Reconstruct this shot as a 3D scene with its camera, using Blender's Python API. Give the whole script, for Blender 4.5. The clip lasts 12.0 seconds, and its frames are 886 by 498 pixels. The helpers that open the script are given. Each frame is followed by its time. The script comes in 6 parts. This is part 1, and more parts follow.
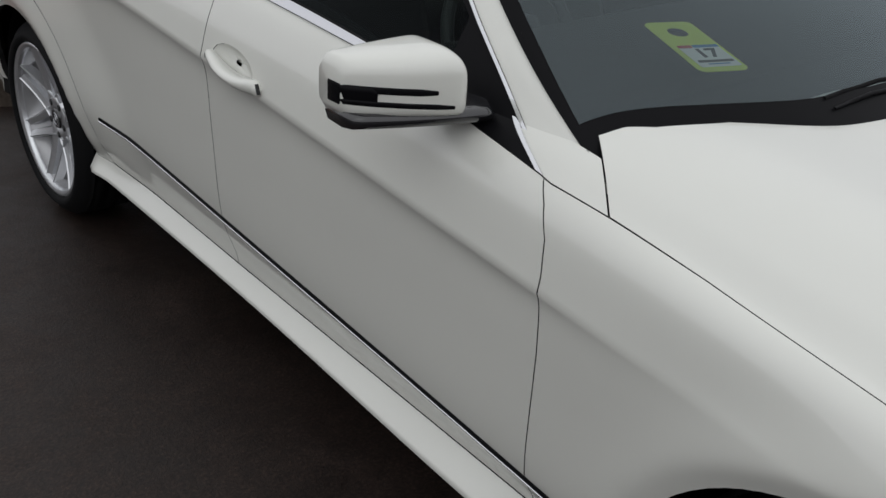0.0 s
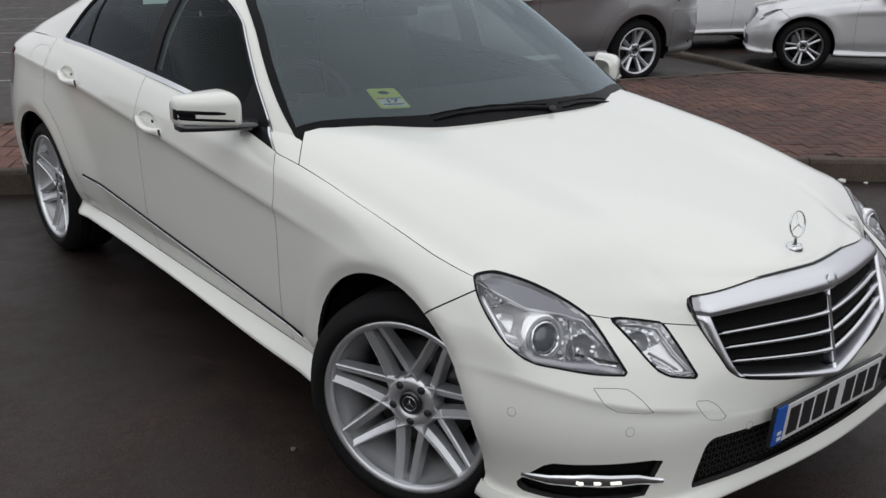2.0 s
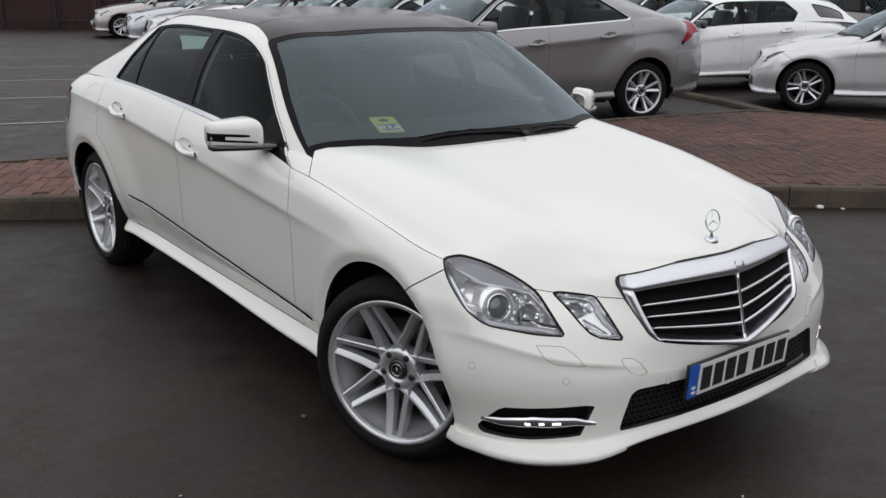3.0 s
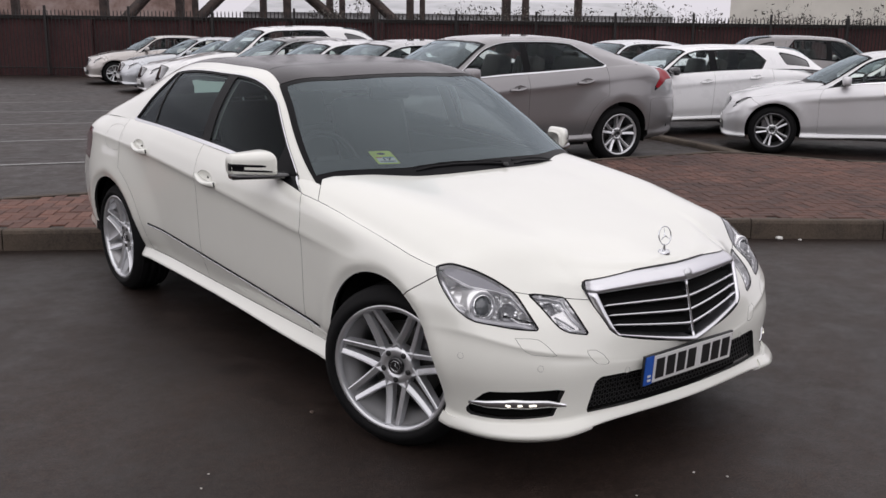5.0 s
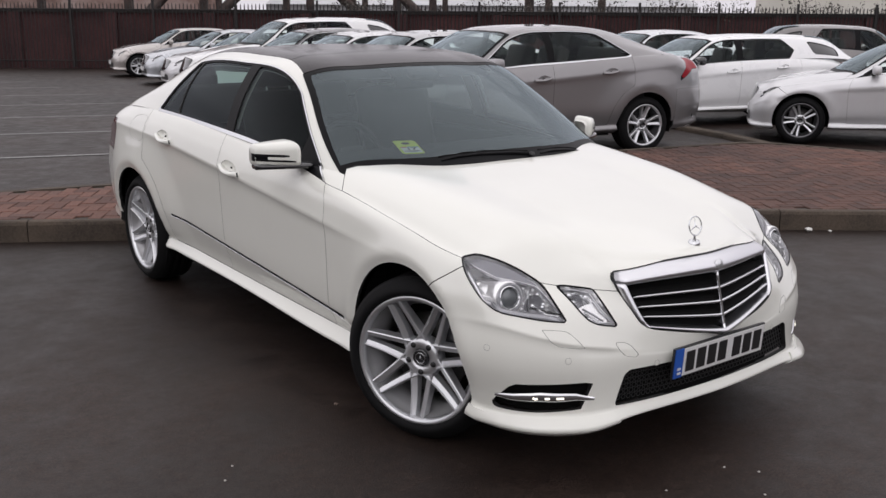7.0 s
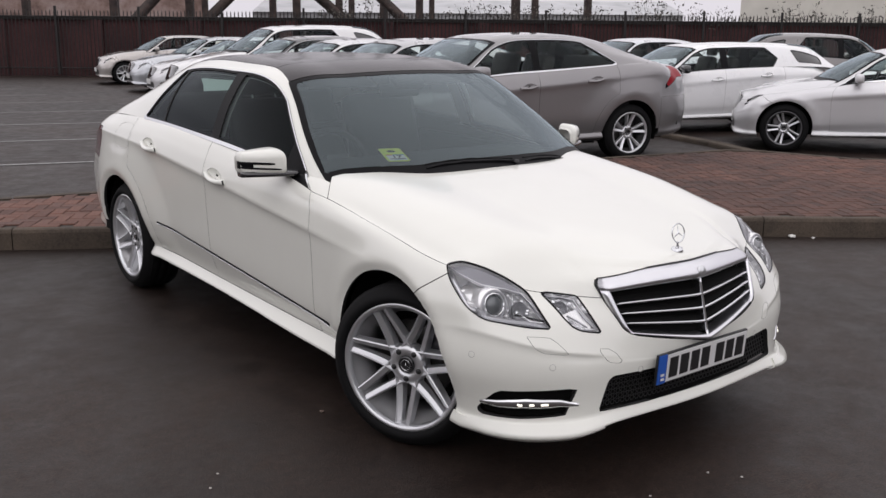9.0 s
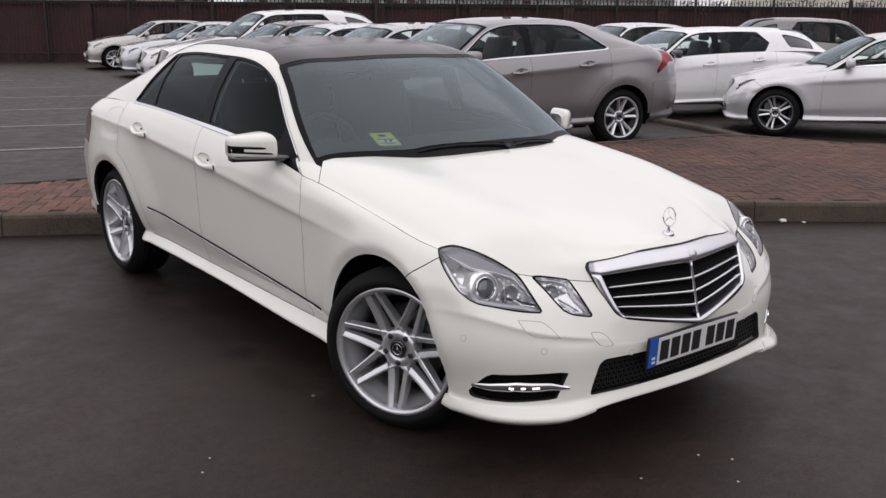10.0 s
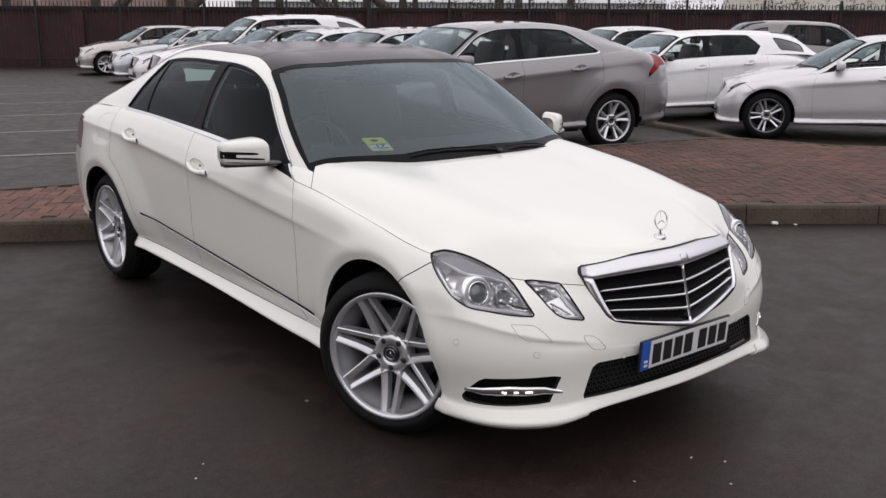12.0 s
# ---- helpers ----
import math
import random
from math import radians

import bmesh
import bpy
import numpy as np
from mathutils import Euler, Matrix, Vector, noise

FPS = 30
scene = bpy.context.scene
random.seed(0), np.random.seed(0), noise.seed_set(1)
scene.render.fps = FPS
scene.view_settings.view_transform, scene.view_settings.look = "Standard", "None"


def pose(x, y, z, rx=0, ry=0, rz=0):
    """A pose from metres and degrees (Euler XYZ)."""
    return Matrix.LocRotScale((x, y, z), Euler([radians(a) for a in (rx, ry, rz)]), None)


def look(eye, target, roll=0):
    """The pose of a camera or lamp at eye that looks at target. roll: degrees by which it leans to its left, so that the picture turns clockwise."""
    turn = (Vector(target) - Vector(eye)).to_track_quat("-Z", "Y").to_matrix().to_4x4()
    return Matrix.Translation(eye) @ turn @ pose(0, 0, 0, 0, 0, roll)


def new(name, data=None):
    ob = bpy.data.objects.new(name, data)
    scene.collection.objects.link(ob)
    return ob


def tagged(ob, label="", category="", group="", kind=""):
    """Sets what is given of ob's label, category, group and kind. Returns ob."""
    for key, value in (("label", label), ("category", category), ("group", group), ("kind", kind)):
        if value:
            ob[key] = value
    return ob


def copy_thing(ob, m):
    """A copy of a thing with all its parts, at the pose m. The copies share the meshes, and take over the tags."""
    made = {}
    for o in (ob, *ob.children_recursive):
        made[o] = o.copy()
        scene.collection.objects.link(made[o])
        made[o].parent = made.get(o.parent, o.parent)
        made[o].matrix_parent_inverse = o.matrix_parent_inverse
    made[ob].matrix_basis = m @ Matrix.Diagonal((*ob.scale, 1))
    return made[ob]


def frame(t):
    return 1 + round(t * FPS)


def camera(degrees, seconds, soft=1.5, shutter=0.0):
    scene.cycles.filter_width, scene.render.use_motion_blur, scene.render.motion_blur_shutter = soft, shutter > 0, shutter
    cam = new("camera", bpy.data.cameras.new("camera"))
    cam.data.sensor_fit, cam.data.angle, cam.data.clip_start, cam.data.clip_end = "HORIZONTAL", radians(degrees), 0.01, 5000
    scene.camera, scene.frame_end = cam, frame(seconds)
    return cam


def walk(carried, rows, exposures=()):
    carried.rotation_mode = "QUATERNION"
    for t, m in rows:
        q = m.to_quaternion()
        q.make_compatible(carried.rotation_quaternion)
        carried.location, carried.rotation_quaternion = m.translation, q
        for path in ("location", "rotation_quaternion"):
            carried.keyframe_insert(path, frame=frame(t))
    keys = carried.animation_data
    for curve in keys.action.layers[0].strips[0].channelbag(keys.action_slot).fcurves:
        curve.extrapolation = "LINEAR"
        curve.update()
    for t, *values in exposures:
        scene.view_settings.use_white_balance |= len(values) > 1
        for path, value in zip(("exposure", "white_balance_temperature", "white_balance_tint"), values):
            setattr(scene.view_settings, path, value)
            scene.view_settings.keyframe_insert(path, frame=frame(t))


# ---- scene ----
cam = camera(49.8, 12.0)
PATH = [
    (0, (-1.868, -0.262, 1.501), (-0.685, 1.059, 0.575), 3.5),
    (0.5, (-2.031, -0.757, 1.556), (-0.922, 0.679, 0.714), 3.0),
    (1, (-2.053, -1.165, 1.56), (-1.014, 0.352, 0.773), 2.1),
    (1.5, (-2.071, -1.591, 1.597), (-0.974, -0.079, 0.884), 1.3),
    (2, (-2.31, -1.937, 1.609), (-1.102, -0.478, 0.967), 1.2),
    (2.5, (-2.415, -2.212, 1.612), (-1.194, -0.745, 1.014), 1.1),
    (3, (-2.567, -2.521, 1.637), (-1.394, -0.999, 1.083), 0.6),
    (3.2, (-2.609, -2.602, 1.65), (-1.447, -1.069, 1.104), -0.1),
    (5, (-2.921, -2.933, 1.657), (-1.708, -1.411, 1.195), 0.7),
    (5.5, (-2.903, -2.919, 1.646), (-1.692, -1.397, 1.179), 0.6),
    (6, (-2.898, -2.903, 1.647), (-1.718, -1.358, 1.178), 0.2),
    (6.5, (-2.896, -2.885, 1.642), (-1.735, -1.326, 1.167), 0.2),
    (7, (-2.9, -2.887, 1.638), (-1.727, -1.34, 1.16), 0.4),
    (9, (-2.904, -2.905, 1.642), (-1.707, -1.371, 1.179), 0.5),
    (9.5, (-2.908, -2.907, 1.639), (-1.706, -1.38, 1.164), 0.6),
    (10, (-2.902, -2.906, 1.636), (-1.696, -1.388, 1.144), 0.5),
    (10.5, (-2.888, -2.896, 1.636), (-1.688, -1.38, 1.123), 0.3),
    (11, (-2.895, -2.902, 1.637), (-1.691, -1.388, 1.13), 0.2),
    (11.5, (-2.898, -2.909, 1.639), (-1.684, -1.396, 1.15), 0.2),
    (12, (-2.903, -2.913, 1.64), (-1.685, -1.402, 1.156), 0.3),
]
EXPOSURES = [(0, -0.38, 6300, 9), (0.5, -0.05, 6300, 9), (1, -0.01, 6300, 9), (2, -0.13, 6300, 9), (3, -0.03, 6300, 10), (5, 0.08, 6500, 15), (12, 0.09, 6500, 15)]
walk(cam, [(t, look(eye, target, roll)) for t, eye, target, roll in PATH], EXPOSURES)

# ---- light ----
world = bpy.data.worlds.new("overcast_sky")
scene.world = world
world.use_nodes = True
wn, wl = world.node_tree.nodes, world.node_tree.links
sky = wn.new("ShaderNodeTexSky")
sky.sky_type, sky.sun_disc = "NISHITA", False
sky.sun_elevation, sky.sun_rotation = radians(48), radians(233)
sky.air_density, sky.dust_density, sky.ozone_density = 1.0, 4.0, 1.0
grey = wn.new("ShaderNodeHueSaturation")
grey.inputs["Saturation"].default_value = 0.10
wl.new(sky.outputs["Color"], grey.inputs["Color"])
# cloud cover: brightest overhead, a little darker at the horizon
place = wn.new("ShaderNodeTexCoord")
split = wn.new("ShaderNodeSeparateXYZ")
cloud = wn.new("ShaderNodeValToRGB")
cloud.color_ramp.elements[0].position, cloud.color_ramp.elements[0].color = 0.0, (6.75, 6.62, 6.98, 1)
cloud.color_ramp.elements[1].position, cloud.color_ramp.elements[1].color = 0.9, (8.5, 8.5, 8.55, 1)
cover = wn.new("ShaderNodeMix")
cover.data_type = "RGBA"
cover.inputs[0].default_value = 0.85
wl.new(place.outputs["Generated"], split.inputs[0])
wl.new(split.outputs["Z"], cloud.inputs["Fac"])
wl.new(grey.outputs["Color"], cover.inputs[6])
wl.new(cloud.outputs["Color"], cover.inputs[7])
wl.new(cover.outputs[2], wn["Background"].inputs["Color"])
wn["Background"].inputs["Strength"].default_value = 0.12

sun = new("sun", bpy.data.lights.new("sun", "SUN"))
sun.data.energy, sun.data.angle, sun.data.color = 0.62, radians(170), (1.0, 0.98, 0.96)
sun.matrix_world = look((-4, -3, 11), (0, 0, 0))


# ---- materials ----
def material(name, colour, rough=0.5, metal=0.0, coat=0.0, spec=0.5):
    m = bpy.data.materials.new(name)
    m.use_nodes = True
    b = m.node_tree.nodes["Principled BSDF"]
    b.inputs["Base Color"].default_value = (*colour, 1)
    b.inputs["Roughness"].default_value = rough
    b.inputs["Metallic"].default_value = metal
    b.inputs["Coat Weight"].default_value = coat
    b.inputs["Coat Roughness"].default_value = 0.04
    b.inputs["Specular IOR Level"].default_value = spec
    return m


def noise_node(m, scale, detail=4.0, rough=0.6, seed=0.0):
    n = m.node_tree.nodes.new("ShaderNodeTexNoise")
    c = m.node_tree.nodes.new("ShaderNodeTexCoord")
    p = m.node_tree.nodes.new("ShaderNodeMapping")
    p.inputs["Location"].default_value = (seed, seed * 0.7, seed * 0.3)
    m.node_tree.links.new(c.outputs["Object"], p.inputs["Vector"])
    m.node_tree.links.new(p.outputs["Vector"], n.inputs["Vector"])
    n.inputs["Scale"].default_value, n.inputs["Detail"].default_value, n.inputs["Roughness"].default_value = scale, detail, rough
    return n


def ramp_node(m, source, stops):
    r = m.node_tree.nodes.new("ShaderNodeValToRGB")
    m.node_tree.links.new(source, r.inputs["Fac"])
    while len(r.color_ramp.elements) < len(stops):
        r.color_ramp.elements.new(0.5)
    for e, (at, c) in zip(r.color_ramp.elements, stops):
        e.position, e.color = at, (*c, 1) if len(c) == 3 else c
    return r


def mix_node(m, fac, a, b, blend="MIX"):
    x = m.node_tree.nodes.new("ShaderNodeMix")
    x.data_type, x.blend_type = "RGBA", blend
    for value, key in ((fac, 0), (a, 6), (b, 7)):
        if isinstance(value, (int, float)):
            x.inputs[key].default_value = value
        elif isinstance(value, tuple):
            x.inputs[key].default_value = (*value, 1)
        else:
            m.node_tree.links.new(value, x.inputs[key])
    return x.outputs[2]


def bump(m, height, strength, distance):
    b = m.node_tree.nodes.new("ShaderNodeBump")
    b.inputs["Strength"].default_value, b.inputs["Distance"].default_value = strength, distance
    m.node_tree.links.new(height, b.inputs["Height"])
    m.node_tree.links.new(b.outputs["Normal"], m.node_tree.nodes["Principled BSDF"].inputs["Normal"])


def colour_in(m, out, socket="Base Color"):
    m.node_tree.links.new(out, m.node_tree.nodes["Principled BSDF"].inputs[socket])


def paint(name, colour, metal=0.0, rough=0.35, dirt=(0.30, 0.27, 0.24)):
    """Car paint under a clear coat, with a faint film of road dust."""
    m = material(name, colour, rough, metal, 1.0)
    film = noise_node(m, 3.0, 6.0, 0.65)
    fleck = noise_node(m, 900.0, 1.0)
    f = ramp_node(m, film.outputs["Fac"], ((0.45, (0, 0, 0)), (0.85, (0.04, 0.04, 0.04))))
    base = mix_node(m, 0.04, colour, fleck.outputs["Color"], "OVERLAY")
    colour_in(m, mix_node(m, f.outputs["Color"], base, dirt))
    r = ramp_node(m, film.outputs["Fac"], ((0.3, (rough * 0.8,) * 3), (0.8, (rough * 1.3,) * 3)))
    colour_in(m, r.outputs["Color"], "Roughness")
    return m


def glass_pane(name, tint, ior=1.75, sheen=(0.86, 0.94, 1.0)):
    """Tinted car glass: part clear, part tint, with a glossy face."""
    m = bpy.data.materials.new(name)
    m.use_nodes = True
    t, b = m.node_tree, m.node_tree.nodes["Principled BSDF"]
    clear = t.nodes.new("ShaderNodeBsdfTransparent")
    clear.inputs["Color"].default_value = (*tint, 1)
    gloss = t.nodes.new("ShaderNodeBsdfGlossy")
    gloss.inputs["Roughness"].default_value = 0.03
    gloss.inputs["Color"].default_value = (*sheen, 1)
    fres = t.nodes.new("ShaderNodeFresnel")
    fres.inputs["IOR"].default_value = ior
    mixer = t.nodes.new("ShaderNodeMixShader")
    t.links.new(fres.outputs["Fac"], mixer.inputs["Fac"])
    t.links.new(clear.outputs["BSDF"], mixer.inputs[1])
    t.links.new(gloss.outputs["BSDF"], mixer.inputs[2])
    t.nodes.remove(b)
    t.links.new(mixer.outputs["Shader"], t.nodes["Material Output"].inputs["Surface"])
    return m


white_paint = paint("white_paint", (0.762, 0.766, 0.712))
black_gloss = material("black_gloss", (0.012, 0.012, 0.014), 0.12, 0, 1.0)
black_plastic = material("black_plastic", (0.018, 0.018, 0.019), 0.5)
# near-black for panel rims: paints the shade inside the joints
seam_shade = material("seam_shade", (0.02, 0.02, 0.02), 0.8)
# near-black stand-in for the shade in hollows behind grille, panels and spokes
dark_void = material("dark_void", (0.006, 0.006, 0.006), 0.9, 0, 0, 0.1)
rubber = material("rubber", (0.0055, 0.0055, 0.006), 0.8, 0, 0, 0.18)
bump(rubber, noise_node(rubber, 60.0).outputs["Fac"], 0.15, 0.004)
chrome = material("chrome", (0.72, 0.73, 0.75), 0.08, 1.0)
alloy = material("alloy", (0.68, 0.69, 0.71), 0.28, 0.80, 0.3)
barrel_alloy = material("barrel_alloy", (0.46, 0.46, 0.47), 0.36, 0.6, 0.2)
alloy_dark = material("alloy_dark", (0.16, 0.16, 0.17), 0.35, 0.85, 0.4)
barrel_dark = material("barrel_dark", (0.05, 0.05, 0.052), 0.5, 0.5)
disc_steel = material("disc_steel", (0.06, 0.058, 0.056), 0.5, 0.8)
windscreen_glass = glass_pane("windscreen_glass", (0.69, 0.755, 0.76), 1.78, (0.81, 0.94, 1.0))
tint_glass = glass_pane("tint_glass", (0.52, 0.60, 0.57), 1.16)
clear_glass = glass_pane("clear_glass", (0.86, 0.91, 0.89), 1.30)
lamp_glass = glass_pane("lamp_glass", (0.97, 0.97, 0.97), 1.3, (1.0, 1.0, 1.0))
roof_glass = material("roof_glass", (0.020, 0.016, 0.019), 0.22, 0, 0.0, 0.30)
headliner = material("headliner", (0.62, 0.62, 0.60), 0.9)
cabin_dark = material("cabin_dark", (0.015, 0.015, 0.016), 0.8, 0, 0, 0.2)
leather = material("leather", (0.020, 0.019, 0.018), 0.55, 0, 0, 0.25)
bump(leather, noise_node(leather, 150.0).outputs["Fac"], 0.3, 0.002)
reflector = material("reflector", (0.92, 0.93, 0.95), 0.12, 0.8)
facets = reflector.node_tree.nodes.new("ShaderNodeTexVoronoi")
facet_at = reflector.node_tree.nodes.new("ShaderNodeTexCoord")
facets.inputs["Scale"].default_value = 55.0
reflector.node_tree.links.new(facet_at.outputs["Object"], facets.inputs["Vector"])
bump(reflector, facets.outputs["Distance"], 0.5, 0.010)
red_lens = material("red_lens", (0.26, 0.005, 0.013), 0.3, 0, 0.0, 0.10)
dark_red_lens = material("dark_red_lens", (0.10, 0.006, 0.010), 0.15, 0, 0.6, 0.4)

frame_black = material("frame_black", (0.006, 0.006, 0.007), 0.40, 0, 0, 0.08)

# ---- mesh tools ----
def obj(name, verts, faces, mat, parent=None, label="", smooth=True):
    me = bpy.data.meshes.new(name)
    me.from_pydata([tuple(map(float, v[:3])) for v in verts], [], [list(map(int, f)) for f in faces])
    if smooth:
        me.polygons.foreach_set("use_smooth", [True] * len(me.polygons))
    me.materials.append(mat)
    me.update()
    ob = new(name, me)
    ob.parent = parent
    return tagged(ob, label)


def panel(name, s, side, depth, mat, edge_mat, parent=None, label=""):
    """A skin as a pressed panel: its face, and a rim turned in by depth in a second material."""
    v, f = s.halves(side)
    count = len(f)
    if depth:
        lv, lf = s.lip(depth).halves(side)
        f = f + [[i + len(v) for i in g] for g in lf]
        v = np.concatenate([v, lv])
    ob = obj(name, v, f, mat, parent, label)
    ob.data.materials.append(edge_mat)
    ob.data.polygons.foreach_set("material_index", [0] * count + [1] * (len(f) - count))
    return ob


def part(name, bm, mat, parent, label="", smooth=False):
    """A bmesh as one mesh object under a thing or a part."""
    me = bpy.data.meshes.new(name)
    bmesh.ops.recalc_face_normals(bm, faces=bm.faces)
    bm.to_mesh(me)
    bm.free()
    if smooth:
        me.polygons.foreach_set("use_smooth", [True] * len(me.polygons))
    me.materials.append(mat)
    ob = new(name, me)
    ob.parent = parent
    return tagged(ob, label)


def add_box(bm, centre, size, turn=None, bevel=0.0):
    r = bmesh.ops.create_cube(bm, size=1.0)
    bmesh.ops.scale(bm, vec=size, verts=r["verts"])
    if bevel:
        e = list({e for v in r["verts"] for e in v.link_edges})
        r = bmesh.ops.bevel(bm, geom=e, offset=bevel, segments=2, affect="EDGES", profile=0.6)
    vs = list({v for f in r["faces"] for v in f.verts}) if bevel else r["verts"]
    if bevel:
        vs = list({v for v in vs} | {w for v in vs for e in v.link_edges for w in e.verts})
    if turn is not None:
        bmesh.ops.transform(bm, matrix=turn, verts=vs)
    bmesh.ops.translate(bm, vec=centre, verts=vs)
    return vs


def box(name, centre, size, mat, parent=None, label="", turn=None, bevel=0.0):
    bm = bmesh.new()
    add_box(bm, centre, size, turn, bevel)
    return part(name, bm, mat, parent, label)


def tube(name, points, radius, mat, parent=None, label="", sides=8, flat=1.0, closed=False):
    """A swept rod; flat squashes it along the second cross axis."""
    pts = [Vector(p) for p in points]
    vs, fs, n = [], [], len(pts)
    for i, p in enumerate(pts):
        a, b = pts[(i - 1) % n if closed else max(i - 1, 0)], pts[(i + 1) % n if closed else min(i + 1, n - 1)]
        d = (b - a).normalized()
        s = d.cross(Vector((0, 0, 1)))
        s = s.normalized() if s.length > 1e-4 else Vector((1, 0, 0))
        w = d.cross(s)
        r = radius[i] if isinstance(radius, (list, tuple)) else radius
        for k in range(sides):
            a = 2 * math.pi * k / sides
            vs.append(p + s * math.cos(a) * r * flat + w * math.sin(a) * r)
    for i in range(n if closed else n - 1):
        for k in range(sides):
            j = (i + 1) % n
            fs.append((i * sides + k, i * sides + (k + 1) % sides, j * sides + (k + 1) % sides, j * sides + k))
    if not closed:
        fs += [tuple(range(sides)), tuple(reversed(range((n - 1) * sides, n * sides)))]
    return obj(name, vs, fs, mat, parent, label)


def lathe(profile, steps=48, axis="x"):
    """Verts and faces of a profile of (along, radius) turned round the axis."""
    vs, fs, n = [], [], len(profile)
    for i in range(steps):
        a = 2 * math.pi * i / steps
        for along, r in profile:
            vs.append((along, r * math.cos(a), r * math.sin(a)) if axis == "x" else (r * math.cos(a), r * math.sin(a), along))
    for i in range(steps):
        j = (i + 1) % steps
        for k in range(n - 1):
            fs.append((i * n + k, j * n + k, j * n + k + 1, i * n + k + 1))
    return vs, fs


def cubic(knots, values, at, sharp=None):
    """A cubic through values at knots, read at 'at'. sharp: how soft each knot is, 0 a crease, 1 smooth."""
    k, v, q = np.asarray(knots, float), np.asarray(values, float), np.asarray(at, float)
    v = v.reshape(len(k), -1)
    h = np.diff(k)
    slope = np.diff(v, axis=0) / h[:, None]
    soft = np.ones((len(k), 1)) if sharp is None else np.asarray(sharp, float)
    soft = soft[:, None] if soft.ndim == 1 else soft
    mid = np.zeros_like(v)
    mid[1:-1] = (slope[:-1] * h[1:, None] + slope[1:] * h[:-1, None]) / (h[1:] + h[:-1])[:, None]
    mid[0], mid[-1] = slope[0], slope[-1]
    right = mid.copy()
    left = mid.copy()
    right[:-1] = soft[:-1] * mid[:-1] + (1 - soft[:-1]) * slope
    left[1:] = soft[1:] * mid[1:] + (1 - soft[1:]) * slope
    i = np.clip(np.searchsorted(k, q, side="right") - 1, 0, len(k) - 2)
    t = ((q - k[i]) / h[i])[:, None]
    hh = h[i][:, None]
    out = (2 * t**3 - 3 * t**2 + 1) * v[i] + (t**3 - 2 * t**2 + t) * hh * right[i] + (3 * t**2 - 2 * t**3) * v[i + 1] + (t**3 - t**2) * hh * left[i + 1]
    return out


def line_of(pairs):
    """A smooth function through pairs."""
    k, v = zip(*pairs)
    return lambda q: cubic(k, v, np.clip(np.atleast_1d(q), k[0], k[-1]))[:, 0]


class Skin:
    """A sheet of faces; each vertex is x, y, z, u (station) and w (rail)."""

    def __init__(self, verts, faces):
        self.v, self.f = np.asarray(verts, float), faces

    def clip(self, field):
        """The part where field is above 0."""
        s = np.where(np.abs(field) < 1e-7, 1e-7, field)
        inside = s > 0
        quads = [f for f in self.f if len(f) == 4]
        rest = [f for f in self.f if len(f) != 4]
        faces = []
        if quads:
            q = np.array(quads)
            count = inside[q].sum(1)
            faces = q[count == 4].tolist()
            rest = rest + q[(count > 0) & (count < 4)].tolist()
        verts, made, flags = [], {}, inside.tolist()
        base = len(self.v)
        for f in rest:
            g = [flags[i] for i in f]
            if all(g):
                faces.append(f)
            elif any(g):
                out = []
                for a, b in zip(f, f[1:] + f[:1]):
                    if flags[a]:
                        out.append(a)
                    if flags[a] != flags[b]:
                        key = (min(a, b), max(a, b))
                        if key not in made:
                            t = s[key[0]] / (s[key[0]] - s[key[1]])
                            made[key] = base + len(verts)
                            verts.append(self.v[key[0]] * (1 - t) + self.v[key[1]] * t)
                        out.append(made[key])
                if len(out) > 2:
                    faces.append(out)
        every = np.concatenate([self.v, np.array(verts).reshape(-1, 5)])
        used = np.zeros(len(every), bool)
        for f in faces:
            used[f] = True
        where = np.cumsum(used) - 1
        return Skin(every[used], [where[f].tolist() for f in faces])

    def normals(self):
        n = np.zeros((len(self.v), 3))
        p = self.v[:, :3]
        tris = np.array([(f[0], f[i], f[i + 1]) for f in self.f for i in range(1, len(f) - 1)])
        c = np.cross(p[tris[:, 1]] - p[tris[:, 0]], p[tris[:, 2]] - p[tris[:, 0]])
        for k in range(3):
            np.add.at(n, tris[:, k], c)
        return n / np.maximum(np.linalg.norm(n, axis=1), 1e-12)[:, None]

    def moved(self, by):
        v = self.v.copy()
        v[:, :3] += self.normals() * np.reshape(by, (-1, 1))
        return Skin(v, self.f)

    def lip(self, depth):
        """The turned-in rim alone, by depth."""
        n, count = self.normals(), set()
        for f in self.f:
            count.update(zip(f, f[1:] + f[:1]))
        rim = [(a, b) for (a, b) in count if (b, a) not in count]
        rim = sorted((a, b) for a, b in rim if not (abs(self.v[a, 0]) < 1e-4 and abs(self.v[b, 0]) < 1e-4))
        verts, faces, low = [], [], {}
        for a, b in rim:
            for i in (a, b):
                if i not in low:
                    low[i] = len(verts)
                    p = self.v[i].copy()
                    p[:3] -= n[i] * depth
                    verts += [self.v[i].copy(), p]
            faces.append([low[b], low[a], low[a] + 1, low[b] + 1])
        return Skin(np.array(verts).reshape(-1, 5), faces)

    def halves(self, side):
        """side 1 or -1: that side alone; 0: both, joined on the middle line."""
        v, f = self.v, self.f
        flip = v * np.array([-1, 1, 1, 1, 1])
        if side == 1:
            return v, f
        if side == -1:
            return flip, [g[::-1] for g in f]
        where, n = {}, len(v)
        both = list(v)
        for i in range(n):
            if abs(v[i, 0]) < 1e-4:
                where[i] = i
            else:
                where[i] = len(both)
                both.append(flip[i])
        return np.array(both), f + [[where[i] for i in g[::-1]] for g in f]


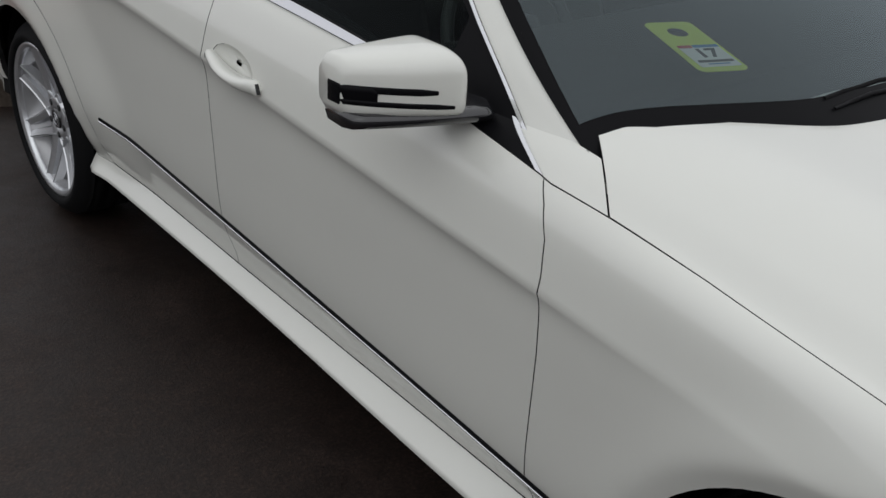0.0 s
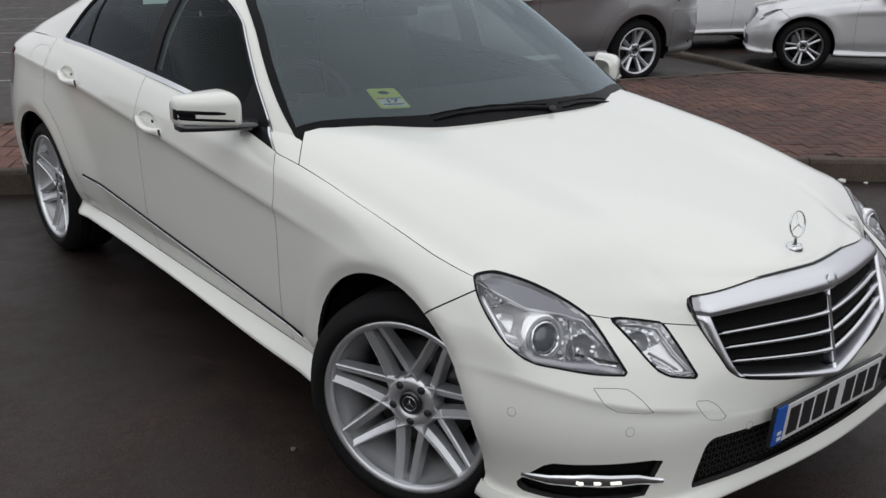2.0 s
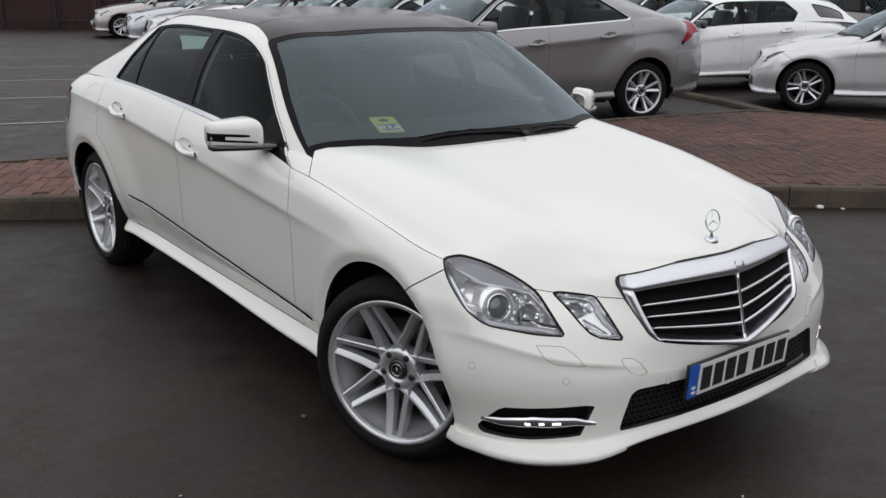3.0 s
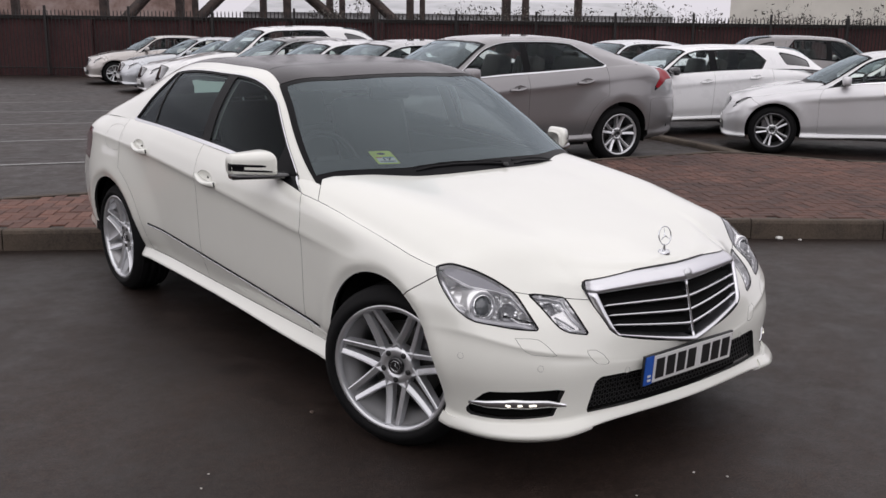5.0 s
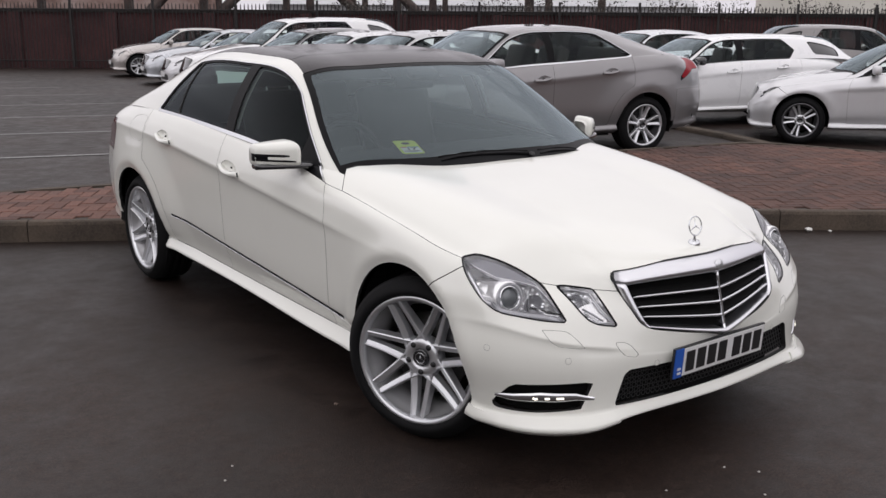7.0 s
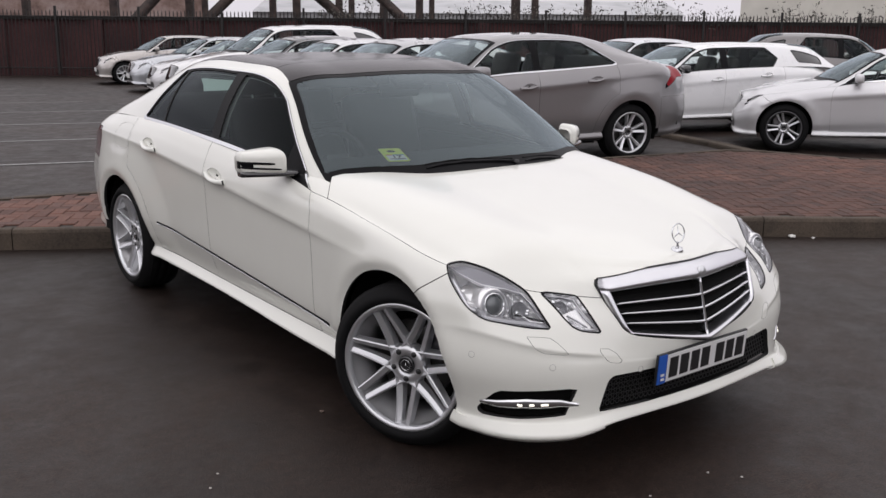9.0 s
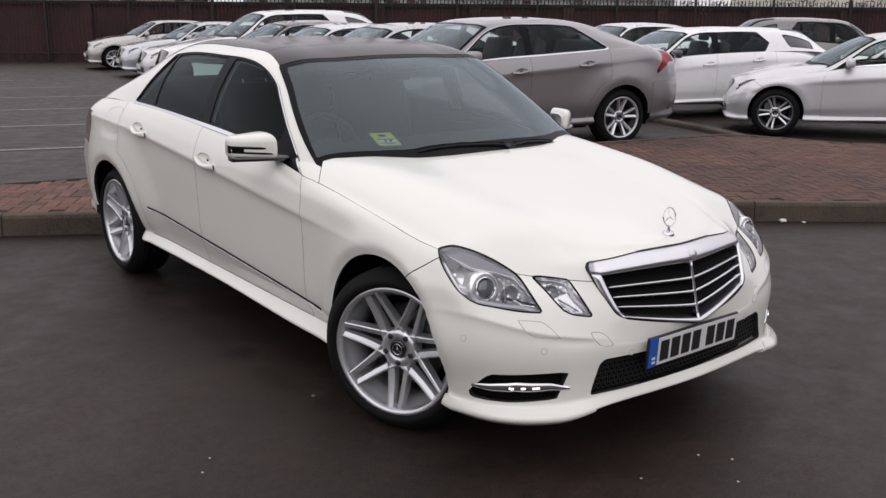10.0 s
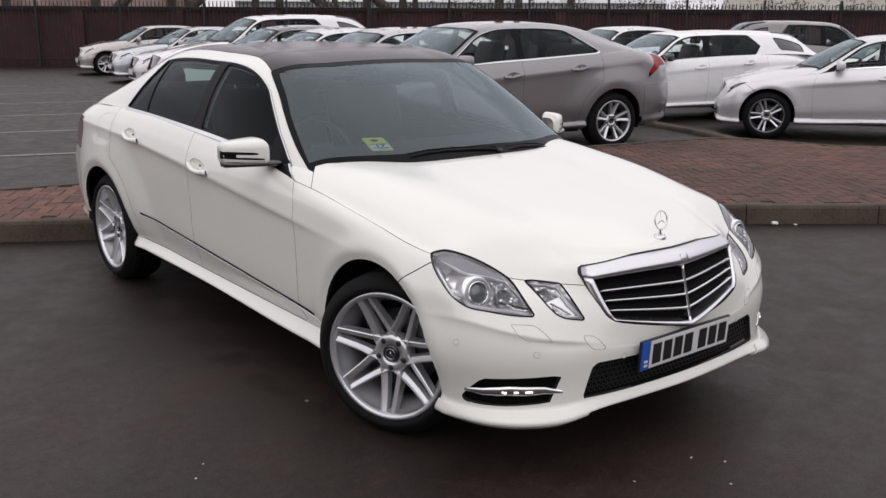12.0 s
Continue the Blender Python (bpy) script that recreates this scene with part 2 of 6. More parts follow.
def samples(knots, n):
    """About n even steps over the knots, each knot among them and no step much shorter than the rest."""
    even = np.linspace(knots[0], knots[-1], n)
    clear = np.abs(even[:, None] - knots[None, :]).min(1) > 0.45 * (even[1] - even[0])
    return np.sort(np.concatenate([even[clear], knots]))


def loft(rails, soft, nu, nw, mirror_ends=(True, True), top_mirror=True):
    """A skin through rails, each a row of (x, y, z) stations. Stations run along u, rails along w."""
    r = np.asarray(rails, float)
    flip = np.array([-1.0, 1, 1])
    front = [r[:, 1:2] * flip] if mirror_ends[0] else []
    back = [r[:, -2:-1] * flip] if mirror_ends[1] else []
    e = np.concatenate(front + [r] + back, axis=1)
    gap = np.maximum(np.linalg.norm(np.diff(e, axis=1), axis=2).mean(0), 0.02)
    ku = np.concatenate([[0], np.cumsum(gap)])
    first = 1 if mirror_ends[0] else 0
    last = first + r.shape[1] - 1
    q = samples(ku[first : last + 1], nu)
    nu = len(q)
    dense = np.stack([cubic(ku, row, q) for row in e])
    station = np.interp(q, ku[first : last + 1], np.arange(r.shape[1]))
    ghost = [dense[-2:-1] * flip] if top_mirror else []
    d = np.concatenate([dense] + ghost)
    step = np.maximum(np.linalg.norm(np.diff(d, axis=0), axis=2).mean(1), 0.015)
    kw = np.concatenate([[0], np.cumsum(step)])
    m = r.shape[0] - 1
    p = samples(kw[: m + 1], nw)
    nw = len(p)
    rail = np.interp(p, kw[: m + 1], np.arange(m + 1))
    # a rail's softness may differ between nose and flank: (nose, flank, station where it starts to change, where it ends)
    s = [np.full(nu, v) if not isinstance(v, tuple) else v[0] + (v[1] - v[0]) * np.clip((station - v[2]) / (v[3] - v[2]), 0, 1) for v in soft]
    s = np.repeat(np.array(s + ([np.ones(nu)] if top_mirror else [])), 3, axis=1)
    grid = cubic(kw, d.reshape(d.shape[0], -1), p, s).reshape(nw, nu, 3)
    verts = np.concatenate([grid, np.broadcast_to(station[None, :, None], (nw, nu, 1)), np.broadcast_to(rail[:, None, None], (nw, nu, 1))], axis=2).reshape(-1, 5)
    verts[np.abs(verts[:, 0]) < 1e-6, 0] = 0.0
    faces = [[j * nu + i, j * nu + i + 1, (j + 1) * nu + i + 1, (j + 1) * nu + i] for j in range(nw - 1) for i in range(nu - 1)]
    return Skin(verts, faces)


def smooth_ring(points, n=12):
    """A closed smooth outline through 2D points; a point repeated is a corner."""
    pts = np.array(points, float)
    out, m = [], len(pts)
    for i in range(m):
        a, b, c, d = pts[i - 1], pts[i], pts[(i + 1) % m], pts[(i + 2) % m]
        if np.allclose(b, c):
            continue
        t1 = (c - a) / 2 if not np.allclose(a, b) else (c - b)
        t2 = (d - b) / 2 if not np.allclose(c, d) else (c - b)
        for k in range(n):
            t = k / n
            out.append((2 * t**3 - 3 * t**2 + 1) * b + (t**3 - 2 * t**2 + t) * t1 + (3 * t**2 - 2 * t**3) * c + (t**3 - t**2) * t2)
    return np.array(out)


def inside_ring(x, y, ring):
    """Signed distance to a closed outline, above 0 inside."""
    x, y = np.asarray(x, float), np.asarray(y, float)
    best = np.full(x.shape, 1e9)
    hit = np.zeros(x.shape, bool)
    for a, b in zip(ring, np.roll(ring, -1, axis=0)):
        d = b - a
        t = np.clip(((x - a[0]) * d[0] + (y - a[1]) * d[1]) / max(d @ d, 1e-12), 0, 1)
        best = np.minimum(best, np.hypot(x - a[0] - t * d[0], y - a[1] - t * d[1]))
        cross = (a[1] > y) != (b[1] > y)
        xc = a[0] + (y - a[1]) * d[0] / (d[1] if abs(d[1]) > 1e-12 else 1e-12)
        hit ^= cross & (x < xc)
    return np.where(hit, best, -best)

# ---- cars ----
def rails_lower():
    """Rails of a saloon's lower body, one half, nose at minus y, front axle at y 0: from the underside up to the middle of the bonnet."""
    ys = (-0.25, 0.0, 0.35, 0.65, 1.6, 2.4, 2.874, 3.3)

    def rail(front, xs, zs, rear, y=ys):
        return front + [(a, b, c) for a, b, c in zip(xs, y, zs)] + rear

    return [
        rail([(0, -0.755, 0.238), (0.43, -0.735, 0.236), (0.63, -0.685, 0.195), (0.80, -0.49, 0.19)],
             (0.80, 0.80, 0.81, 0.81, 0.81, 0.81, 0.81, 0.79), (0.19, 0.205, 0.222, 0.226, 0.24, 0.25, 0.255, 0.26),
             [(0.70, 3.66, 0.27), (0.55, 3.92, 0.28), (0, 3.96, 0.28)]),
        rail([(0, -0.822, 0.262), (0.43, -0.790, 0.258), (0.655, -0.745, 0.24), (0.85, -0.535, 0.235)],
             (0.875, 0.885, 0.89, 0.893, 0.884, 0.882, 0.886, 0.865), (0.225, 0.235, 0.248, 0.254, 0.280, 0.292, 0.302, 0.315),
             [(0.775, 3.69, 0.32), (0.58, 3.97, 0.33), (0, 4.01, 0.33)]),
        rail([(0, -0.803, 0.298), (0.42, -0.772, 0.295), (0.635, -0.705, 0.278), (0.835, -0.50, 0.274)],
             (0.862, 0.858, 0.850, 0.847, 0.847, 0.847, 0.856, 0.85), (0.285, 0.295, 0.303, 0.306, 0.326, 0.345, 0.355, 0.37),
             [(0.755, 3.69, 0.38), (0.58, 3.97, 0.39), (0, 4.01, 0.39)]),
        rail([(0, -0.80, 0.44), (0.32, -0.79, 0.44), (0.633, -0.705, 0.44), (0.868, -0.490, 0.44)],
             (0.892, 0.892, 0.889, 0.886, 0.886, 0.888, 0.89, 0.875), (0.43, 0.41, 0.39, 0.403, 0.462, 0.513, 0.53, 0.53),
             [(0.79, 3.70, 0.53), (0.60, 3.99, 0.54), (0, 4.03, 0.54)]),
        rail([(0, -0.80, 0.465), (0.32, -0.785, 0.475), (0.625, -0.690, 0.527), (0.866, -0.478, 0.60)],
             (0.903, 0.906, 0.904, 0.902, 0.902, 0.903, 0.905, 0.885), (0.59, 0.60, 0.60, 0.605, 0.66, 0.70, 0.71, 0.70),
             [(0.79, 3.70, 0.68), (0.60, 3.98, 0.68), (0, 4.02, 0.68)]),
        rail([(0, -0.79, 0.58), (0.31, -0.755, 0.60), (0.607, -0.612, 0.648), (0.862, -0.418, 0.70)],
             (0.895, 0.906, 0.911, 0.914, 0.916, 0.916, 0.908, 0.877), (0.700, 0.728, 0.752, 0.779, 0.867, 0.933, 0.957, 0.950),
             [(0.76, 3.67, 0.87), (0.58, 3.95, 0.89), (0, 3.99, 0.89)]),
        rail([(0, -0.755, 0.66), (0.335, -0.708, 0.675), (0.59, -0.552, 0.70), (0.842, -0.362, 0.758)],
             (0.866, 0.882, 0.887, 0.885, 0.885, 0.885, 0.875, 0.845), (0.768, 0.812, 0.862, 0.895, 0.965, 1.01, 1.02, 1.005),
             [(0.70, 3.63, 0.955), (0.55, 3.88, 0.955), (0, 3.93, 0.955)]),
        rail([(0, -0.73, 0.725), (0.355, -0.672, 0.734), (0.565, -0.522, 0.740), (0.800, -0.348, 0.790)],
             (0.824, 0.838, 0.84, 0.84, 0.845, 0.84, 0.82, 0.775), (0.802, 0.847, 0.899, 0.947, 1.035, 1.075, 1.078, 1.05),
             [(0.66, 3.56, 1.00), (0.50, 3.80, 1.0), (0, 3.85, 1.0)]),
        rail([(0, -0.71, 0.762), (0.29, -0.635, 0.774), (0.47, -0.495, 0.793), (0.635, -0.355, 0.836)],
             (0.66, 0.69, 0.715, 0.73, 0.70, 0.70, 0.66, 0.62), (0.866, 0.917, 0.960, 0.989, 1.04, 1.08, 1.075, 1.07),
             [(0.52, 3.52, 1.03), (0.38, 3.66, 1.025), (0, 3.71, 1.03)], (-0.25, 0.0, 0.33, 0.60, 1.6, 2.4, 2.874, 3.3)),
        rail([(0, -0.695, 0.778), (0.14, -0.645, 0.79), (0.24, -0.53, 0.81), (0.31, -0.385, 0.848)],
             (0.335, 0.35, 0.355, 0.36, 0.36, 0.36, 0.34, 0.32), (0.877, 0.925, 0.970, 0.999, 1.04, 1.08, 1.085, 1.08),
             [(0.28, 3.49, 1.05), (0.2, 3.56, 1.045), (0, 3.60, 1.045)], (-0.25, 0.0, 0.28, 0.49, 1.6, 2.4, 2.874, 3.3)),
        rail([(0, -0.685, 0.786), (0, -0.645, 0.797), (0, -0.54, 0.818), (0, -0.40, 0.850)],
             (0,) * 8, (0.882, 0.928, 0.973, 1.003, 1.04, 1.08, 1.09, 1.085),
             [(0, 3.47, 1.06), (0, 3.50, 1.055), (0, 3.54, 1.05)], (-0.25, 0.0, 0.26, 0.45, 1.6, 2.4, 2.874, 3.3)),
    ]


LOWER_SOFT = (0.2, 0.35, 0.3, 0.85, (0.25, 1.0, 3.0, 4.0), (1.0, 0.12, 4.4, 5.8), 1.0, 1.0, 1.0, 1.0, 1.0)
UPPER_SOFT = (1.0, 1.0, 0.6, 1.0, 1.0, 1.0)


def rails_upper(kind="saloon"):
    """Rails of the cabin: belt, side, two along the roof's edge, roof, middle; from the windscreen's foot to the rear window's foot."""
    front = [
        [(0.822, 0.46, 0.895), (0.84, 0.95, 0.985), (0.845, 1.25, 1.012), (0.845, 1.8, 1.045)],
        [(0.812, 0.46, 0.893), (0.792, 0.94, 1.07), (0.775, 1.25, 1.18), (0.772, 1.8, 1.225)],
        [(0.806, 0.50, 0.890), (0.732, 0.92, 1.15), (0.662, 1.25, 1.335), (0.655, 1.8, 1.395)],
        [(0.778, 0.50, 0.892), (0.672, 0.90, 1.185), (0.598, 1.215, 1.362), (0.585, 1.8, 1.425)],
        [(0.425, 0.31, 0.907), (0.35, 0.79, 1.215), (0.32, 1.15, 1.387), (0.32, 1.8, 1.452)],
        [(0, 0.26, 0.91), (0, 0.75, 1.225), (0, 1.13, 1.395), (0, 1.8, 1.462)],
    ]
    if kind == "saloon":
        rear = [
            [(0.84, 2.4, 1.07), (0.83, 2.8, 1.078), (0.81, 3.1, 1.068), (0.765, 3.4, 1.03)],
            [(0.765, 2.4, 1.225), (0.76, 2.8, 1.176), (0.765, 3.1, 1.112), (0.74, 3.4, 1.036)],
            [(0.645, 2.4, 1.362), (0.645, 2.78, 1.265), (0.68, 3.1, 1.145), (0.70, 3.4, 1.045)],
            [(0.575, 2.4, 1.40), (0.575, 2.75, 1.312), (0.61, 3.08, 1.172), (0.64, 3.42, 1.055)],
            [(0.3, 2.4, 1.432), (0.3, 2.78, 1.350), (0.3, 3.1, 1.205), (0.3, 3.46, 1.06)],
            [(0, 2.4, 1.44), (0, 2.8, 1.358), (0, 3.1, 1.213), (0, 3.47, 1.062)],
        ]
    elif kind == "compact":
        rear = [
            [(0.84, 2.4, 1.085), (0.825, 2.8, 1.115), (0.80, 3.1, 1.125), (0.745, 3.36, 1.115)],
            [(0.765, 2.4, 1.235), (0.755, 2.8, 1.20), (0.75, 3.1, 1.155), (0.72, 3.36, 1.12)],
            [(0.645, 2.4, 1.355), (0.64, 2.78, 1.27), (0.67, 3.1, 1.185), (0.68, 3.36, 1.125)],
            [(0.575, 2.4, 1.392), (0.57, 2.75, 1.315), (0.60, 3.08, 1.215), (0.62, 3.38, 1.13)],
            [(0.3, 2.4, 1.425), (0.3, 2.78, 1.355), (0.3, 3.1, 1.245), (0.3, 3.40, 1.135)],
            [(0, 2.4, 1.433), (0, 2.8, 1.365), (0, 3.1, 1.255), (0, 3.41, 1.137)],
        ]
    else:
        rear = [
            [(0.84, 2.4, 1.07), (0.83, 2.9, 1.085), (0.80, 3.35, 1.08), (0.70, 3.72, 1.05)],
            [(0.765, 2.4, 1.235), (0.75, 2.9, 1.235), (0.73, 3.3, 1.18), (0.67, 3.72, 1.08)],
            [(0.65, 2.4, 1.40), (0.635, 2.9, 1.385), (0.61, 3.25, 1.32), (0.62, 3.72, 1.10)],
            [(0.575, 2.4, 1.435), (0.56, 2.9, 1.425), (0.54, 3.28, 1.37), (0.56, 3.74, 1.11)],
            [(0.3, 2.4, 1.462), (0.3, 2.9, 1.452), (0.3, 3.3, 1.40), (0.3, 3.78, 1.115)],
            [(0, 2.4, 1.47), (0, 2.9, 1.46), (0, 3.31, 1.405), (0, 3.80, 1.115)],
        ]
    return [a + b for a, b in zip(front, rear)]


FRONT_AXLE, REAR_AXLE, HUB_Z, ARCH_Z = 0.0, 2.874, 0.33, 0.340
ARCH = 0.374
# where the windscreen meets the pillar: rail by station
PILLAR = line_of([(0.3, 1.75), (0.58, 1.85), (0.88, 2.0), (1.4, 2.28), (1.9, 2.48), (2.4, 3.0)])
HANDLES = ((1.495, 0.868), (2.355, 0.936))

# headlamp outlines, in (0.6 x + 0.8 y, z) of the half body
LAMP_RING = smooth_ring([(0.28, 0.789), (0.28, 0.789), (0.222, 0.802), (0.151, 0.79), (0.072, 0.759), (-0.001, 0.72), (-0.023, 0.704), (-0.072, 0.658), (-0.123, 0.6), (-0.123, 0.6), (-0.045, 0.61), (0.042, 0.627), (0.109, 0.639), (0.166, 0.668), (0.216, 0.711), (0.253, 0.751)], 6)
LAMP2_RING = smooth_ring([(-0.051, 0.710), (-0.051, 0.710), (-0.128, 0.701), (-0.186, 0.693), (-0.186, 0.693), (-0.241, 0.634), (-0.289, 0.572), (-0.289, 0.572), (-0.21, 0.589), (-0.171, 0.615), (-0.121, 0.659)], 6)
FOG_RING = smooth_ring([(0.128, 0.302), (0.108, 0.335), (0.05, 0.392), (0.05, 0.392), (-0.222, 0.398), (-0.222, 0.398), (-0.205, 0.355), (-0.205, 0.355), (-0.182, 0.297), (-0.182, 0.297), (-0.05, 0.287), (0.09, 0.283)], 6)
SLIM_RING = smooth_ring([(0.275, 0.790), (0.275, 0.790), (0.17, 0.778), (0.05, 0.742), (-0.06, 0.694), (-0.06, 0.694), (-0.04, 0.664), (-0.04, 0.664), (0.05, 0.682), (0.14, 0.712), (0.20, 0.752)], 6)
SLIM2_RING = smooth_ring([(-0.05, 0.650), (-0.05, 0.650), (0.04, 0.668), (0.11, 0.695), (0.11, 0.695), (0.05, 0.650), (-0.04, 0.622)], 4)
SHAPE = {"lamp": LAMP_RING, "lamp2": LAMP2_RING}
INTAKE_RING = smooth_ring([(-0.475, 0.425), (-0.475, 0.425), (-0.517, 0.298), (-0.517, 0.298), (0.517, 0.298), (0.517, 0.298), (0.475, 0.425), (0.475, 0.425)], 4)
WASH_RING = np.array([(-0.041, 0.585), (-0.112, 0.578), (-0.137, 0.567), (-0.187, 0.519), (-0.176, 0.516), (-0.089, 0.53)])
TOW_RING = np.array([(-0.279, 0.526), (-0.319, 0.52), (-0.339, 0.502), (-0.37, 0.463), (-0.32, 0.475), (-0.307, 0.486)])


def grille_at(a, b, out=0.0):
    """A place on the bowed radiator grille: a from -1 to 1 across, b from 0 to 1 up."""
    x = a * (0.379 + 0.058 * b + 0.006 * math.sin(b * math.pi)) * (1 - 0.075 * max(0, 1 - b / 0.16) ** 2) * (1 - 0.045 * max(0, (b - 0.88) / 0.12) ** 2)
    y = -0.808 + 0.073 * b + 0.098 * abs(a) ** 1.45 * (0.75 + 0.25 * b) + 0.10 * max(0.0, b - 0.80) ** 1.3
    z = 0.485 + 0.283 * b - 0.024 * abs(a) ** 2 * b + 0.070 * abs(a) ** 1.05 * max(0.0, 1 - b) ** 1.2
    return (x, y - out, z)


GRILLE_HALF = [grille_at(k / 8, 1.0) for k in range(9)] + [grille_at(1.0, 1 - k / 20) for k in range(1, 21)] + [grille_at(1 - k / 8, 0.0) for k in range(1, 9)]
GRILLE_HALF = [(x * 1.008, 0.626 + (z - 0.626) * 1.024) for x, y, z in GRILLE_HALF]
GRILLE_RING = np.array(GRILLE_HALF + [(-x, z) for x, z in GRILLE_HALF[-2:0:-1]])


def body_skin(nu, nw):
    s = loft(rails_lower(), LOWER_SOFT, nu, nw)
    x, y, z = s.v[:, 0], s.v[:, 1], s.v[:, 2]
    push = np.zeros(len(x))
    for axle, lip in ((FRONT_AXLE, 0.011), (REAR_AXLE, 0.011)):
        r = np.hypot(y - axle, z - ARCH_Z)
        # a flange that turns in towards the opening, under a flare that fades into the wing
        turn_in = np.clip((ARCH + 0.034 - r) / 0.034, 0, 1)
        push += (lip * np.exp(-((np.maximum(r - ARCH - 0.034, 0) / 0.06) ** 2)) - 0.013 * turn_in) * (x > 0.6)
    step = lambda q: np.clip(q, 0, 1) ** 2 * (3 - 2 * np.clip(q, 0, 1))
    # haunch over the rear wheel
    r = np.hypot((y - REAR_AXLE) * 0.86, z - HUB_Z)
    push += 0.024 * step((0.68 - r) / 0.24) * step((z - 0.30) / 0.12) * step((1.00 - z) / 0.16)
    # shoulder line: a scallop under the crease, dying out on the front wing and the tail
    w = s.v[:, 4]
    under = np.clip(5.0 - w, 0, 3)
    push -= 0.018 * (1 - np.exp(-under / 0.16)) * np.exp(-under / 0.75) * step((y - 0.26) / 0.50) * (1 - 0.75 * step((y - 2.2) / 0.6))
    s.v[:, 0] += push * (x > 0.6)
    # fold along the bumper above its lamps
    u = s.v[:, 3]
    under = np.clip(4.0 - w, 0, 3)
    fold = 0.009 * (1 - np.exp(-under / 0.14)) * np.exp(-under / 0.8) * step((u - 1.45) / 0.35) * step((3.75 - u) / 0.7)
    n = s.normals()
    s.v[:, :3] -= n * fold[:, None] * (w > 2.3)[:, None]
    # the sill's lip hangs a little lower behind the front wheel
    s.v[:, 2] -= 0.008 * step((0.30 - z) / 0.07) * step((y - 0.30) / 0.2) * step((1.3 - y) / 0.7) * (x > 0.6)
    # fuller corners ahead of the front wheels
    full = 0.018 * np.exp(-(((z - 0.50) / 0.12) ** 2)) * step((x - 0.5) / 0.2) * step((-0.12 - y) / 0.25)
    s.v[:, 0] += full
    # bonnet: its shoulders fall away from a soft fold; a hollow runs up from each corner of the grille
    ahead = step((6.7 - u) / 1.2) * step((u - 2.6) / 1.2)
    s.v[:, 2] -= 0.010 * step((7.46 - w) / 0.40) * step((w - 6.62) / 0.44) * ahead
    dip = np.clip((0.476 - x) / 0.085, 0, 1)
    s.v[:, 2] -= 0.070 * dip * (1 - dip) ** 3 * step((-0.30 - y) / 0.25) * step((w - 6.3) / 0.5) * (x < 0.5)
    return s


def short_tail(s):
    """Turns the long saloon into a compact one: a shorter overhang and a higher, flatter boot."""
    y, z = s.v[:, 1].copy(), s.v[:, 2].copy()
    rise = np.clip((y - 2.1) / 1.3, 0, 1)
    s.v[:, 2] += 0.085 * rise**1.2 * np.clip((z - 0.62) / 0.34, 0, 1)
    s.v[:, 1] = np.where(y > 3.2, 3.2 + (y - 3.2) * 0.85, np.where(y < -0.38, -0.38 + (y + 0.38) * 0.78, y))
    return s


def fields(s):
    x, y, z, u, w = s.v.T
    side = x > 0.55
    far = np.full(len(x), 1.0)
    f = {"x": x, "y": y, "z": z, "u": u, "w": w}
    f["arch_front"] = np.where(side, np.hypot(y - FRONT_AXLE, z - ARCH_Z) - ARCH, far)
    f["arch_rear"] = np.where(side, np.hypot(y - REAR_AXLE, z - ARCH_Z) - ARCH, far)
    f["bumper_line"] = np.minimum((y + 0.172) * -0.575 + (z - 0.668) * -0.817, -0.02 - y)
    q = 0.6 * x + 0.8 * y
    near_nose = (y < -0.15) & (w < 8.6)
    f["lamp"] = np.where(near_nose, inside_ring(q, z, SHAPE["lamp"]), -1.0)
    f["lamp2"] = np.where(near_nose, inside_ring(q, z, SHAPE["lamp2"]), -1.0)
    f["grille"] = np.where(y < -0.4, inside_ring(x, z, GRILLE_RING), -1.0)
    f["door_line"] = y - np.interp(z, (0.30, 0.44, 0.66, 0.80, 0.855, 0.90, 0.93), (0.592, 0.588, 0.580, 0.584, 0.594, 0.618, 0.645))
    f["mid_line"] = y - 1.645
    r = np.hypot(y - REAR_AXLE, z - HUB_Z)
    f["back_line"] = np.where(z < 0.86, np.minimum(r - 0.50, 2.68 - y), 2.68 - y - 0.0 * z)
    f["fog"] = np.where((y < -0.2) & (w < 4.2) & (w > 2.02), inside_ring(q, z, FOG_RING), -1.0)
    f["intake"] = np.where((y < -0.4) & (w < 4.2) & (w > 1.9), inside_ring(x, z, INTAKE_RING), -1.0)
    f["wash"] = np.where((y < -0.2) & (w < 5.2), np.maximum(inside_ring(q, z, WASH_RING), inside_ring(q, z, TOW_RING)), -1.0)
    f["hood_line"] = (w - np.interp(u, (1.0, 2.2, 3.3, 3.76, 4.5, 5.97, 6.5, 6.95, 7.4), (6.0, 6.06, 6.6, 6.7, 6.62, 6.80, 6.72, 6.60, 7.0))) * 0.09
    f["screen_foot"] = 7.05 - u - 0.12 * np.exp(-(((x - 0.55) / 0.14) ** 2))
    f["bowl"] = np.maximum.reduce([1 - np.hypot((y - a - 0.02) / 0.084, (z - b - 0.016 - 0.10 * (y - a)) / 0.034) for a, b in HANDLES]) * 0.03
    f["cap_line"] = np.where(x > 0.6, y - (0.535 + (0.838 - x) * 1.25), -1.0) * 0.75
    return f


def clip_all(s, *tests):
    """Clip by tests in turn; each takes the fields of the skin and gives what stays above 0."""
    for t in tests:
        if not s.f:
            return s
        s = s.clip(np.asarray(t(fields(s)), float))
    return s


GAP, WIDE_GAP = 0.0013, 0.0021


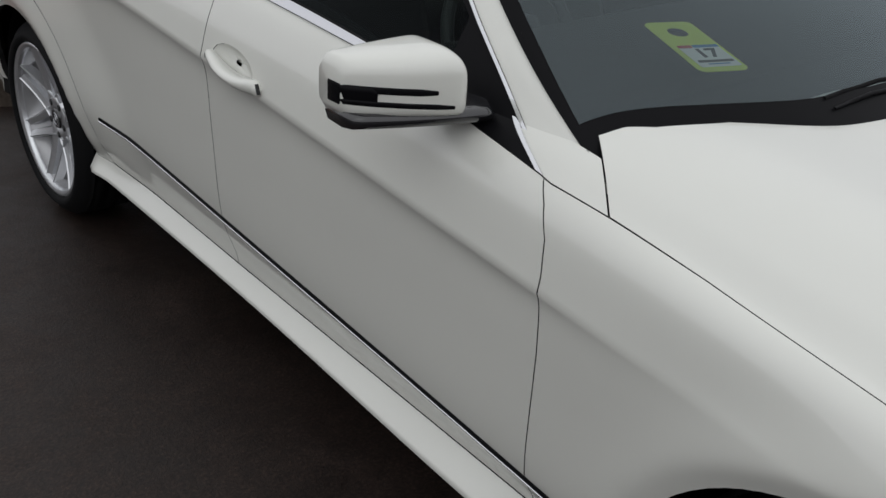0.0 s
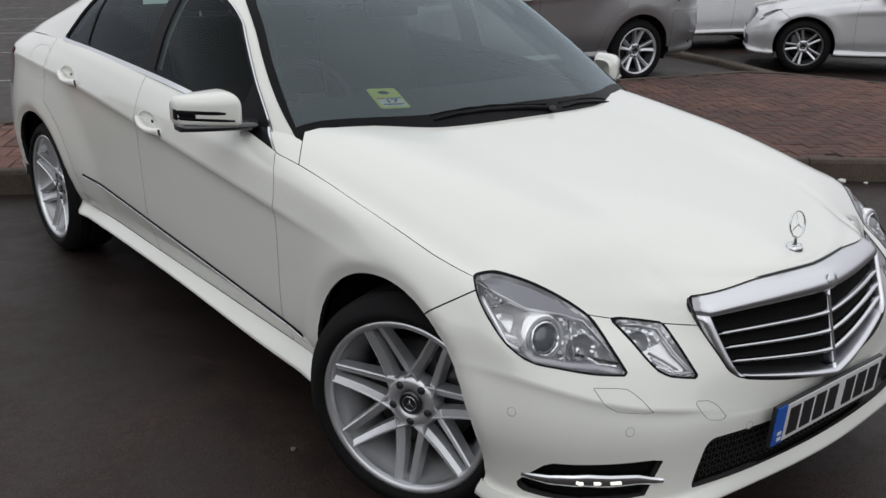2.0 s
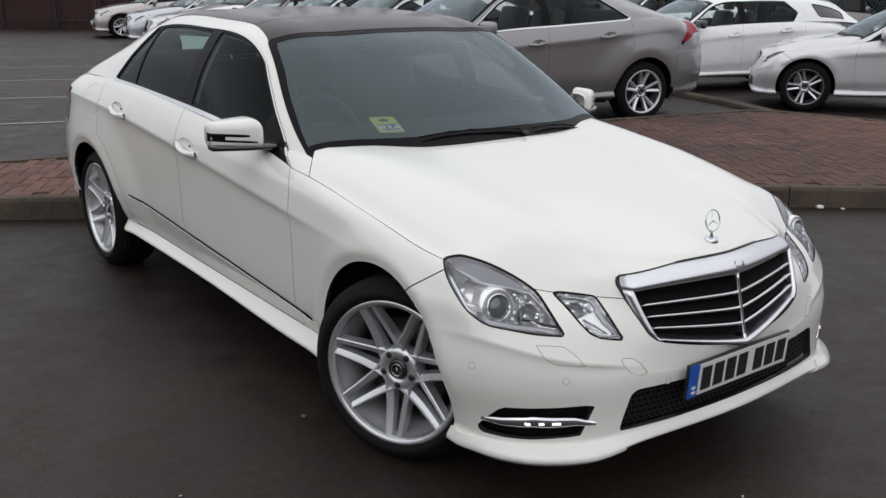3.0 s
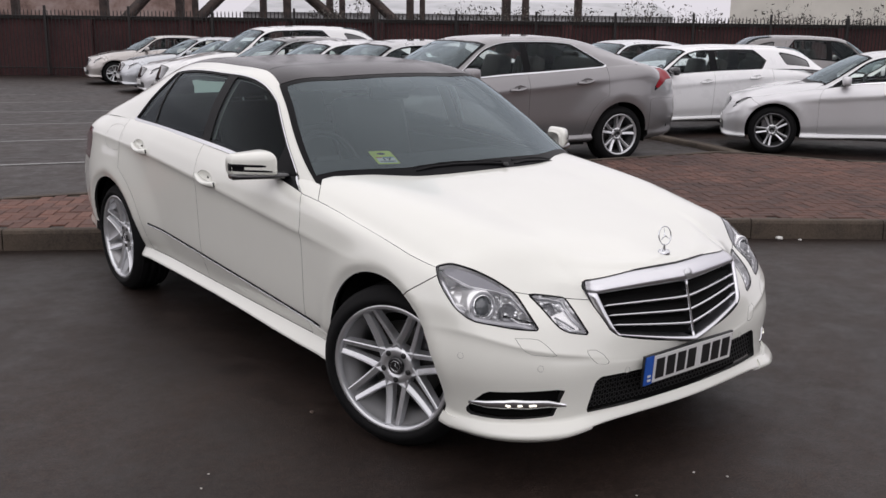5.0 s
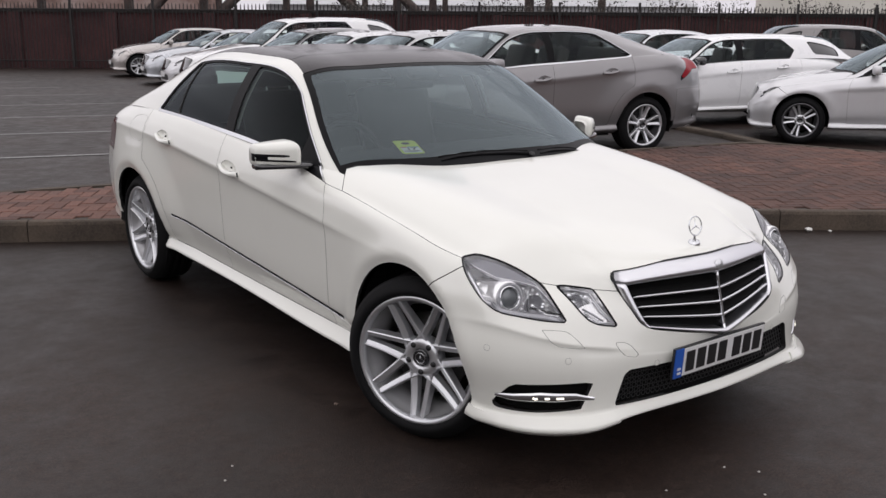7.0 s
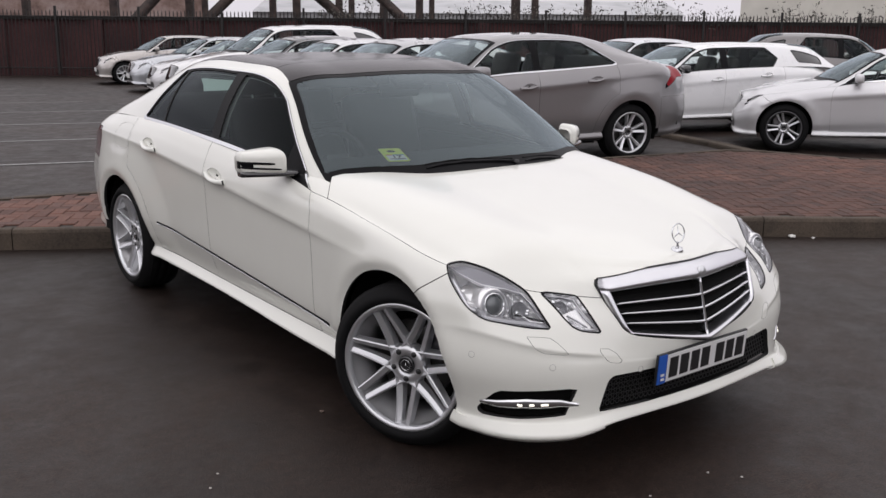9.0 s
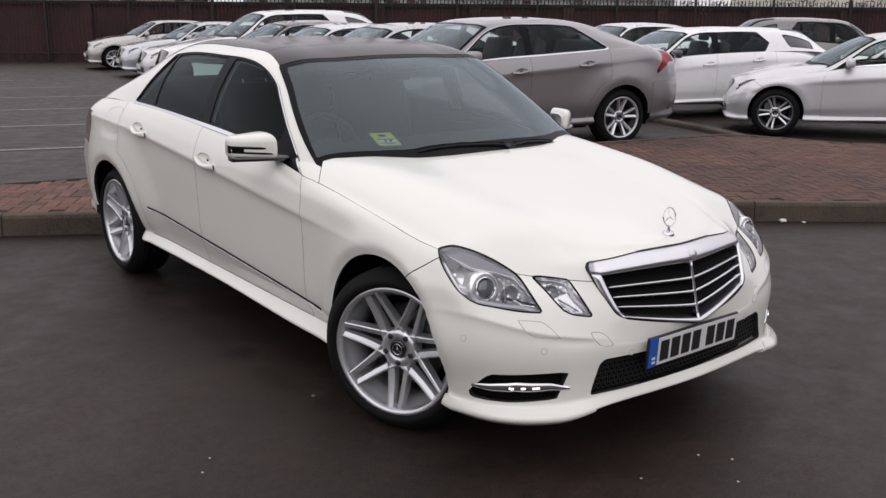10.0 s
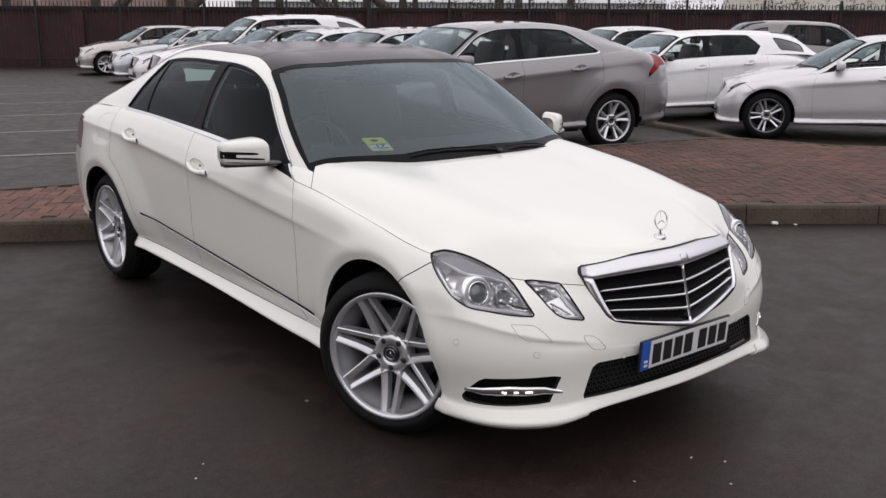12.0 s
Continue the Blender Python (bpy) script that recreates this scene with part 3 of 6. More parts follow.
def wheel(parent, at, outward, steer, mats, style="twin", radius=0.33, rim_r=0.255, width=0.228, fine=True, spin=0.0):
    """A wheel with its tyre, spokes, cap and brake; outward is -1 or 1 along x."""
    rim_mat, spoke_mat = mats
    steps = 64 if fine else 32
    m = Matrix.Translation(at) @ Matrix.Rotation(radians(steer), 4, "Z") @ Matrix.Scale(outward, 4, (1, 0, 0))
    h = width / 2
    # the rim: outer lip, flange, drop well
    rim = [(h - 0.012, rim_r - 0.012), (h - 0.006, rim_r - 0.004), (h - 0.006, rim_r + 0.004), (h - 0.016, rim_r + 0.008), (h - 0.03, rim_r + 0.004),
           (h - 0.05, rim_r + 0.004), (h - 0.05, rim_r - 0.012), (h - 0.024, rim_r - 0.018), (h - 0.018, rim_r - 0.014), (h - 0.012, rim_r - 0.012)]
    vs, fs = lathe(rim, steps)
    hub = obj("wheel", vs, fs, rim_mat, parent, "silver alloy wheel with twin spokes" if style == "twin" else "alloy wheel")
    hub.matrix_local = m
    vs, fs = lathe([(-h + 0.02, rim_r + 0.002), (-h + 0.02, rim_r - 0.052), (h - 0.085, rim_r - 0.044), (h - 0.055, rim_r - 0.024), (h - 0.026, rim_r - 0.0185)], steps)
    obj("barrel", vs, fs, barrel_alloy if fine else barrel_dark, hub, "satin grey wheel barrel")
    # the tyre
    prof = [(h - 0.02, rim_r + 0.002), (h - 0.004, rim_r + 0.008), (h + 0.004, rim_r + 0.02), (h + 0.004, (rim_r + radius) / 2 - 0.006), (h - 0.004, radius - 0.034), (h - 0.015, radius - 0.018), (h - 0.030, radius - 0.007), (h - 0.042, radius - 0.002)]
    tread = [(h - 0.050, radius)]
    for c in (0.07, 0.024, -0.024, -0.07):
        c *= width / 0.235
        tread += [(c + 0.005, radius), (c + 0.004, radius - 0.008), (c - 0.004, radius - 0.008), (c - 0.005, radius)]
    tread += [(-h + 0.03, radius), (-h + 0.012, radius - 0.006), (-h - 0.006, (rim_r + radius) / 2), (-h + 0.02, rim_r + 0.002)]
    vs, fs = lathe(prof + tread[1:], steps)
    obj("tyre", vs, fs, rubber, hub, "black low-profile rubber tyre")
    # brake disc, and a near-black disc painting the shade behind the spokes
    vs, fs = lathe([(-0.01, 0.06), (-0.01, 0.165), (-0.035, 0.165), (-0.035, 0.06)], steps // 2)
    obj("brake_disc", vs, fs, disc_steel, hub, "dull steel brake disc")
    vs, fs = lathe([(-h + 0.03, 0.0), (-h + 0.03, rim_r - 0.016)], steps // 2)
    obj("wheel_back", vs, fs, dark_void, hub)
    bm = bmesh.new()
    add_box(bm, (-0.02, -0.10, 0.09), (0.07, 0.10, 0.13), None, 0.012)
    part("brake_caliper", bm, alloy_dark, hub)
    # spokes
    pairs = 7 if style == "twin" else 5
    spread = {"twin": (0.030, 0.021), "five_twin": (0.018, 0.040), "ten": (0.012, 0.052)}[style]
    wide = {"twin": (0.0125, 0.0100), "five_twin": (0.010, 0.012), "ten": (0.012, 0.016)}[style]
    face_hub, face_rim = h - 0.052, h - 0.014
    for k in range(pairs):
        a = 2 * math.pi * k / pairs - math.pi / 2 + spin
        for s in (-1, 1):
            vs, n = [], 7
            for i in range(n):
                t = i / (n - 1)
                r = 0.055 + t * (rim_r - 0.007 - 0.055)
                off = s * (spread[0] + (spread[1] - spread[0]) * t**1.3 + (0.010 * (1 - t) ** 3 if style == "twin" else 0))
                hw = wide[0] + (wide[1] - wide[0]) * t
                top = face_hub + (face_rim - face_hub) * (t**1.6)
                low = top - 0.030 - 0.012 * (1 - t)
                for dx, dt in ((low, -s * hw * 1.5), (top - 0.011, -s * hw * 1.1), (top - 0.004, s * hw * 0.40), (top, s * hw * 0.62), (top - 0.002, s * hw * 1.05), (low, s * hw * 1.5)):
                    p = off + dt
                    vs.append((dx, r * math.cos(a) - p * math.sin(a), r * math.sin(a) + p * math.cos(a)))
            fs = [(i * 6 + j, (i + 1) * 6 + j, (i + 1) * 6 + (j + 1) % 6, i * 6 + (j + 1) % 6) for i in range(n - 1) for j in range(6)]
            fs += [tuple(range(6)), tuple(range((n - 1) * 6, n * 6))]
            obj("spoke", vs, fs, spoke_mat, hub, smooth=False)
    # hub, bolts and cap
    vs, fs = lathe([(face_hub - 0.05, 0.082), (face_hub - 0.012, 0.080), (face_hub - 0.001, 0.074), (face_hub + 0.002, 0.042), (face_hub - 0.006, 0.038), (face_hub - 0.006, 0.0)], steps // 2)
    obj("hub", vs, fs, spoke_mat, hub)
    for k in range(5):
        a = 2 * math.pi * k / 5 + math.pi / 2 + 0.63
        vs, fs = lathe([(0.0, 0.0), (0.0, 0.0115), (-0.010, 0.0125)], 12)
        o = obj("wheel_bolt", vs, fs, black_plastic, hub)
        o.location = (face_hub + 0.003, 0.058 * math.cos(a), 0.058 * math.sin(a))
    vs, fs = lathe([(face_hub + 0.004, 0.0), (face_hub + 0.004, 0.026), (face_hub + 0.006, 0.028), (face_hub + 0.006, 0.033), (face_hub - 0.004, 0.036)], steps // 2)
    cap = obj("hub_cap", vs, fs, black_gloss, hub, "black hub cap with a silver emblem")
    if fine:
        emblem_star("cap_emblem", 0.021, 0.0016, chrome, cap, Matrix.Translation((face_hub + 0.006, 0, 0)) @ Matrix.Rotation(radians(90), 4, "Z"))
    return hub


def emblem_star(name, radius, thick, mat, parent, m):
    """A plain three-armed badge in a ring."""
    bm = bmesh.new()
    n, k = 40, 6
    ring = [[bm.verts.new(((radius + thick * math.cos(2 * math.pi * j / k)) * math.cos(2 * math.pi * i / n), thick * math.sin(2 * math.pi * j / k), (radius + thick * math.cos(2 * math.pi * j / k)) * math.sin(2 * math.pi * i / n))) for j in range(k)] for i in range(n)]
    for i in range(n):
        for j in range(k):
            bm.faces.new((ring[i][j], ring[(i + 1) % n][j], ring[(i + 1) % n][(j + 1) % k], ring[i][(j + 1) % k]))
    for a in (90, 210, 330):
        a = radians(a)
        c, s = math.cos(a), math.sin(a)
        w = radius * 0.13
        tip = bm.verts.new((radius * c, 0, radius * s))
        base = [bm.verts.new((-w * s, 0, w * c)), bm.verts.new((0, -thick * 1.3, 0)), bm.verts.new((w * s, 0, -w * c)), bm.verts.new((0, thick * 1.3, 0))]
        for i in range(4):
            bm.faces.new((tip, base[i], base[(i + 1) % 4]))
    ob = part(name, bm, mat, parent, "", True)
    ob.matrix_local = m
    return ob

def side_at(s, y, z):
    """The half width of a skin's flank at (y, z)."""
    v = s.v[(s.v[:, 4] < 7.2)]
    d = np.hypot(v[:, 1] - y, v[:, 2] - z) + (v[:, 0] < 0.5) * 5
    k = np.argsort(d)[:4]
    wgt = 1 / (d[k] + 1e-4)
    return float((v[k, 0] * wgt).sum() / wgt.sum())


def nose_at(s, x, z):
    """How far forward a skin's nose lies at (x, z): its y."""
    v = s.v[(s.v[:, 4] < 8) & (s.v[:, 1] < 0)]
    d = np.hypot(v[:, 0] - abs(x), v[:, 2] - z)
    k = np.argsort(d)[:4]
    wgt = 1 / (d[k] + 1e-4)
    return float((v[k, 1] * wgt).sum() / wgt.sum())


def upper_fields(s, kind):
    x, y, z, u, w = s.v.T
    a, b = ((2.60, 1.083), (2.40, 1.325)) if kind == "saloon" else ((2.72, 1.11), (2.36, 1.325)) if kind == "compact" else ((2.66, 1.10), (2.60, 1.36))
    d = np.array((b[0] - a[0], b[1] - a[1]))
    d /= np.linalg.norm(d)
    rear = (y - a[0]) * -d[1] + (z - a[1]) * d[0]
    rear = rear if rear[np.argmin(np.abs(y - 1.5) + np.abs(z - 1.2))] > 0 else -rear
    front = (np.interp(y, (0.62, 0.725, 0.795, 0.909, 1.25, 1.4), (0.912, 0.966, 1.017, 1.100, 1.362, 1.62)) - z) * 0.78
    glass = np.minimum.reduce([(w - 0.04) * 0.16, (np.interp(u, (0.6, 1.2), (1.80, 1.94)) - w) * 0.16, front, y - 0.60, rear])
    if kind == "hatch":
        nib = np.minimum(2.60 - y - 1.1 * np.clip(z - 1.22, 0, 1), 2.60 - y - 0.7 * np.clip(1.22 - z, 0, 1))
        glass = np.minimum(glass, nib * 0.8)
        tail_pane = np.minimum.reduce([(w - 0.45) * 0.16, (1.75 - w) * 0.16, y - 2.93 + 0.5 * (z - 1.2), 3.42 - y])
        glass = np.maximum(glass, tail_pane)
    return {"x": x, "y": y, "z": z, "u": u, "w": w, "glass": glass, "pillar": PILLAR(u)}


def clip_upper(s, kind, *tests):
    for t in tests:
        if not s.f:
            return s
        s = s.clip(np.asarray(t(upper_fields(s, kind)), float))
    return s


def build_car(name, label, paint_mat, kind="saloon", nu=150, nw=70, trim=chrome, roof_mat=None, wheels=(alloy, alloy), style="twin", steer=0.0, main=False, rim_r=0.255, group=""):
    """A parked car, nose at minus y, front axle over the origin."""
    root = tagged(new(name), label, "car", group)
    fine = main
    body = body_skin(nu, nw)
    if not main:
        SHAPE.update(lamp=SLIM_RING, lamp2=SLIM2_RING)
        if kind == "saloon":
            body = short_tail(body)

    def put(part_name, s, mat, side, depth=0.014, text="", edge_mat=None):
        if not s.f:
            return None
        return panel(part_name, s, side, depth, mat, edge_mat or seam_shade, root, text)

    def both(part_name, s, mat, depth=0.014, text=""):
        return put(part_name, s, mat, -1, depth, text), put(part_name, s, mat, 1, depth, text)

    arches = (lambda f: f["arch_front"], lambda f: f["arch_rear"])
    lamps = (lambda f: -f["lamp"] - 0.001, lambda f: -f["lamp2"] - 0.001, lambda f: -f["grille"] - 0.001)
    # near-black shell under the panels, painting the shade seen in the joints
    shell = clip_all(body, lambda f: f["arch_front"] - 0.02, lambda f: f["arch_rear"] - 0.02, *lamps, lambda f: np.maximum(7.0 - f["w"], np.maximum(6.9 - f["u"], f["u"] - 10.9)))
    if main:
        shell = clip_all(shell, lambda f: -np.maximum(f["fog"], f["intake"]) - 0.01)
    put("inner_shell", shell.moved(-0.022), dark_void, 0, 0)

    hood = clip_all(body, lambda f: f["hood_line"] - WIDE_GAP, lambda f: f["screen_foot"], *lamps)
    put("bonnet", clip_all(hood, lambda f: -f["cap_line"] - WIDE_GAP), paint_mat, 0)
    # the wing's cap ends at the foot of the window trim; a black panel fills the corner behind it
    cap = clip_all(body, lambda f: f["hood_line"] - GAP, lambda f: 7.5 - f["u"], lambda f: f["cap_line"] - GAP, lambda f: f["x"] - 0.795)
    corner = lambda f: 0.936 + 0.46 * (f["y"] - 0.657) - f["z"]
    both("wing_cap", clip_all(cap, lambda f: -corner(f)), paint_mat)
    both("corner_panel", clip_all(cap, lambda f: corner(f) - 0.004), frame_black, text="black corner panel under the mirror")
    if trim:
        both("corner_trim", clip_all(cap, lambda f: corner(f), lambda f: 0.005 - corner(f)).moved(0.003), trim, 0.006)
    tests = [lambda f: f["bumper_line"] - WIDE_GAP, lambda f: -f["hood_line"] - WIDE_GAP, arches[0], *lamps]
    if main:
        tests += [lambda f: -f["fog"], lambda f: -f["intake"], lambda f: -f["wash"] - 0.0004]
        both("bumper_flap", clip_all(body, lambda f: f["wash"] - 0.0006, lambda f: f["x"] - 0.56), paint_mat, 0.003, "small closed cover in the bumper")
        both("tow_cover", clip_all(body, lambda f: f["wash"] - 0.0006, lambda f: 0.56 - f["x"]), paint_mat, 0.003, "small closed cover in the bumper")
    put("front_bumper", clip_all(body, *tests), paint_mat, 0, 0.02)
    if main:
        blade = clip_all(body, lambda f: (f["w"] - 0.55) * 0.05, lambda f: (1.72 - f["w"]) * 0.05, lambda f: (f["u"] - 1.22 - 0.12 * f["w"]) * 0.2, arches[0], lambda f: -0.05 - f["y"]).moved(0.007)
        for s in (-1, 1):
            put("bumper_blade", blade, paint_mat, s, 0.02, "white blade along the bumper's lower corner", paint_mat)
    sill_top = 2.0
    both("front_wing", clip_all(body, lambda f: -f["bumper_line"] - WIDE_GAP, lambda f: -f["hood_line"] - WIDE_GAP, lambda f: -f["door_line"] - GAP, arches[0], lambda f: (f["w"] - sill_top) * 0.05, lamps[0]), paint_mat, 0.02)
    both("sill", clip_all(body, lambda f: (sill_top - f["w"]) * 0.05 - 0.001, lambda f: f["y"] + 0.0, lambda f: 2.874 - f["y"], *arches), paint_mat, 0.02)
    bowls = (lambda f: -f["bowl"],)
    both("front_door", clip_all(body, *bowls, lambda f: f["door_line"] - GAP, lambda f: -f["mid_line"] - GAP, lambda f: -f["hood_line"] - GAP, lambda f: (f["w"] - sill_top) * 0.05 - 0.001), paint_mat)
    both("rear_door", clip_all(body, *bowls, lambda f: f["mid_line"] - GAP, lambda f: f["back_line"] - GAP, lambda f: -f["hood_line"] - GAP, lambda f: (f["w"] - sill_top) * 0.05 - 0.001, arches[1]), paint_mat)
    wedge = lambda f: np.minimum.reduce([(f["u"] - 11.05) * 0.3, 12.75 - f["u"], f["z"] - 0.80 - 0.16 * np.clip(f["u"] - 11.05, 0, 1), 0.81 + 0.34 * np.clip(f["u"] - 11.05, 0, 0.8) - f["z"]])
    tail = wedge if not main else lambda f: np.minimum.reduce([(f["u"] - 10.72 - 0.16 * np.clip((0.99 - f["z"]) / 0.2, 0, 1)) * 0.3, 13.1 - f["u"], f["z"] - 0.78, 0.985 - f["z"]])
    rear_line = lambda f: np.minimum(f["y"] - 3.28, 0.74 - f["z"])
    both("rear_quarter", clip_all(body, lambda f: np.maximum(-f["back_line"] - GAP, f["y"] - 2.7), lambda f: f["mid_line"] - 0.3, lambda f: -f["hood_line"], lambda f: (f["w"] - sill_top) * 0.05, arches[1], lambda f: -rear_line(f) - GAP, lambda f: -tail(f) - 0.002), paint_mat, 0.02)
    put("rear_bumper", clip_all(body, lambda f: rear_line(f) - GAP, arches[1]), paint_mat, 0, 0.02)
    put("boot_lid", clip_all(body, lambda f: f["hood_line"], lambda f: f["u"] - 10.6), paint_mat, 0)
    both("tail_lamp", clip_all(body, lambda f: tail(f) - 0.002), dark_red_lens if main else red_lens, 0.02, "dark red tail lamp" if main else "red tail lamp")

    # the cabin
    top = loft(rails_upper(kind if main or kind != "saloon" else "compact"), UPPER_SOFT, int(nu * 0.55), int(nw * 0.6), (False, False))
    cu = lambda *t: clip_upper(top, kind if main or kind != "saloon" else "compact", *t)
    put("windscreen", cu(lambda f: f["w"] - f["pillar"] - 0.02, lambda f: 1.985 - f["u"]), windscreen_glass, 0, 0, "tinted windscreen with a dark edge")
    edge = cu(lambda f: f["w"] - f["pillar"], lambda f: 2.0 - f["u"], lambda f: np.maximum.reduce([f["pillar"] + 0.36 - f["w"], np.interp(f["w"], (2.2, 3.0, 4.0, 5.0), (0.390, 0.375, 0.365, 0.380)) - f["u"], f["u"] - 1.91]))
    put("windscreen_border", edge.moved(0.0015), frame_black, 0, 0)
    both("windscreen_seal", cu(lambda f: f["w"] - f["pillar"] + 0.055, lambda f: f["pillar"] + 0.05 - f["w"], lambda f: 1.985 - f["u"], lambda f: f["u"] - 0.25).moved(0.004), frame_black, 0.006)
    both("roof_side", cu(lambda f: f["pillar"] - f["w"], lambda f: -f["glass"] - 0.001), paint_mat, 0.012)
    lining = cu(lambda f: f["pillar"] + 0.3 - f["w"], lambda f: 0.016 - f["glass"], lambda f: f["u"] - 0.2)
    both("pillar_lining", lining.moved(-0.018), frame_black, 0)
    put("roof_lining", cu(lambda f: f["w"] - 2.9, lambda f: f["u"] - 2.05, lambda f: 5.0 - f["u"]).moved(-0.022), headliner if main else cabin_dark, 0, 0, "pale grey headlining" if main else "")
    if main:
        both("pillar_trim", cu(lambda f: f["pillar"] + 0.3 - f["w"], lambda f: 0.016 - f["glass"], lambda f: f["y"] - 1.35, lambda f: f["w"] - 0.3).moved(-0.027), headliner, 0, "pale grey pillar trim")
        both("pillar_trim", cu(lambda f: f["glass"] - 0.002, lambda f: f["y"] - 1.60, lambda f: 1.70 - f["y"]).moved(-0.030), headliner, 0, "pale grey pillar trim")
    both("belt_lining", cu(lambda f: (0.20 - f["w"]) * 0.16, lambda f: f["u"] - 0.5, lambda f: 5.2 - f["u"]).moved(-0.028), frame_black, 0)
    rm = roof_mat or paint_mat
    if roof_mat:
        put("roof_panel", cu(lambda f: f["w"] - f["pillar"] - 0.02, lambda f: f["u"] - 2.02, lambda f: 1.43 - f["y"]), rm, 0, 0.008, "black glass roof panel")
        put("roof_panel", cu(lambda f: f["w"] - f["pillar"] - 0.02, lambda f: f["y"] - 1.436, lambda f: 2.10 - f["y"]), rm, 0, 0.008, "black glass roof panel")
        put("roof_panel", cu(lambda f: f["w"] - 3.02, lambda f: f["y"] - 2.106, lambda f: 5.0 - f["u"]), rm, 0, 0.008, "black glass roof panel")
    else:
        put("roof_panel", cu(lambda f: f["w"] - f["pillar"] - 0.01, lambda f: f["u"] - 2.0, lambda f: 5.0 - f["u"]), rm, 0, 0.008)
    put("rear_window", cu(lambda f: f["w"] - 3.02, lambda f: f["u"] - 5.02, lambda f: 6.9 - f["u"]), tint_glass, 0, 0)
    put("rear_panel", cu(lambda f: f["w"] - 3.0, lambda f: f["u"] - 6.9), paint_mat, 0, 0)
    ends = (0.93, 1.60, 1.685, 2.305, 2.327, 9.0) if kind == "saloon" else (0.93, 1.585, 1.70, 2.75, 2.80, 9.0)
    panes = [(ends[0], ends[1]), (ends[2], ends[3]), (ends[4], ends[5])]
    solid = lambda f: -np.maximum.reduce([np.minimum.reduce([f["glass"] - 0.012, f["y"] - a, b - f["y"]]) for a, b in panes])
    both("window_frame", cu(lambda f: f["glass"], solid), frame_black, 0.006)
    for a, b in panes:
        both("side_window", cu(lambda f: f["glass"] - 0.012, lambda f: f["y"] - a, lambda f: b - f["y"]).moved(-0.005), black_gloss if kind != "saloon" and b > 5 else tint_glass if main else clear_glass, 0, "dark tinted side window")
    if trim:
        band = cu(lambda f: f["glass"] + 0.002 + 0.004 * (f["w"] < 0.14), lambda f: 0.003 + 0.008 * (f["w"] < 0.14) - f["glass"])
        both("window_trim", band.moved(0.004), trim, 0.006, "bright metal window trim")

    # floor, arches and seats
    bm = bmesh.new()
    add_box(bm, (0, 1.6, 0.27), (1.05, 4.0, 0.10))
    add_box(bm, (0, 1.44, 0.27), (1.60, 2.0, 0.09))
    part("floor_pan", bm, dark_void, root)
    for axle in (FRONT_AXLE, REAR_AXLE):
        for s in (-1, 1):
            vs, fs = [], []
            n = 18
            for i in range(n + 1):
                a = math.pi * (i / n) * 1.18 - 0.28
                for x, r in ((0.862, ARCH + 0.004), (0.50, ARCH + 0.004)):
                    vs.append((s * x, axle + r * math.cos(a), ARCH_Z + r * math.sin(a)))
            fs = [(2 * i, 2 * i + 1, 2 * i + 3, 2 * i + 2) for i in range(n)]
            k = len(vs)
            vs.append((s * 0.50, axle, ARCH_Z))
            fs += [(2 * i + 1, 2 * i + 3, k) for i in range(n)]
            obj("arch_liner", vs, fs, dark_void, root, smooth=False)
    cabin(root, main)
    for s in (-1, 1):
        for axle, st in ((FRONT_AXLE, steer), (REAR_AXLE, 0.0)):
            wheel(root, (s * 0.778, axle, HUB_Z), s, st, wheels, style, rim_r=rim_r, fine=fine, spin=random.random() if not main else (0.0 if axle == 0 else 0.25))
    return root, body, top


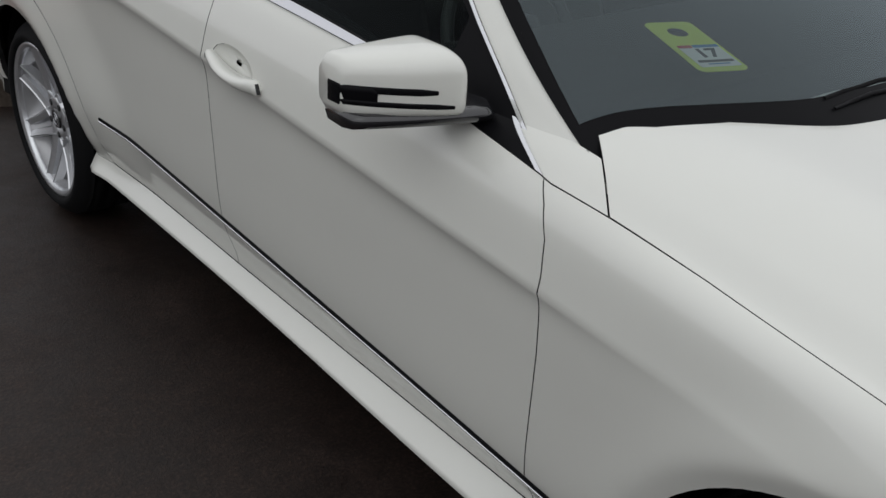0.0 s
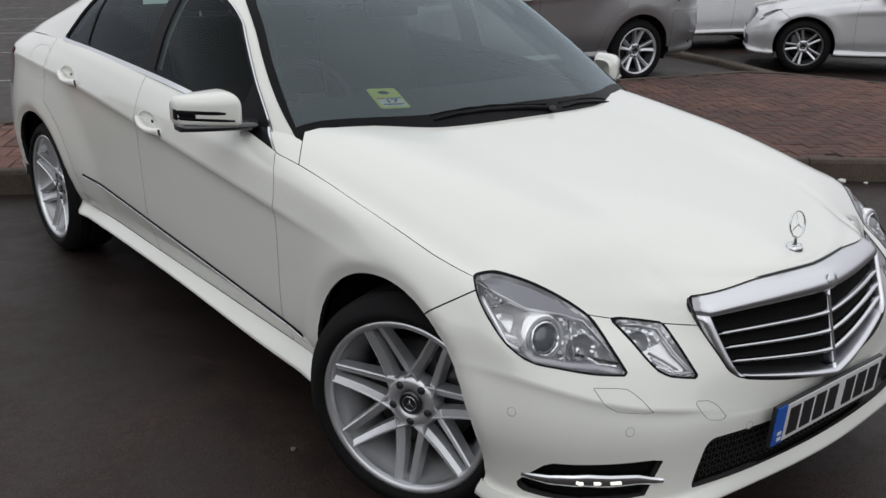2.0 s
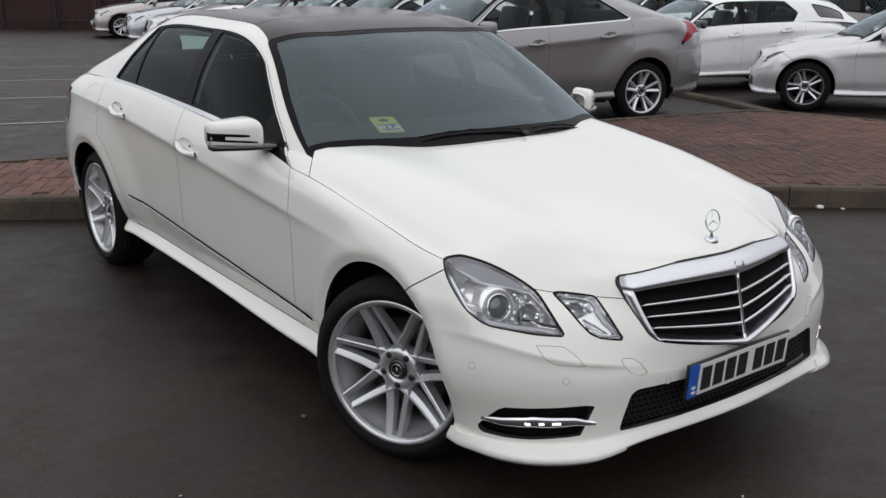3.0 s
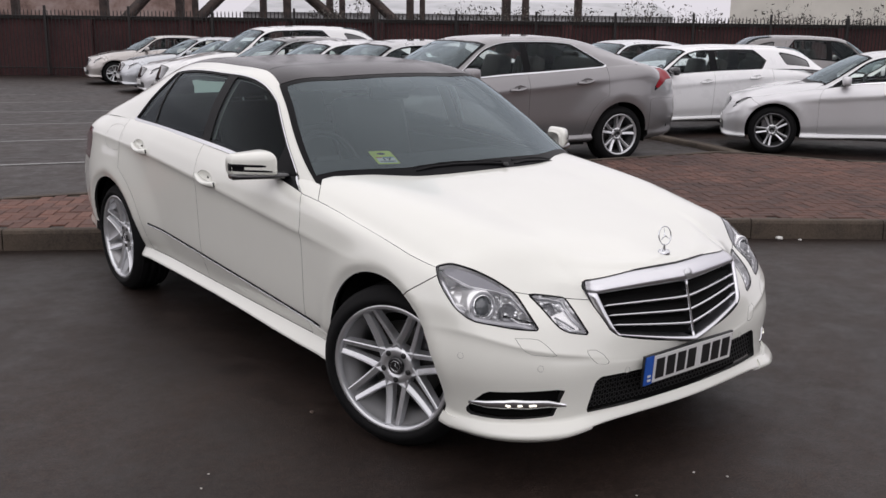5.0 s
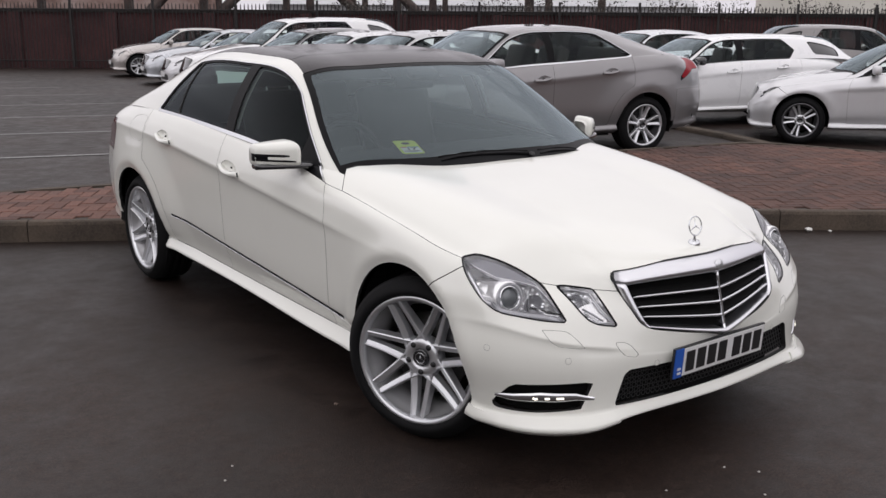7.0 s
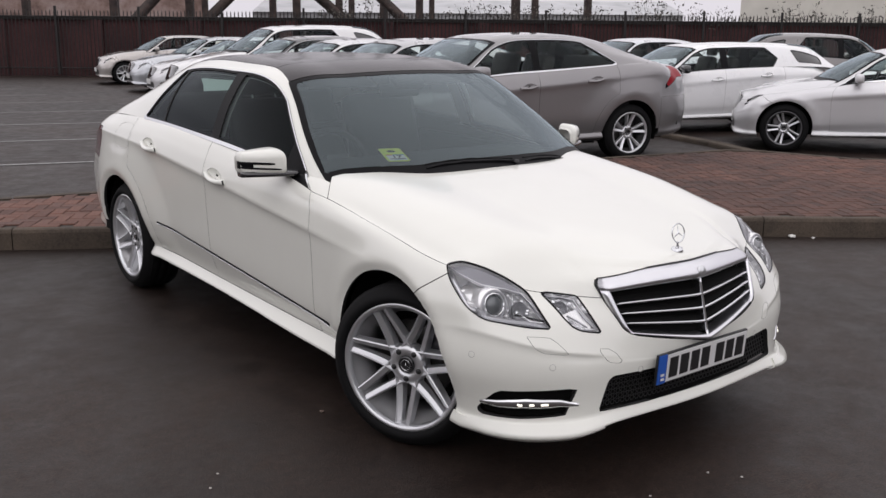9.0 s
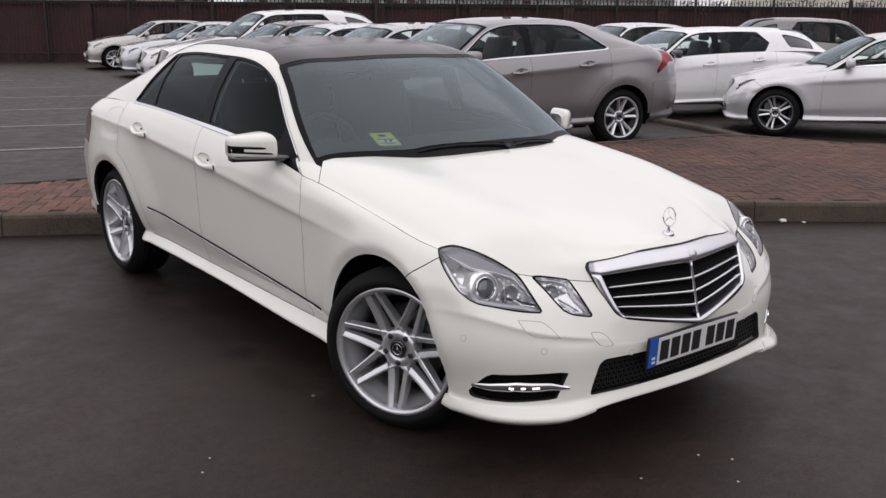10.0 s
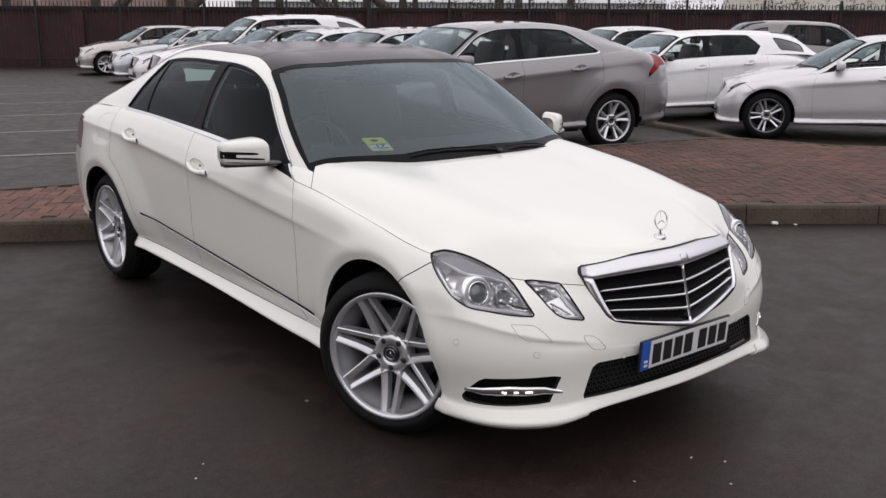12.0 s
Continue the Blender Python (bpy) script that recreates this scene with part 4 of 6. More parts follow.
def cabin(root, main):
    """Seats, dash and wheel behind the glass."""
    bm = bmesh.new()
    add_box(bm, (0, 0.98, 0.84), (1.53, 0.50, 0.26), None, 0.05)
    add_box(bm, (0, 0.74, 0.90), (1.54, 0.44, 0.10), None, 0.03)
    part("dashboard", bm, cabin_dark, root, "black dashboard", True)
    bm = bmesh.new()
    add_box(bm, (0, 2.2, 0.45), (1.50, 2.9, 0.12))
    for s in (-1, 1):
        add_box(bm, (s * 0.785, 1.80, 0.70), (0.06, 2.2, 0.54), None, 0.02)
    add_box(bm, (0, 3.05, 0.92), (1.40, 0.55, 0.08))
    part("cabin_lining", bm, cabin_dark, root)
    for s in (-1, 1):
        bm = bmesh.new()
        add_box(bm, (s * 0.37, 1.55, 0.60), (0.50, 0.52, 0.16), None, 0.05)
        add_box(bm, (s * 0.37, 1.88, 0.92), (0.48, 0.15, 0.62), Matrix.Rotation(radians(-16), 4, "X"), 0.06)
        seat = part("seat", bm, leather, root, "black leather front seat", True)
        bm = bmesh.new()
        add_box(bm, (s * 0.37, 2.03, 1.31), (0.27, 0.09, 0.16), Matrix.Rotation(radians(-10), 4, "X"), 0.035)
        part("head_rest", bm, leather, seat, "", True)
        for dx in (-0.07, 0.07):
            tube("post", [(s * 0.37 + dx, 1.96, 1.17), (s * 0.37 + dx, 2.02, 1.27)], 0.008, chrome, seat)
    bm = bmesh.new()
    add_box(bm, (0, 2.60, 0.60), (1.36, 0.50, 0.18), None, 0.05)
    add_box(bm, (0, 2.92, 0.90), (1.34, 0.16, 0.60), Matrix.Rotation(radians(-22), 4, "X"), 0.05)
    for x in (-0.42, 0.42):
        add_box(bm, (x, 3.02, 1.20), (0.28, 0.08, 0.12), None, 0.03)
    part("rear_bench", bm, leather, root, "black leather rear bench", True)
    # the driver sits on the car's right
    pts = []
    tilt = Matrix.Rotation(radians(-26), 4, "X")
    for i in range(28):
        a = 2 * math.pi * i / 28
        pts.append(Vector((-0.37, 1.22, 0.93)) + tilt @ Vector((0.185 * math.cos(a), 0, 0.185 * math.sin(a))))
    wheel_rim = tube("steering_wheel", pts, 0.015, black_plastic, root, "black steering wheel", closed=True)
    bm = bmesh.new()
    add_box(bm, (-0.37, 1.21, 0.93), (0.14, 0.05, 0.12), tilt, 0.02)
    add_box(bm, (-0.37, 1.215, 0.93), (0.35, 0.02, 0.035), tilt, 0.005)
    part("wheel_centre", bm, black_plastic, wheel_rim)

# ---- ground ----
asphalt = material("asphalt", (0.05, 0.05, 0.05), 0.62, spec=0.32)
n1, n2, n3, n4 = noise_node(asphalt, 0.45, 5), noise_node(asphalt, 110, 3, 0.75), noise_node(asphalt, 5.0, 6, 0.7, 3.0), noise_node(asphalt, 28, 5, 0.75, 7.0)
c1 = ramp_node(asphalt, n1.outputs["Fac"], ((0.32, (0.0135, 0.0090, 0.0073)), (0.5, (0.0212, 0.0138, 0.0112)), (0.68, (0.0305, 0.0195, 0.0155))))
c2 = ramp_node(asphalt, n2.outputs["Fac"], ((0.30, (0.25, 0.25, 0.25)), (0.55, (1.0, 0.99, 0.98)), (0.75, (2.3, 2.25, 2.2))))
c3 = ramp_node(asphalt, n3.outputs["Fac"], ((0.3, (0.70, 0.71, 0.73)), (0.7, (1.22, 1.20, 1.17))))
c4 = ramp_node(asphalt, n4.outputs["Fac"], ((0.3, (0.62, 0.62, 0.62)), (0.72, (1.5, 1.47, 1.44))))
colour_in(asphalt, mix_node(asphalt, 1.0, mix_node(asphalt, 1.0, mix_node(asphalt, 1.0, c1.outputs["Color"], c2.outputs["Color"], "MULTIPLY"), c3.outputs["Color"], "MULTIPLY"), c4.outputs["Color"], "MULTIPLY"))
colour_in(asphalt, ramp_node(asphalt, n3.outputs["Fac"], ((0.3, (0.44, 0.44, 0.44)), (0.7, (0.66, 0.66, 0.66)))).outputs["Color"], "Roughness")
bump(asphalt, n2.outputs["Fac"], 0.35, 0.005)


def fall(x, y):
    """The car park falls away by about one in a hundred behind the saloon."""
    s = 0.62 * x + 0.78 * y - 5.0
    return -0.0095 * (s if s > 3 else 0.0 if s < -3 else (s + 3) ** 2 / 12)


xs = [-600, -200, -60, -20] + [-12 + 2 * i for i in range(24)] + [40, 60, 120, 300, 600]
gv = [(x, y, fall(x, y) if max(abs(x), abs(y)) < 130 else fall(x, y) * 0.3) for y in xs for x in xs]
gf = [(j * len(xs) + i, j * len(xs) + i + 1, (j + 1) * len(xs) + i + 1, (j + 1) * len(xs) + i) for j in range(len(xs) - 1) for i in range(len(xs) - 1)]
ground = obj("ground", gv, gf, asphalt, None, "dark grey car park asphalt with fine chippings")
tagged(ground, "", "ground", "", "structure")

# unseen plain walls behind the walk, added to dim low sky and reflections
closing = material("unseen_wall_render", (0.22, 0.21, 0.20), 0.9)
closing_noise = noise_node(closing, 1.3, 5)
colour_in(closing, ramp_node(closing, closing_noise.outputs["Fac"], ((0.3, (0.17, 0.16, 0.15)), (0.7, (0.26, 0.25, 0.24)))).outputs["Color"])
for wall_name, lo, hi in (("wall_south", (-17.3, -15.3, -0.3), (34, -15.0, 3.4)), ("wall_west", (-17.3, -15.0, -0.3), (-17.0, 40, 3.4))):
    bm = bmesh.new()
    add_box(bm, [(a + b) / 2 for a, b in zip(lo, hi)], [b - a for a, b in zip(lo, hi)])
    wall_ob = part(wall_name, bm, closing, None)
    tagged(wall_ob, "plain grey unseen wall, added to dim low reflections", "wall", "", "structure")

# a scrap of paper by the kerb, pale grit and a leaf
grit = material("pale_grit", (0.45, 0.43, 0.40), 0.9)
paper = material("paper_scrap", (0.62, 0.61, 0.58), 0.8)
dead_leaf = material("dead_leaf", (0.13, 0.095, 0.075), 0.8)
rnd = random.Random(5)

def scrap(name, x, y, size, mat, label, category, group=""):
    """A small crumpled or broken bit lying on the ground."""
    bm = bmesh.new()
    bmesh.ops.create_icosphere(bm, subdivisions=2, radius=size)
    for v in bm.verts:
        v.co *= rnd.uniform(0.65, 1.15)
        v.co.z *= 0.55
    low = min(v.co.z for v in bm.verts)
    for v in bm.verts:
        v.co.z -= low
    o = part(name, bm, mat, None, label)
    o.location = (x, y, fall(x, y))
    tagged(o, "", category, group)


for x, y in ((-0.085, -0.922), (-0.40, -0.911), (-0.013, -1.021), (-0.144, -1.139), (-1.556, 0.171), (-1.626, 0.082)):
    scrap("pebble", x, y, rnd.uniform(0.004, 0.006), grit, "pale chip of grit on the asphalt", "pebble", "pale grit")
scrap("paper_scrap", 3.80, 1.205, 0.032, paper, "crumpled white paper scrap beside the kerb", "litter", "litter by the kerb")
scrap("paper_scrap", 3.93, 1.10, 0.015, paper, "crumpled white paper scrap beside the kerb", "litter", "litter by the kerb")
scrap("dead_leaf", -0.95, 0.44, 0.010, dead_leaf, "brown dead leaf on the asphalt", "leaf")

# ---- the white saloon ----
def on_nose(s, q, z, inset=0.0):
    """A place and outward normal on the half body's nose at q = 0.6 x + 0.8 y and height z."""
    v = s.v
    d = np.hypot(0.6 * v[:, 0] + 0.8 * v[:, 1] - q, v[:, 2] - z) + (v[:, 1] > -0.1) * 5 + (v[:, 4] > 7.6) * 5
    k = np.argsort(d)[:4]
    wgt = 1 / (d[k] + 1e-4)
    p = (v[k, :3] * wgt[:, None]).sum(0) / wgt.sum()
    n = NOSE_NORMALS[k].mean(0)
    n /= np.linalg.norm(n)
    return Vector(p - n * inset), Vector(n)


def aim(p, n, side=1):
    """A pose whose x axis looks along n, mirrored for the other side."""
    p, n = Vector((p[0] * side, p[1], p[2])), Vector((n[0] * side, n[1], n[2]))
    return Matrix.Translation(p) @ n.to_track_quat("X", "Z").to_matrix().to_4x4()


def ribbon(name, points, normals, width, height, mat, parent, label="", side=1):
    """A raised strip along points on a surface."""
    vs, fs = [], []
    m = len(points)
    for i in range(m):
        p, n = Vector(points[i]), Vector(normals[i])
        d = (Vector(points[min(i + 1, m - 1)]) - Vector(points[max(i - 1, 0)])).normalized()
        s = d.cross(n).normalized()
        w = width[i] if isinstance(width, (list, tuple)) else width
        for a, b in ((-0.5, -0.004), (-0.5, height * 0.5), (-0.25, height), (0.25, height), (0.5, height * 0.5), (0.5, -0.004)):
            c = p + s * a * w + n * b
            vs.append((c.x * side, c.y, c.z))
    for i in range(m - 1):
        for k in range(5):
            f = (i * 6 + k, i * 6 + k + 1, (i + 1) * 6 + k + 1, (i + 1) * 6 + k)
            fs.append(f if side == 1 else f[::-1])
    fs += [tuple(range(6)), tuple(range((m - 1) * 6, m * 6))]
    return obj(name, vs, fs, mat, parent, label)


PROJ = (0.080, 0.694)


def headlamps(root, s):
    for side in (1, -1):
        for ring, deep in (("lamp", 0.085), ("lamp2", 0.050)):
            lens = clip_all(s, lambda f: f[ring] - 0.0035)
            v, f = lens.halves(side)
            cover = obj("headlamp" if ring == "lamp" else "inner_headlamp", v, f, lamp_glass, root, "clear glass headlamp over a bright reflector")
            rim = clip_all(s, lambda f: f[ring] + 0.001, lambda f: 0.0032 - f[ring])
            panel("lamp_seal", rim.moved(0.0006), side, 0.003, frame_black, frame_black, cover)
            v, f = clip_all(s, lambda f: f[ring]).moved(-deep).halves(side)
            obj("lamp_bowl", v, f, reflector, cover)
            v, f = clip_all(s, lambda f: f[ring] - 0.002).lip(deep).halves(side)
            obj("lamp_wall", v, f, bright_facet, cover)

            def strip(nm, pts, w, mat, inset=0.014, high=0.008):
                pn = [on_nose(s, a, b, inset) for a, b in pts]
                ribbon(nm, [a for a, b in pn], [b for a, b in pn], w, high, mat, cover, "", side)

            def turned(nm, q, z, inset, prof, mat, steps=36, ahead=0.6, flat=1.0):
                p, n = on_nose(s, q, z, inset)
                vs, fs = lathe(prof, steps)
                o = obj(nm, vs, fs, mat, cover)
                o.matrix_local = aim(p, n * (1 - ahead) + Vector((0, -ahead, 0)), side) @ Matrix.Diagonal((1, 1, flat, 1))

            if ring == "lamp":
                # projector in its bright tube
                turned("projector_tube", PROJ[0], PROJ[1], 0.030, [(-0.15, 0.066), (-0.06, 0.064), (-0.004, 0.063), (0.004, 0.060), (0.006, 0.056), (-0.004, 0.053)], bright_facet, ahead=0.8)
                turned("bezel", PROJ[0], PROJ[1], 0.026, [(-0.02, 0.054), (0.006, 0.053), (0.010, 0.049), (0.004, 0.045), (-0.012, 0.043)], lamp_grey, ahead=0.7)
                turned("projector_ring", PROJ[0], PROJ[1], 0.024, [(-0.012, 0.045), (0.008, 0.043), (0.011, 0.040), (0.006, 0.037), (-0.006, 0.035)], reflector, ahead=0.7)
                turned("projector_lens", PROJ[0], PROJ[1], 0.026, [(0.0, 0.036)] + [(0.020 * math.cos(a), 0.035 * math.sin(a)) for a in (1.4, 1.1, 0.8, 0.5, 0.25, 0.0)], projector_glass, ahead=0.7)
                # bright housing that runs from the tube to the lamp's outer end
                line = [on_nose(s, 0.098 + 0.024 * k, 0.704 + 0.006 * k, 0.062)[0] for k in range(6)]
                tube("housing", [(side * p.x, p.y, p.z) for p in line], [0.044, 0.043, 0.041, 0.037, 0.031, 0.022], bright_facet, cover, sides=20)
                # small bowl beside it
                turned("reflector", -0.008, 0.672, 0.034, [(0.016, 0.040), (-0.004, 0.034), (-0.018, 0.022), (-0.022, 0.0)], lamp_grey, 24)
                turned("bulb", -0.006, 0.668, 0.030, [(0.006, 0.0), (0.004, 0.008), (0.0, 0.011), (-0.02, 0.011)], reflector, 14)
                for k in range(7):
                    a = 0.5 + k * 0.55
                    p, n = on_nose(s, -0.008 + 0.030 * math.cos(a), 0.672 + 0.024 * math.sin(a), 0.022)
                    o = box("facet", (0, 0, 0), (0.008, 0.009, 0.007), reflector, cover)
                    o.matrix_local = aim(p, n, side)
                # stepped fins behind the tube, trims and the lower sill
                for k in range(6):
                    strip("fin", [(0.218 - 0.022 * k, 0.714 - 0.016 * k), (0.178 - 0.017 * k, 0.692 - 0.014 * k), (0.128 - 0.008 * k, 0.682 - 0.013 * k)], 0.014, bright_facet if k % 2 == 0 else lamp_grey, 0.020 + 0.002 * k, 0.010)
                brow_line = [(0.264, 0.783), (0.218, 0.770), (0.138, 0.740), (0.063, 0.723), (-0.003, 0.711)]
                strip("brow", brow_line + [(-0.052, 0.668), (-0.102, 0.618)], [0.007, 0.006, 0.0055, 0.005, 0.005, 0.004, 0.003], satin_chrome, 0.010)
                strip("side_trim", [(0.264, 0.780), (0.242, 0.748), (0.208, 0.712), (0.160, 0.676), (0.108, 0.650)], [0.006, 0.016, 0.014, 0.012, 0.008], satin_chrome, 0.012, 0.006)
                strip("lower_trim", [(0.145, 0.668), (0.095, 0.650), (0.020, 0.636), (-0.05, 0.624), (-0.105, 0.611)], 0.022, lamp_grey, 0.014)
                strip("fin", [(0.036, 0.714), (0.020, 0.684), (0.002, 0.648)], 0.007, reflector, 0.016)
                strip("fin", [(0.028, 0.650), (0.020, 0.638)], 0.016, reflector, 0.016)
                strip("fin", [(0.002, 0.656), (-0.045, 0.642), (-0.090, 0.626)], 0.005, black_gloss, 0.010)
                strip("fin", [(-0.010, 0.644), (-0.050, 0.632), (-0.092, 0.619)], 0.008, reflector, 0.010)
                ramp = np.array(brow_line[::-1])
                brow = clip_all(s, lambda f: f["lamp"] - 0.008, lambda f: f["z"] - np.interp(0.6 * f["x"] + 0.8 * f["y"], ramp[:, 0], ramp[:, 1]))
                v, f = brow.moved(-0.008).halves(side)
                obj("indicator_strip", v, f, brow_grey, cover, "smoky indicator strip")
            else:
                turned("reflector", -0.135, 0.668, 0.030, [(0.012, 0.030), (0.0, 0.027), (-0.012, 0.018), (-0.016, 0.0)], lamp_grey, 24)
                turned("bulb", -0.137, 0.665, 0.026, [(0.006, 0.0), (0.004, 0.010), (-0.01, 0.013)], reflector, 14)
                for k in range(5):
                    a = 0.2 + k * 0.7
                    p, n = on_nose(s, -0.135 + 0.030 * math.cos(a), 0.672 + 0.020 * math.sin(a), 0.018)
                    o = box("facet", (0, 0, 0), (0.008, 0.011, 0.008), reflector, cover)
                    o.matrix_local = aim(p, n, side)
                fan = clip_all(s, lambda f: f["lamp2"] - 0.010, lambda f: 0.650 - f["z"] - 0.3 * (0.6 * f["x"] + 0.8 * f["y"] + 0.16))
                v, f = fan.moved(-0.020).halves(side)
                obj("fan_reflector", v, f, bright_facet, cover, "bright fan-shaped reflector")
                for k in range(4):
                    strip("fin", [(-0.168 - 0.006 * k, 0.644 - 0.009 * k), (-0.205 - 0.008 * k, 0.624 - 0.010 * k), (-0.245 + 0.002 * k, 0.600 - 0.007 * k)], 0.006, reflector if k % 2 else lamp_grey, 0.022, 0.008)
                strip("side_trim", [(-0.075, 0.694), (-0.128, 0.688), (-0.176, 0.680), (-0.225, 0.632), (-0.262, 0.588)], 0.006, satin_chrome, 0.010)
                strip("side_trim", [(-0.075, 0.694), (-0.130, 0.646), (-0.178, 0.606), (-0.215, 0.592), (-0.262, 0.588)], 0.006, satin_chrome, 0.012)


def grille(root, s):
    at = grille_at

    def patch(name, a0, a1, b0, b1, high, mat, na=24, nb=4, label="", parent=None, round_=0.25):
        """A raised bar on the grille's bowed face."""
        prof = [(0.0, -0.06), (0.0, high * 0.4), (round_ * 0.4, high * 0.85), (round_, high), (1 - round_, high), (1 - round_ * 0.4, high * 0.85), (1.0, high * 0.4), (1.0, -0.06)]
        vs, fs, m = [], [], len(prof)
        across = abs(b1 - b0) * 0.27 < abs(a1 - a0) * 0.4
        n = na if across else 10
        for i in range(n + 1):
            t = i / n
            for c, h in prof:
                if across:
                    a = a0 + (a1 - a0) * t
                    vs.append(at(a, b0 + (b1 - b0) * c, h * (1 - 0.85 * max(0, (abs(a) - 0.93) / 0.07) ** 2) if h > 0 else h))
                else:
                    vs.append(at(a0 + (a1 - a0) * c, b0 + (b1 - b0) * t, h))
        for i in range(n):
            for k in range(m - 1):
                fs.append((i * m + k, i * m + k + 1, (i + 1) * m + k + 1, (i + 1) * m + k))
        fs += [tuple(range(m)), tuple(range(n * m, (n + 1) * m))]
        return obj(name, vs, fs, mat, parent or frame_ob, label)

    frame_ob = None
    # back panel first, then the surround
    vs = [at(-1 + 2 * i / 24, j / 6, -0.035) for j in range(7) for i in range(25)]
    fs = [(j * 25 + i, j * 25 + i + 1, (j + 1) * 25 + i + 1, (j + 1) * 25 + i) for j in range(6) for i in range(24)]
    frame_ob = obj("grille", vs, fs, dark_void, root, "chrome radiator grille with thin bright slats")
    patch("top_bar", -1.0, 1.0, 0.80, 1.0, 0.030, satin_chrome, 40, label="broad satin chrome top bar", round_=0.42)
    patch("side_bar", -1.0, -0.94, 0.03, 0.83, 0.022, satin_chrome, round_=0.3)
    patch("side_bar", 0.94, 1.0, 0.03, 0.83, 0.022, satin_chrome, round_=0.3)
    patch("bottom_bar", -0.97, 0.97, 0.0, 0.065, 0.020, satin_chrome, 40, round_=0.3)
    patch("centre_bar", -0.012, 0.012, 0.06, 0.82, 0.014, chrome)
    for k in range(3):
        b = 0.22 + 0.175 * k
        patch("slat", -0.93, 0.93, b, b + 0.038, 0.012, chrome, 40)
        patch("slat_back", -0.93, 0.93, b + 0.038, b + 0.080, -0.004, dark_void, 40)
    # thin black seal round the surround
    half = [at(k / 12, 1.0, -0.016) for k in range(13)] + [at(1.0, 1 - k / 16, -0.004) for k in range(1, 17)] + [at(1 - k / 10, 0.0, -0.002) for k in range(1, 11)]
    ring = half + [(-x, y, z) for x, y, z in half[-2:0:-1]]
    tube("grille_seal", [(x * 1.003, y, 0.626 + (z - 0.626) * 1.02) for x, y, z in ring], 0.0035, black_plastic, frame_ob, sides=6, closed=True)
    p = at(0.0, 0.90, 0.028)
    vs, fs = lathe([(0.0, 0.022), (0.004, 0.020), (0.006, 0.0)], 24)
    o = obj("badge", vs, fs, alloy, frame_ob, "small round metal badge")
    o.matrix_local = aim((p[0], p[1], p[2]), (0, -1, 0.25))


def front_details(root, s):
    # honeycomb in the intake and the fog lamp recesses
    for which, name in (("intake", "intake_grille"), ("fog", "fog_recess")):
        bowl = clip_all(s, lambda f: f[which] + 0.002)
        for side in (0,) if which == "intake" else (1, -1):
            v, f = bowl.moved(-0.035).halves(side)
            back = obj(name, v, f, dark_void, root, "black mesh in the lower air intake" if which == "intake" else "black recess for the running lamp")
        if which == "intake":
            bm = bmesh.new()
            for j in range(7):
                for i in range(48):
                    x = -0.52 + i * 0.022 + (j % 2) * 0.011
                    z = 0.300 + j * 0.019
                    if float(inside_ring(np.array([x]), np.array([z]), INTAKE_RING)[0]) > 0.004:
                        y = nose_at(s, x, z) + 0.018
                        ring = [bm.verts.new((x + 0.0125 * math.cos(k * math.pi / 3), y, z + 0.0115 * math.sin(k * math.pi / 3))) for k in range(6)]
                        hole = [bm.verts.new((x + 0.0085 * math.cos(k * math.pi / 3), y, z + 0.0075 * math.sin(k * math.pi / 3))) for k in range(6)]
                        for k in range(6):
                            bm.faces.new((ring[k], ring[(k + 1) % 6], hole[(k + 1) % 6], hole[k]))
            part("mesh_insert", bm, black_plastic, back)
    for side in (1, -1):
        # running lamp: a bright bar with a lit strip
        qs = np.linspace(0.105, -0.224, 12)
        pn = [on_nose(s, q, 0.338 + 0.004 * math.sin(i / 11 * math.pi), 0.004) for i, q in enumerate(qs)]
        bar = ribbon("running_lamp", [p for p, n in pn], [n for p, n in pn], [0.012 + 0.026 * math.sin(i / 11 * math.pi) ** 0.7 for i in range(12)], 0.008, chrome, root, "chrome running lamp bar with lit white segments", side)
        for k in range(3):
            c = [on_nose(s, -0.018 - 0.042 * k - 0.006 * j, 0.341, -0.0055) for j in range(4)]
            ribbon("light_segment", [p for p, n in c], [n for p, n in c], 0.0065, 0.003, lit_white, bar, "lit white lamp segment", side)
        for q, z in ((0.137, 0.513), (-0.14, 0.481), (-0.422, 0.43)):
            p, n = on_nose(s, q, z, -0.0005)
            vs, fs = lathe([(0.0006, 0.0), (0.0006, 0.0095), (0.0, 0.0102), (-0.004, 0.0104)], 20)
            o = obj("parking_sensor", vs, fs, white_paint, root, smooth=False)
            vs, fs = lathe([(0.0005, 0.0103), (0.0005, 0.0116)], 20)
            obj("sensor_ring", vs, fs, seam_grey, o)
            o.matrix_local = aim(p, n, side)
    # number plate, its writing as plain bars
    plate = box("number_plate", (-0.036, -0.822, 0.426), (0.530, 0.010, 0.118), plate_black, root, "white number plate with dark bars and a blue end", Matrix.Rotation(radians(4), 4, "X"))
    box("plate_face", (-0.014, -0.8285, 0.426), (0.474, 0.004, 0.105), plate_white, plate, "", Matrix.Rotation(radians(4), 4, "X"))
    box("blue_band", (-0.275, -0.8285, 0.426), (0.044, 0.004, 0.111), plate_blue, plate, "", Matrix.Rotation(radians(4), 4, "X"))
    for i, x in enumerate((-0.178, -0.116, -0.054, 0.008, 0.094, 0.156, 0.218)):
        box("plate_bar", (x - 0.036, -0.8315, 0.426), (0.046, 0.003, 0.078), plate_black, plate, "", Matrix.Rotation(radians(4), 4, "X"))
    for z in (0.448, 0.39, 0.374):
        box("band_mark", (-0.275, -0.8315, z + 0.015), (0.018, 0.002, 0.008), plate_white, plate)
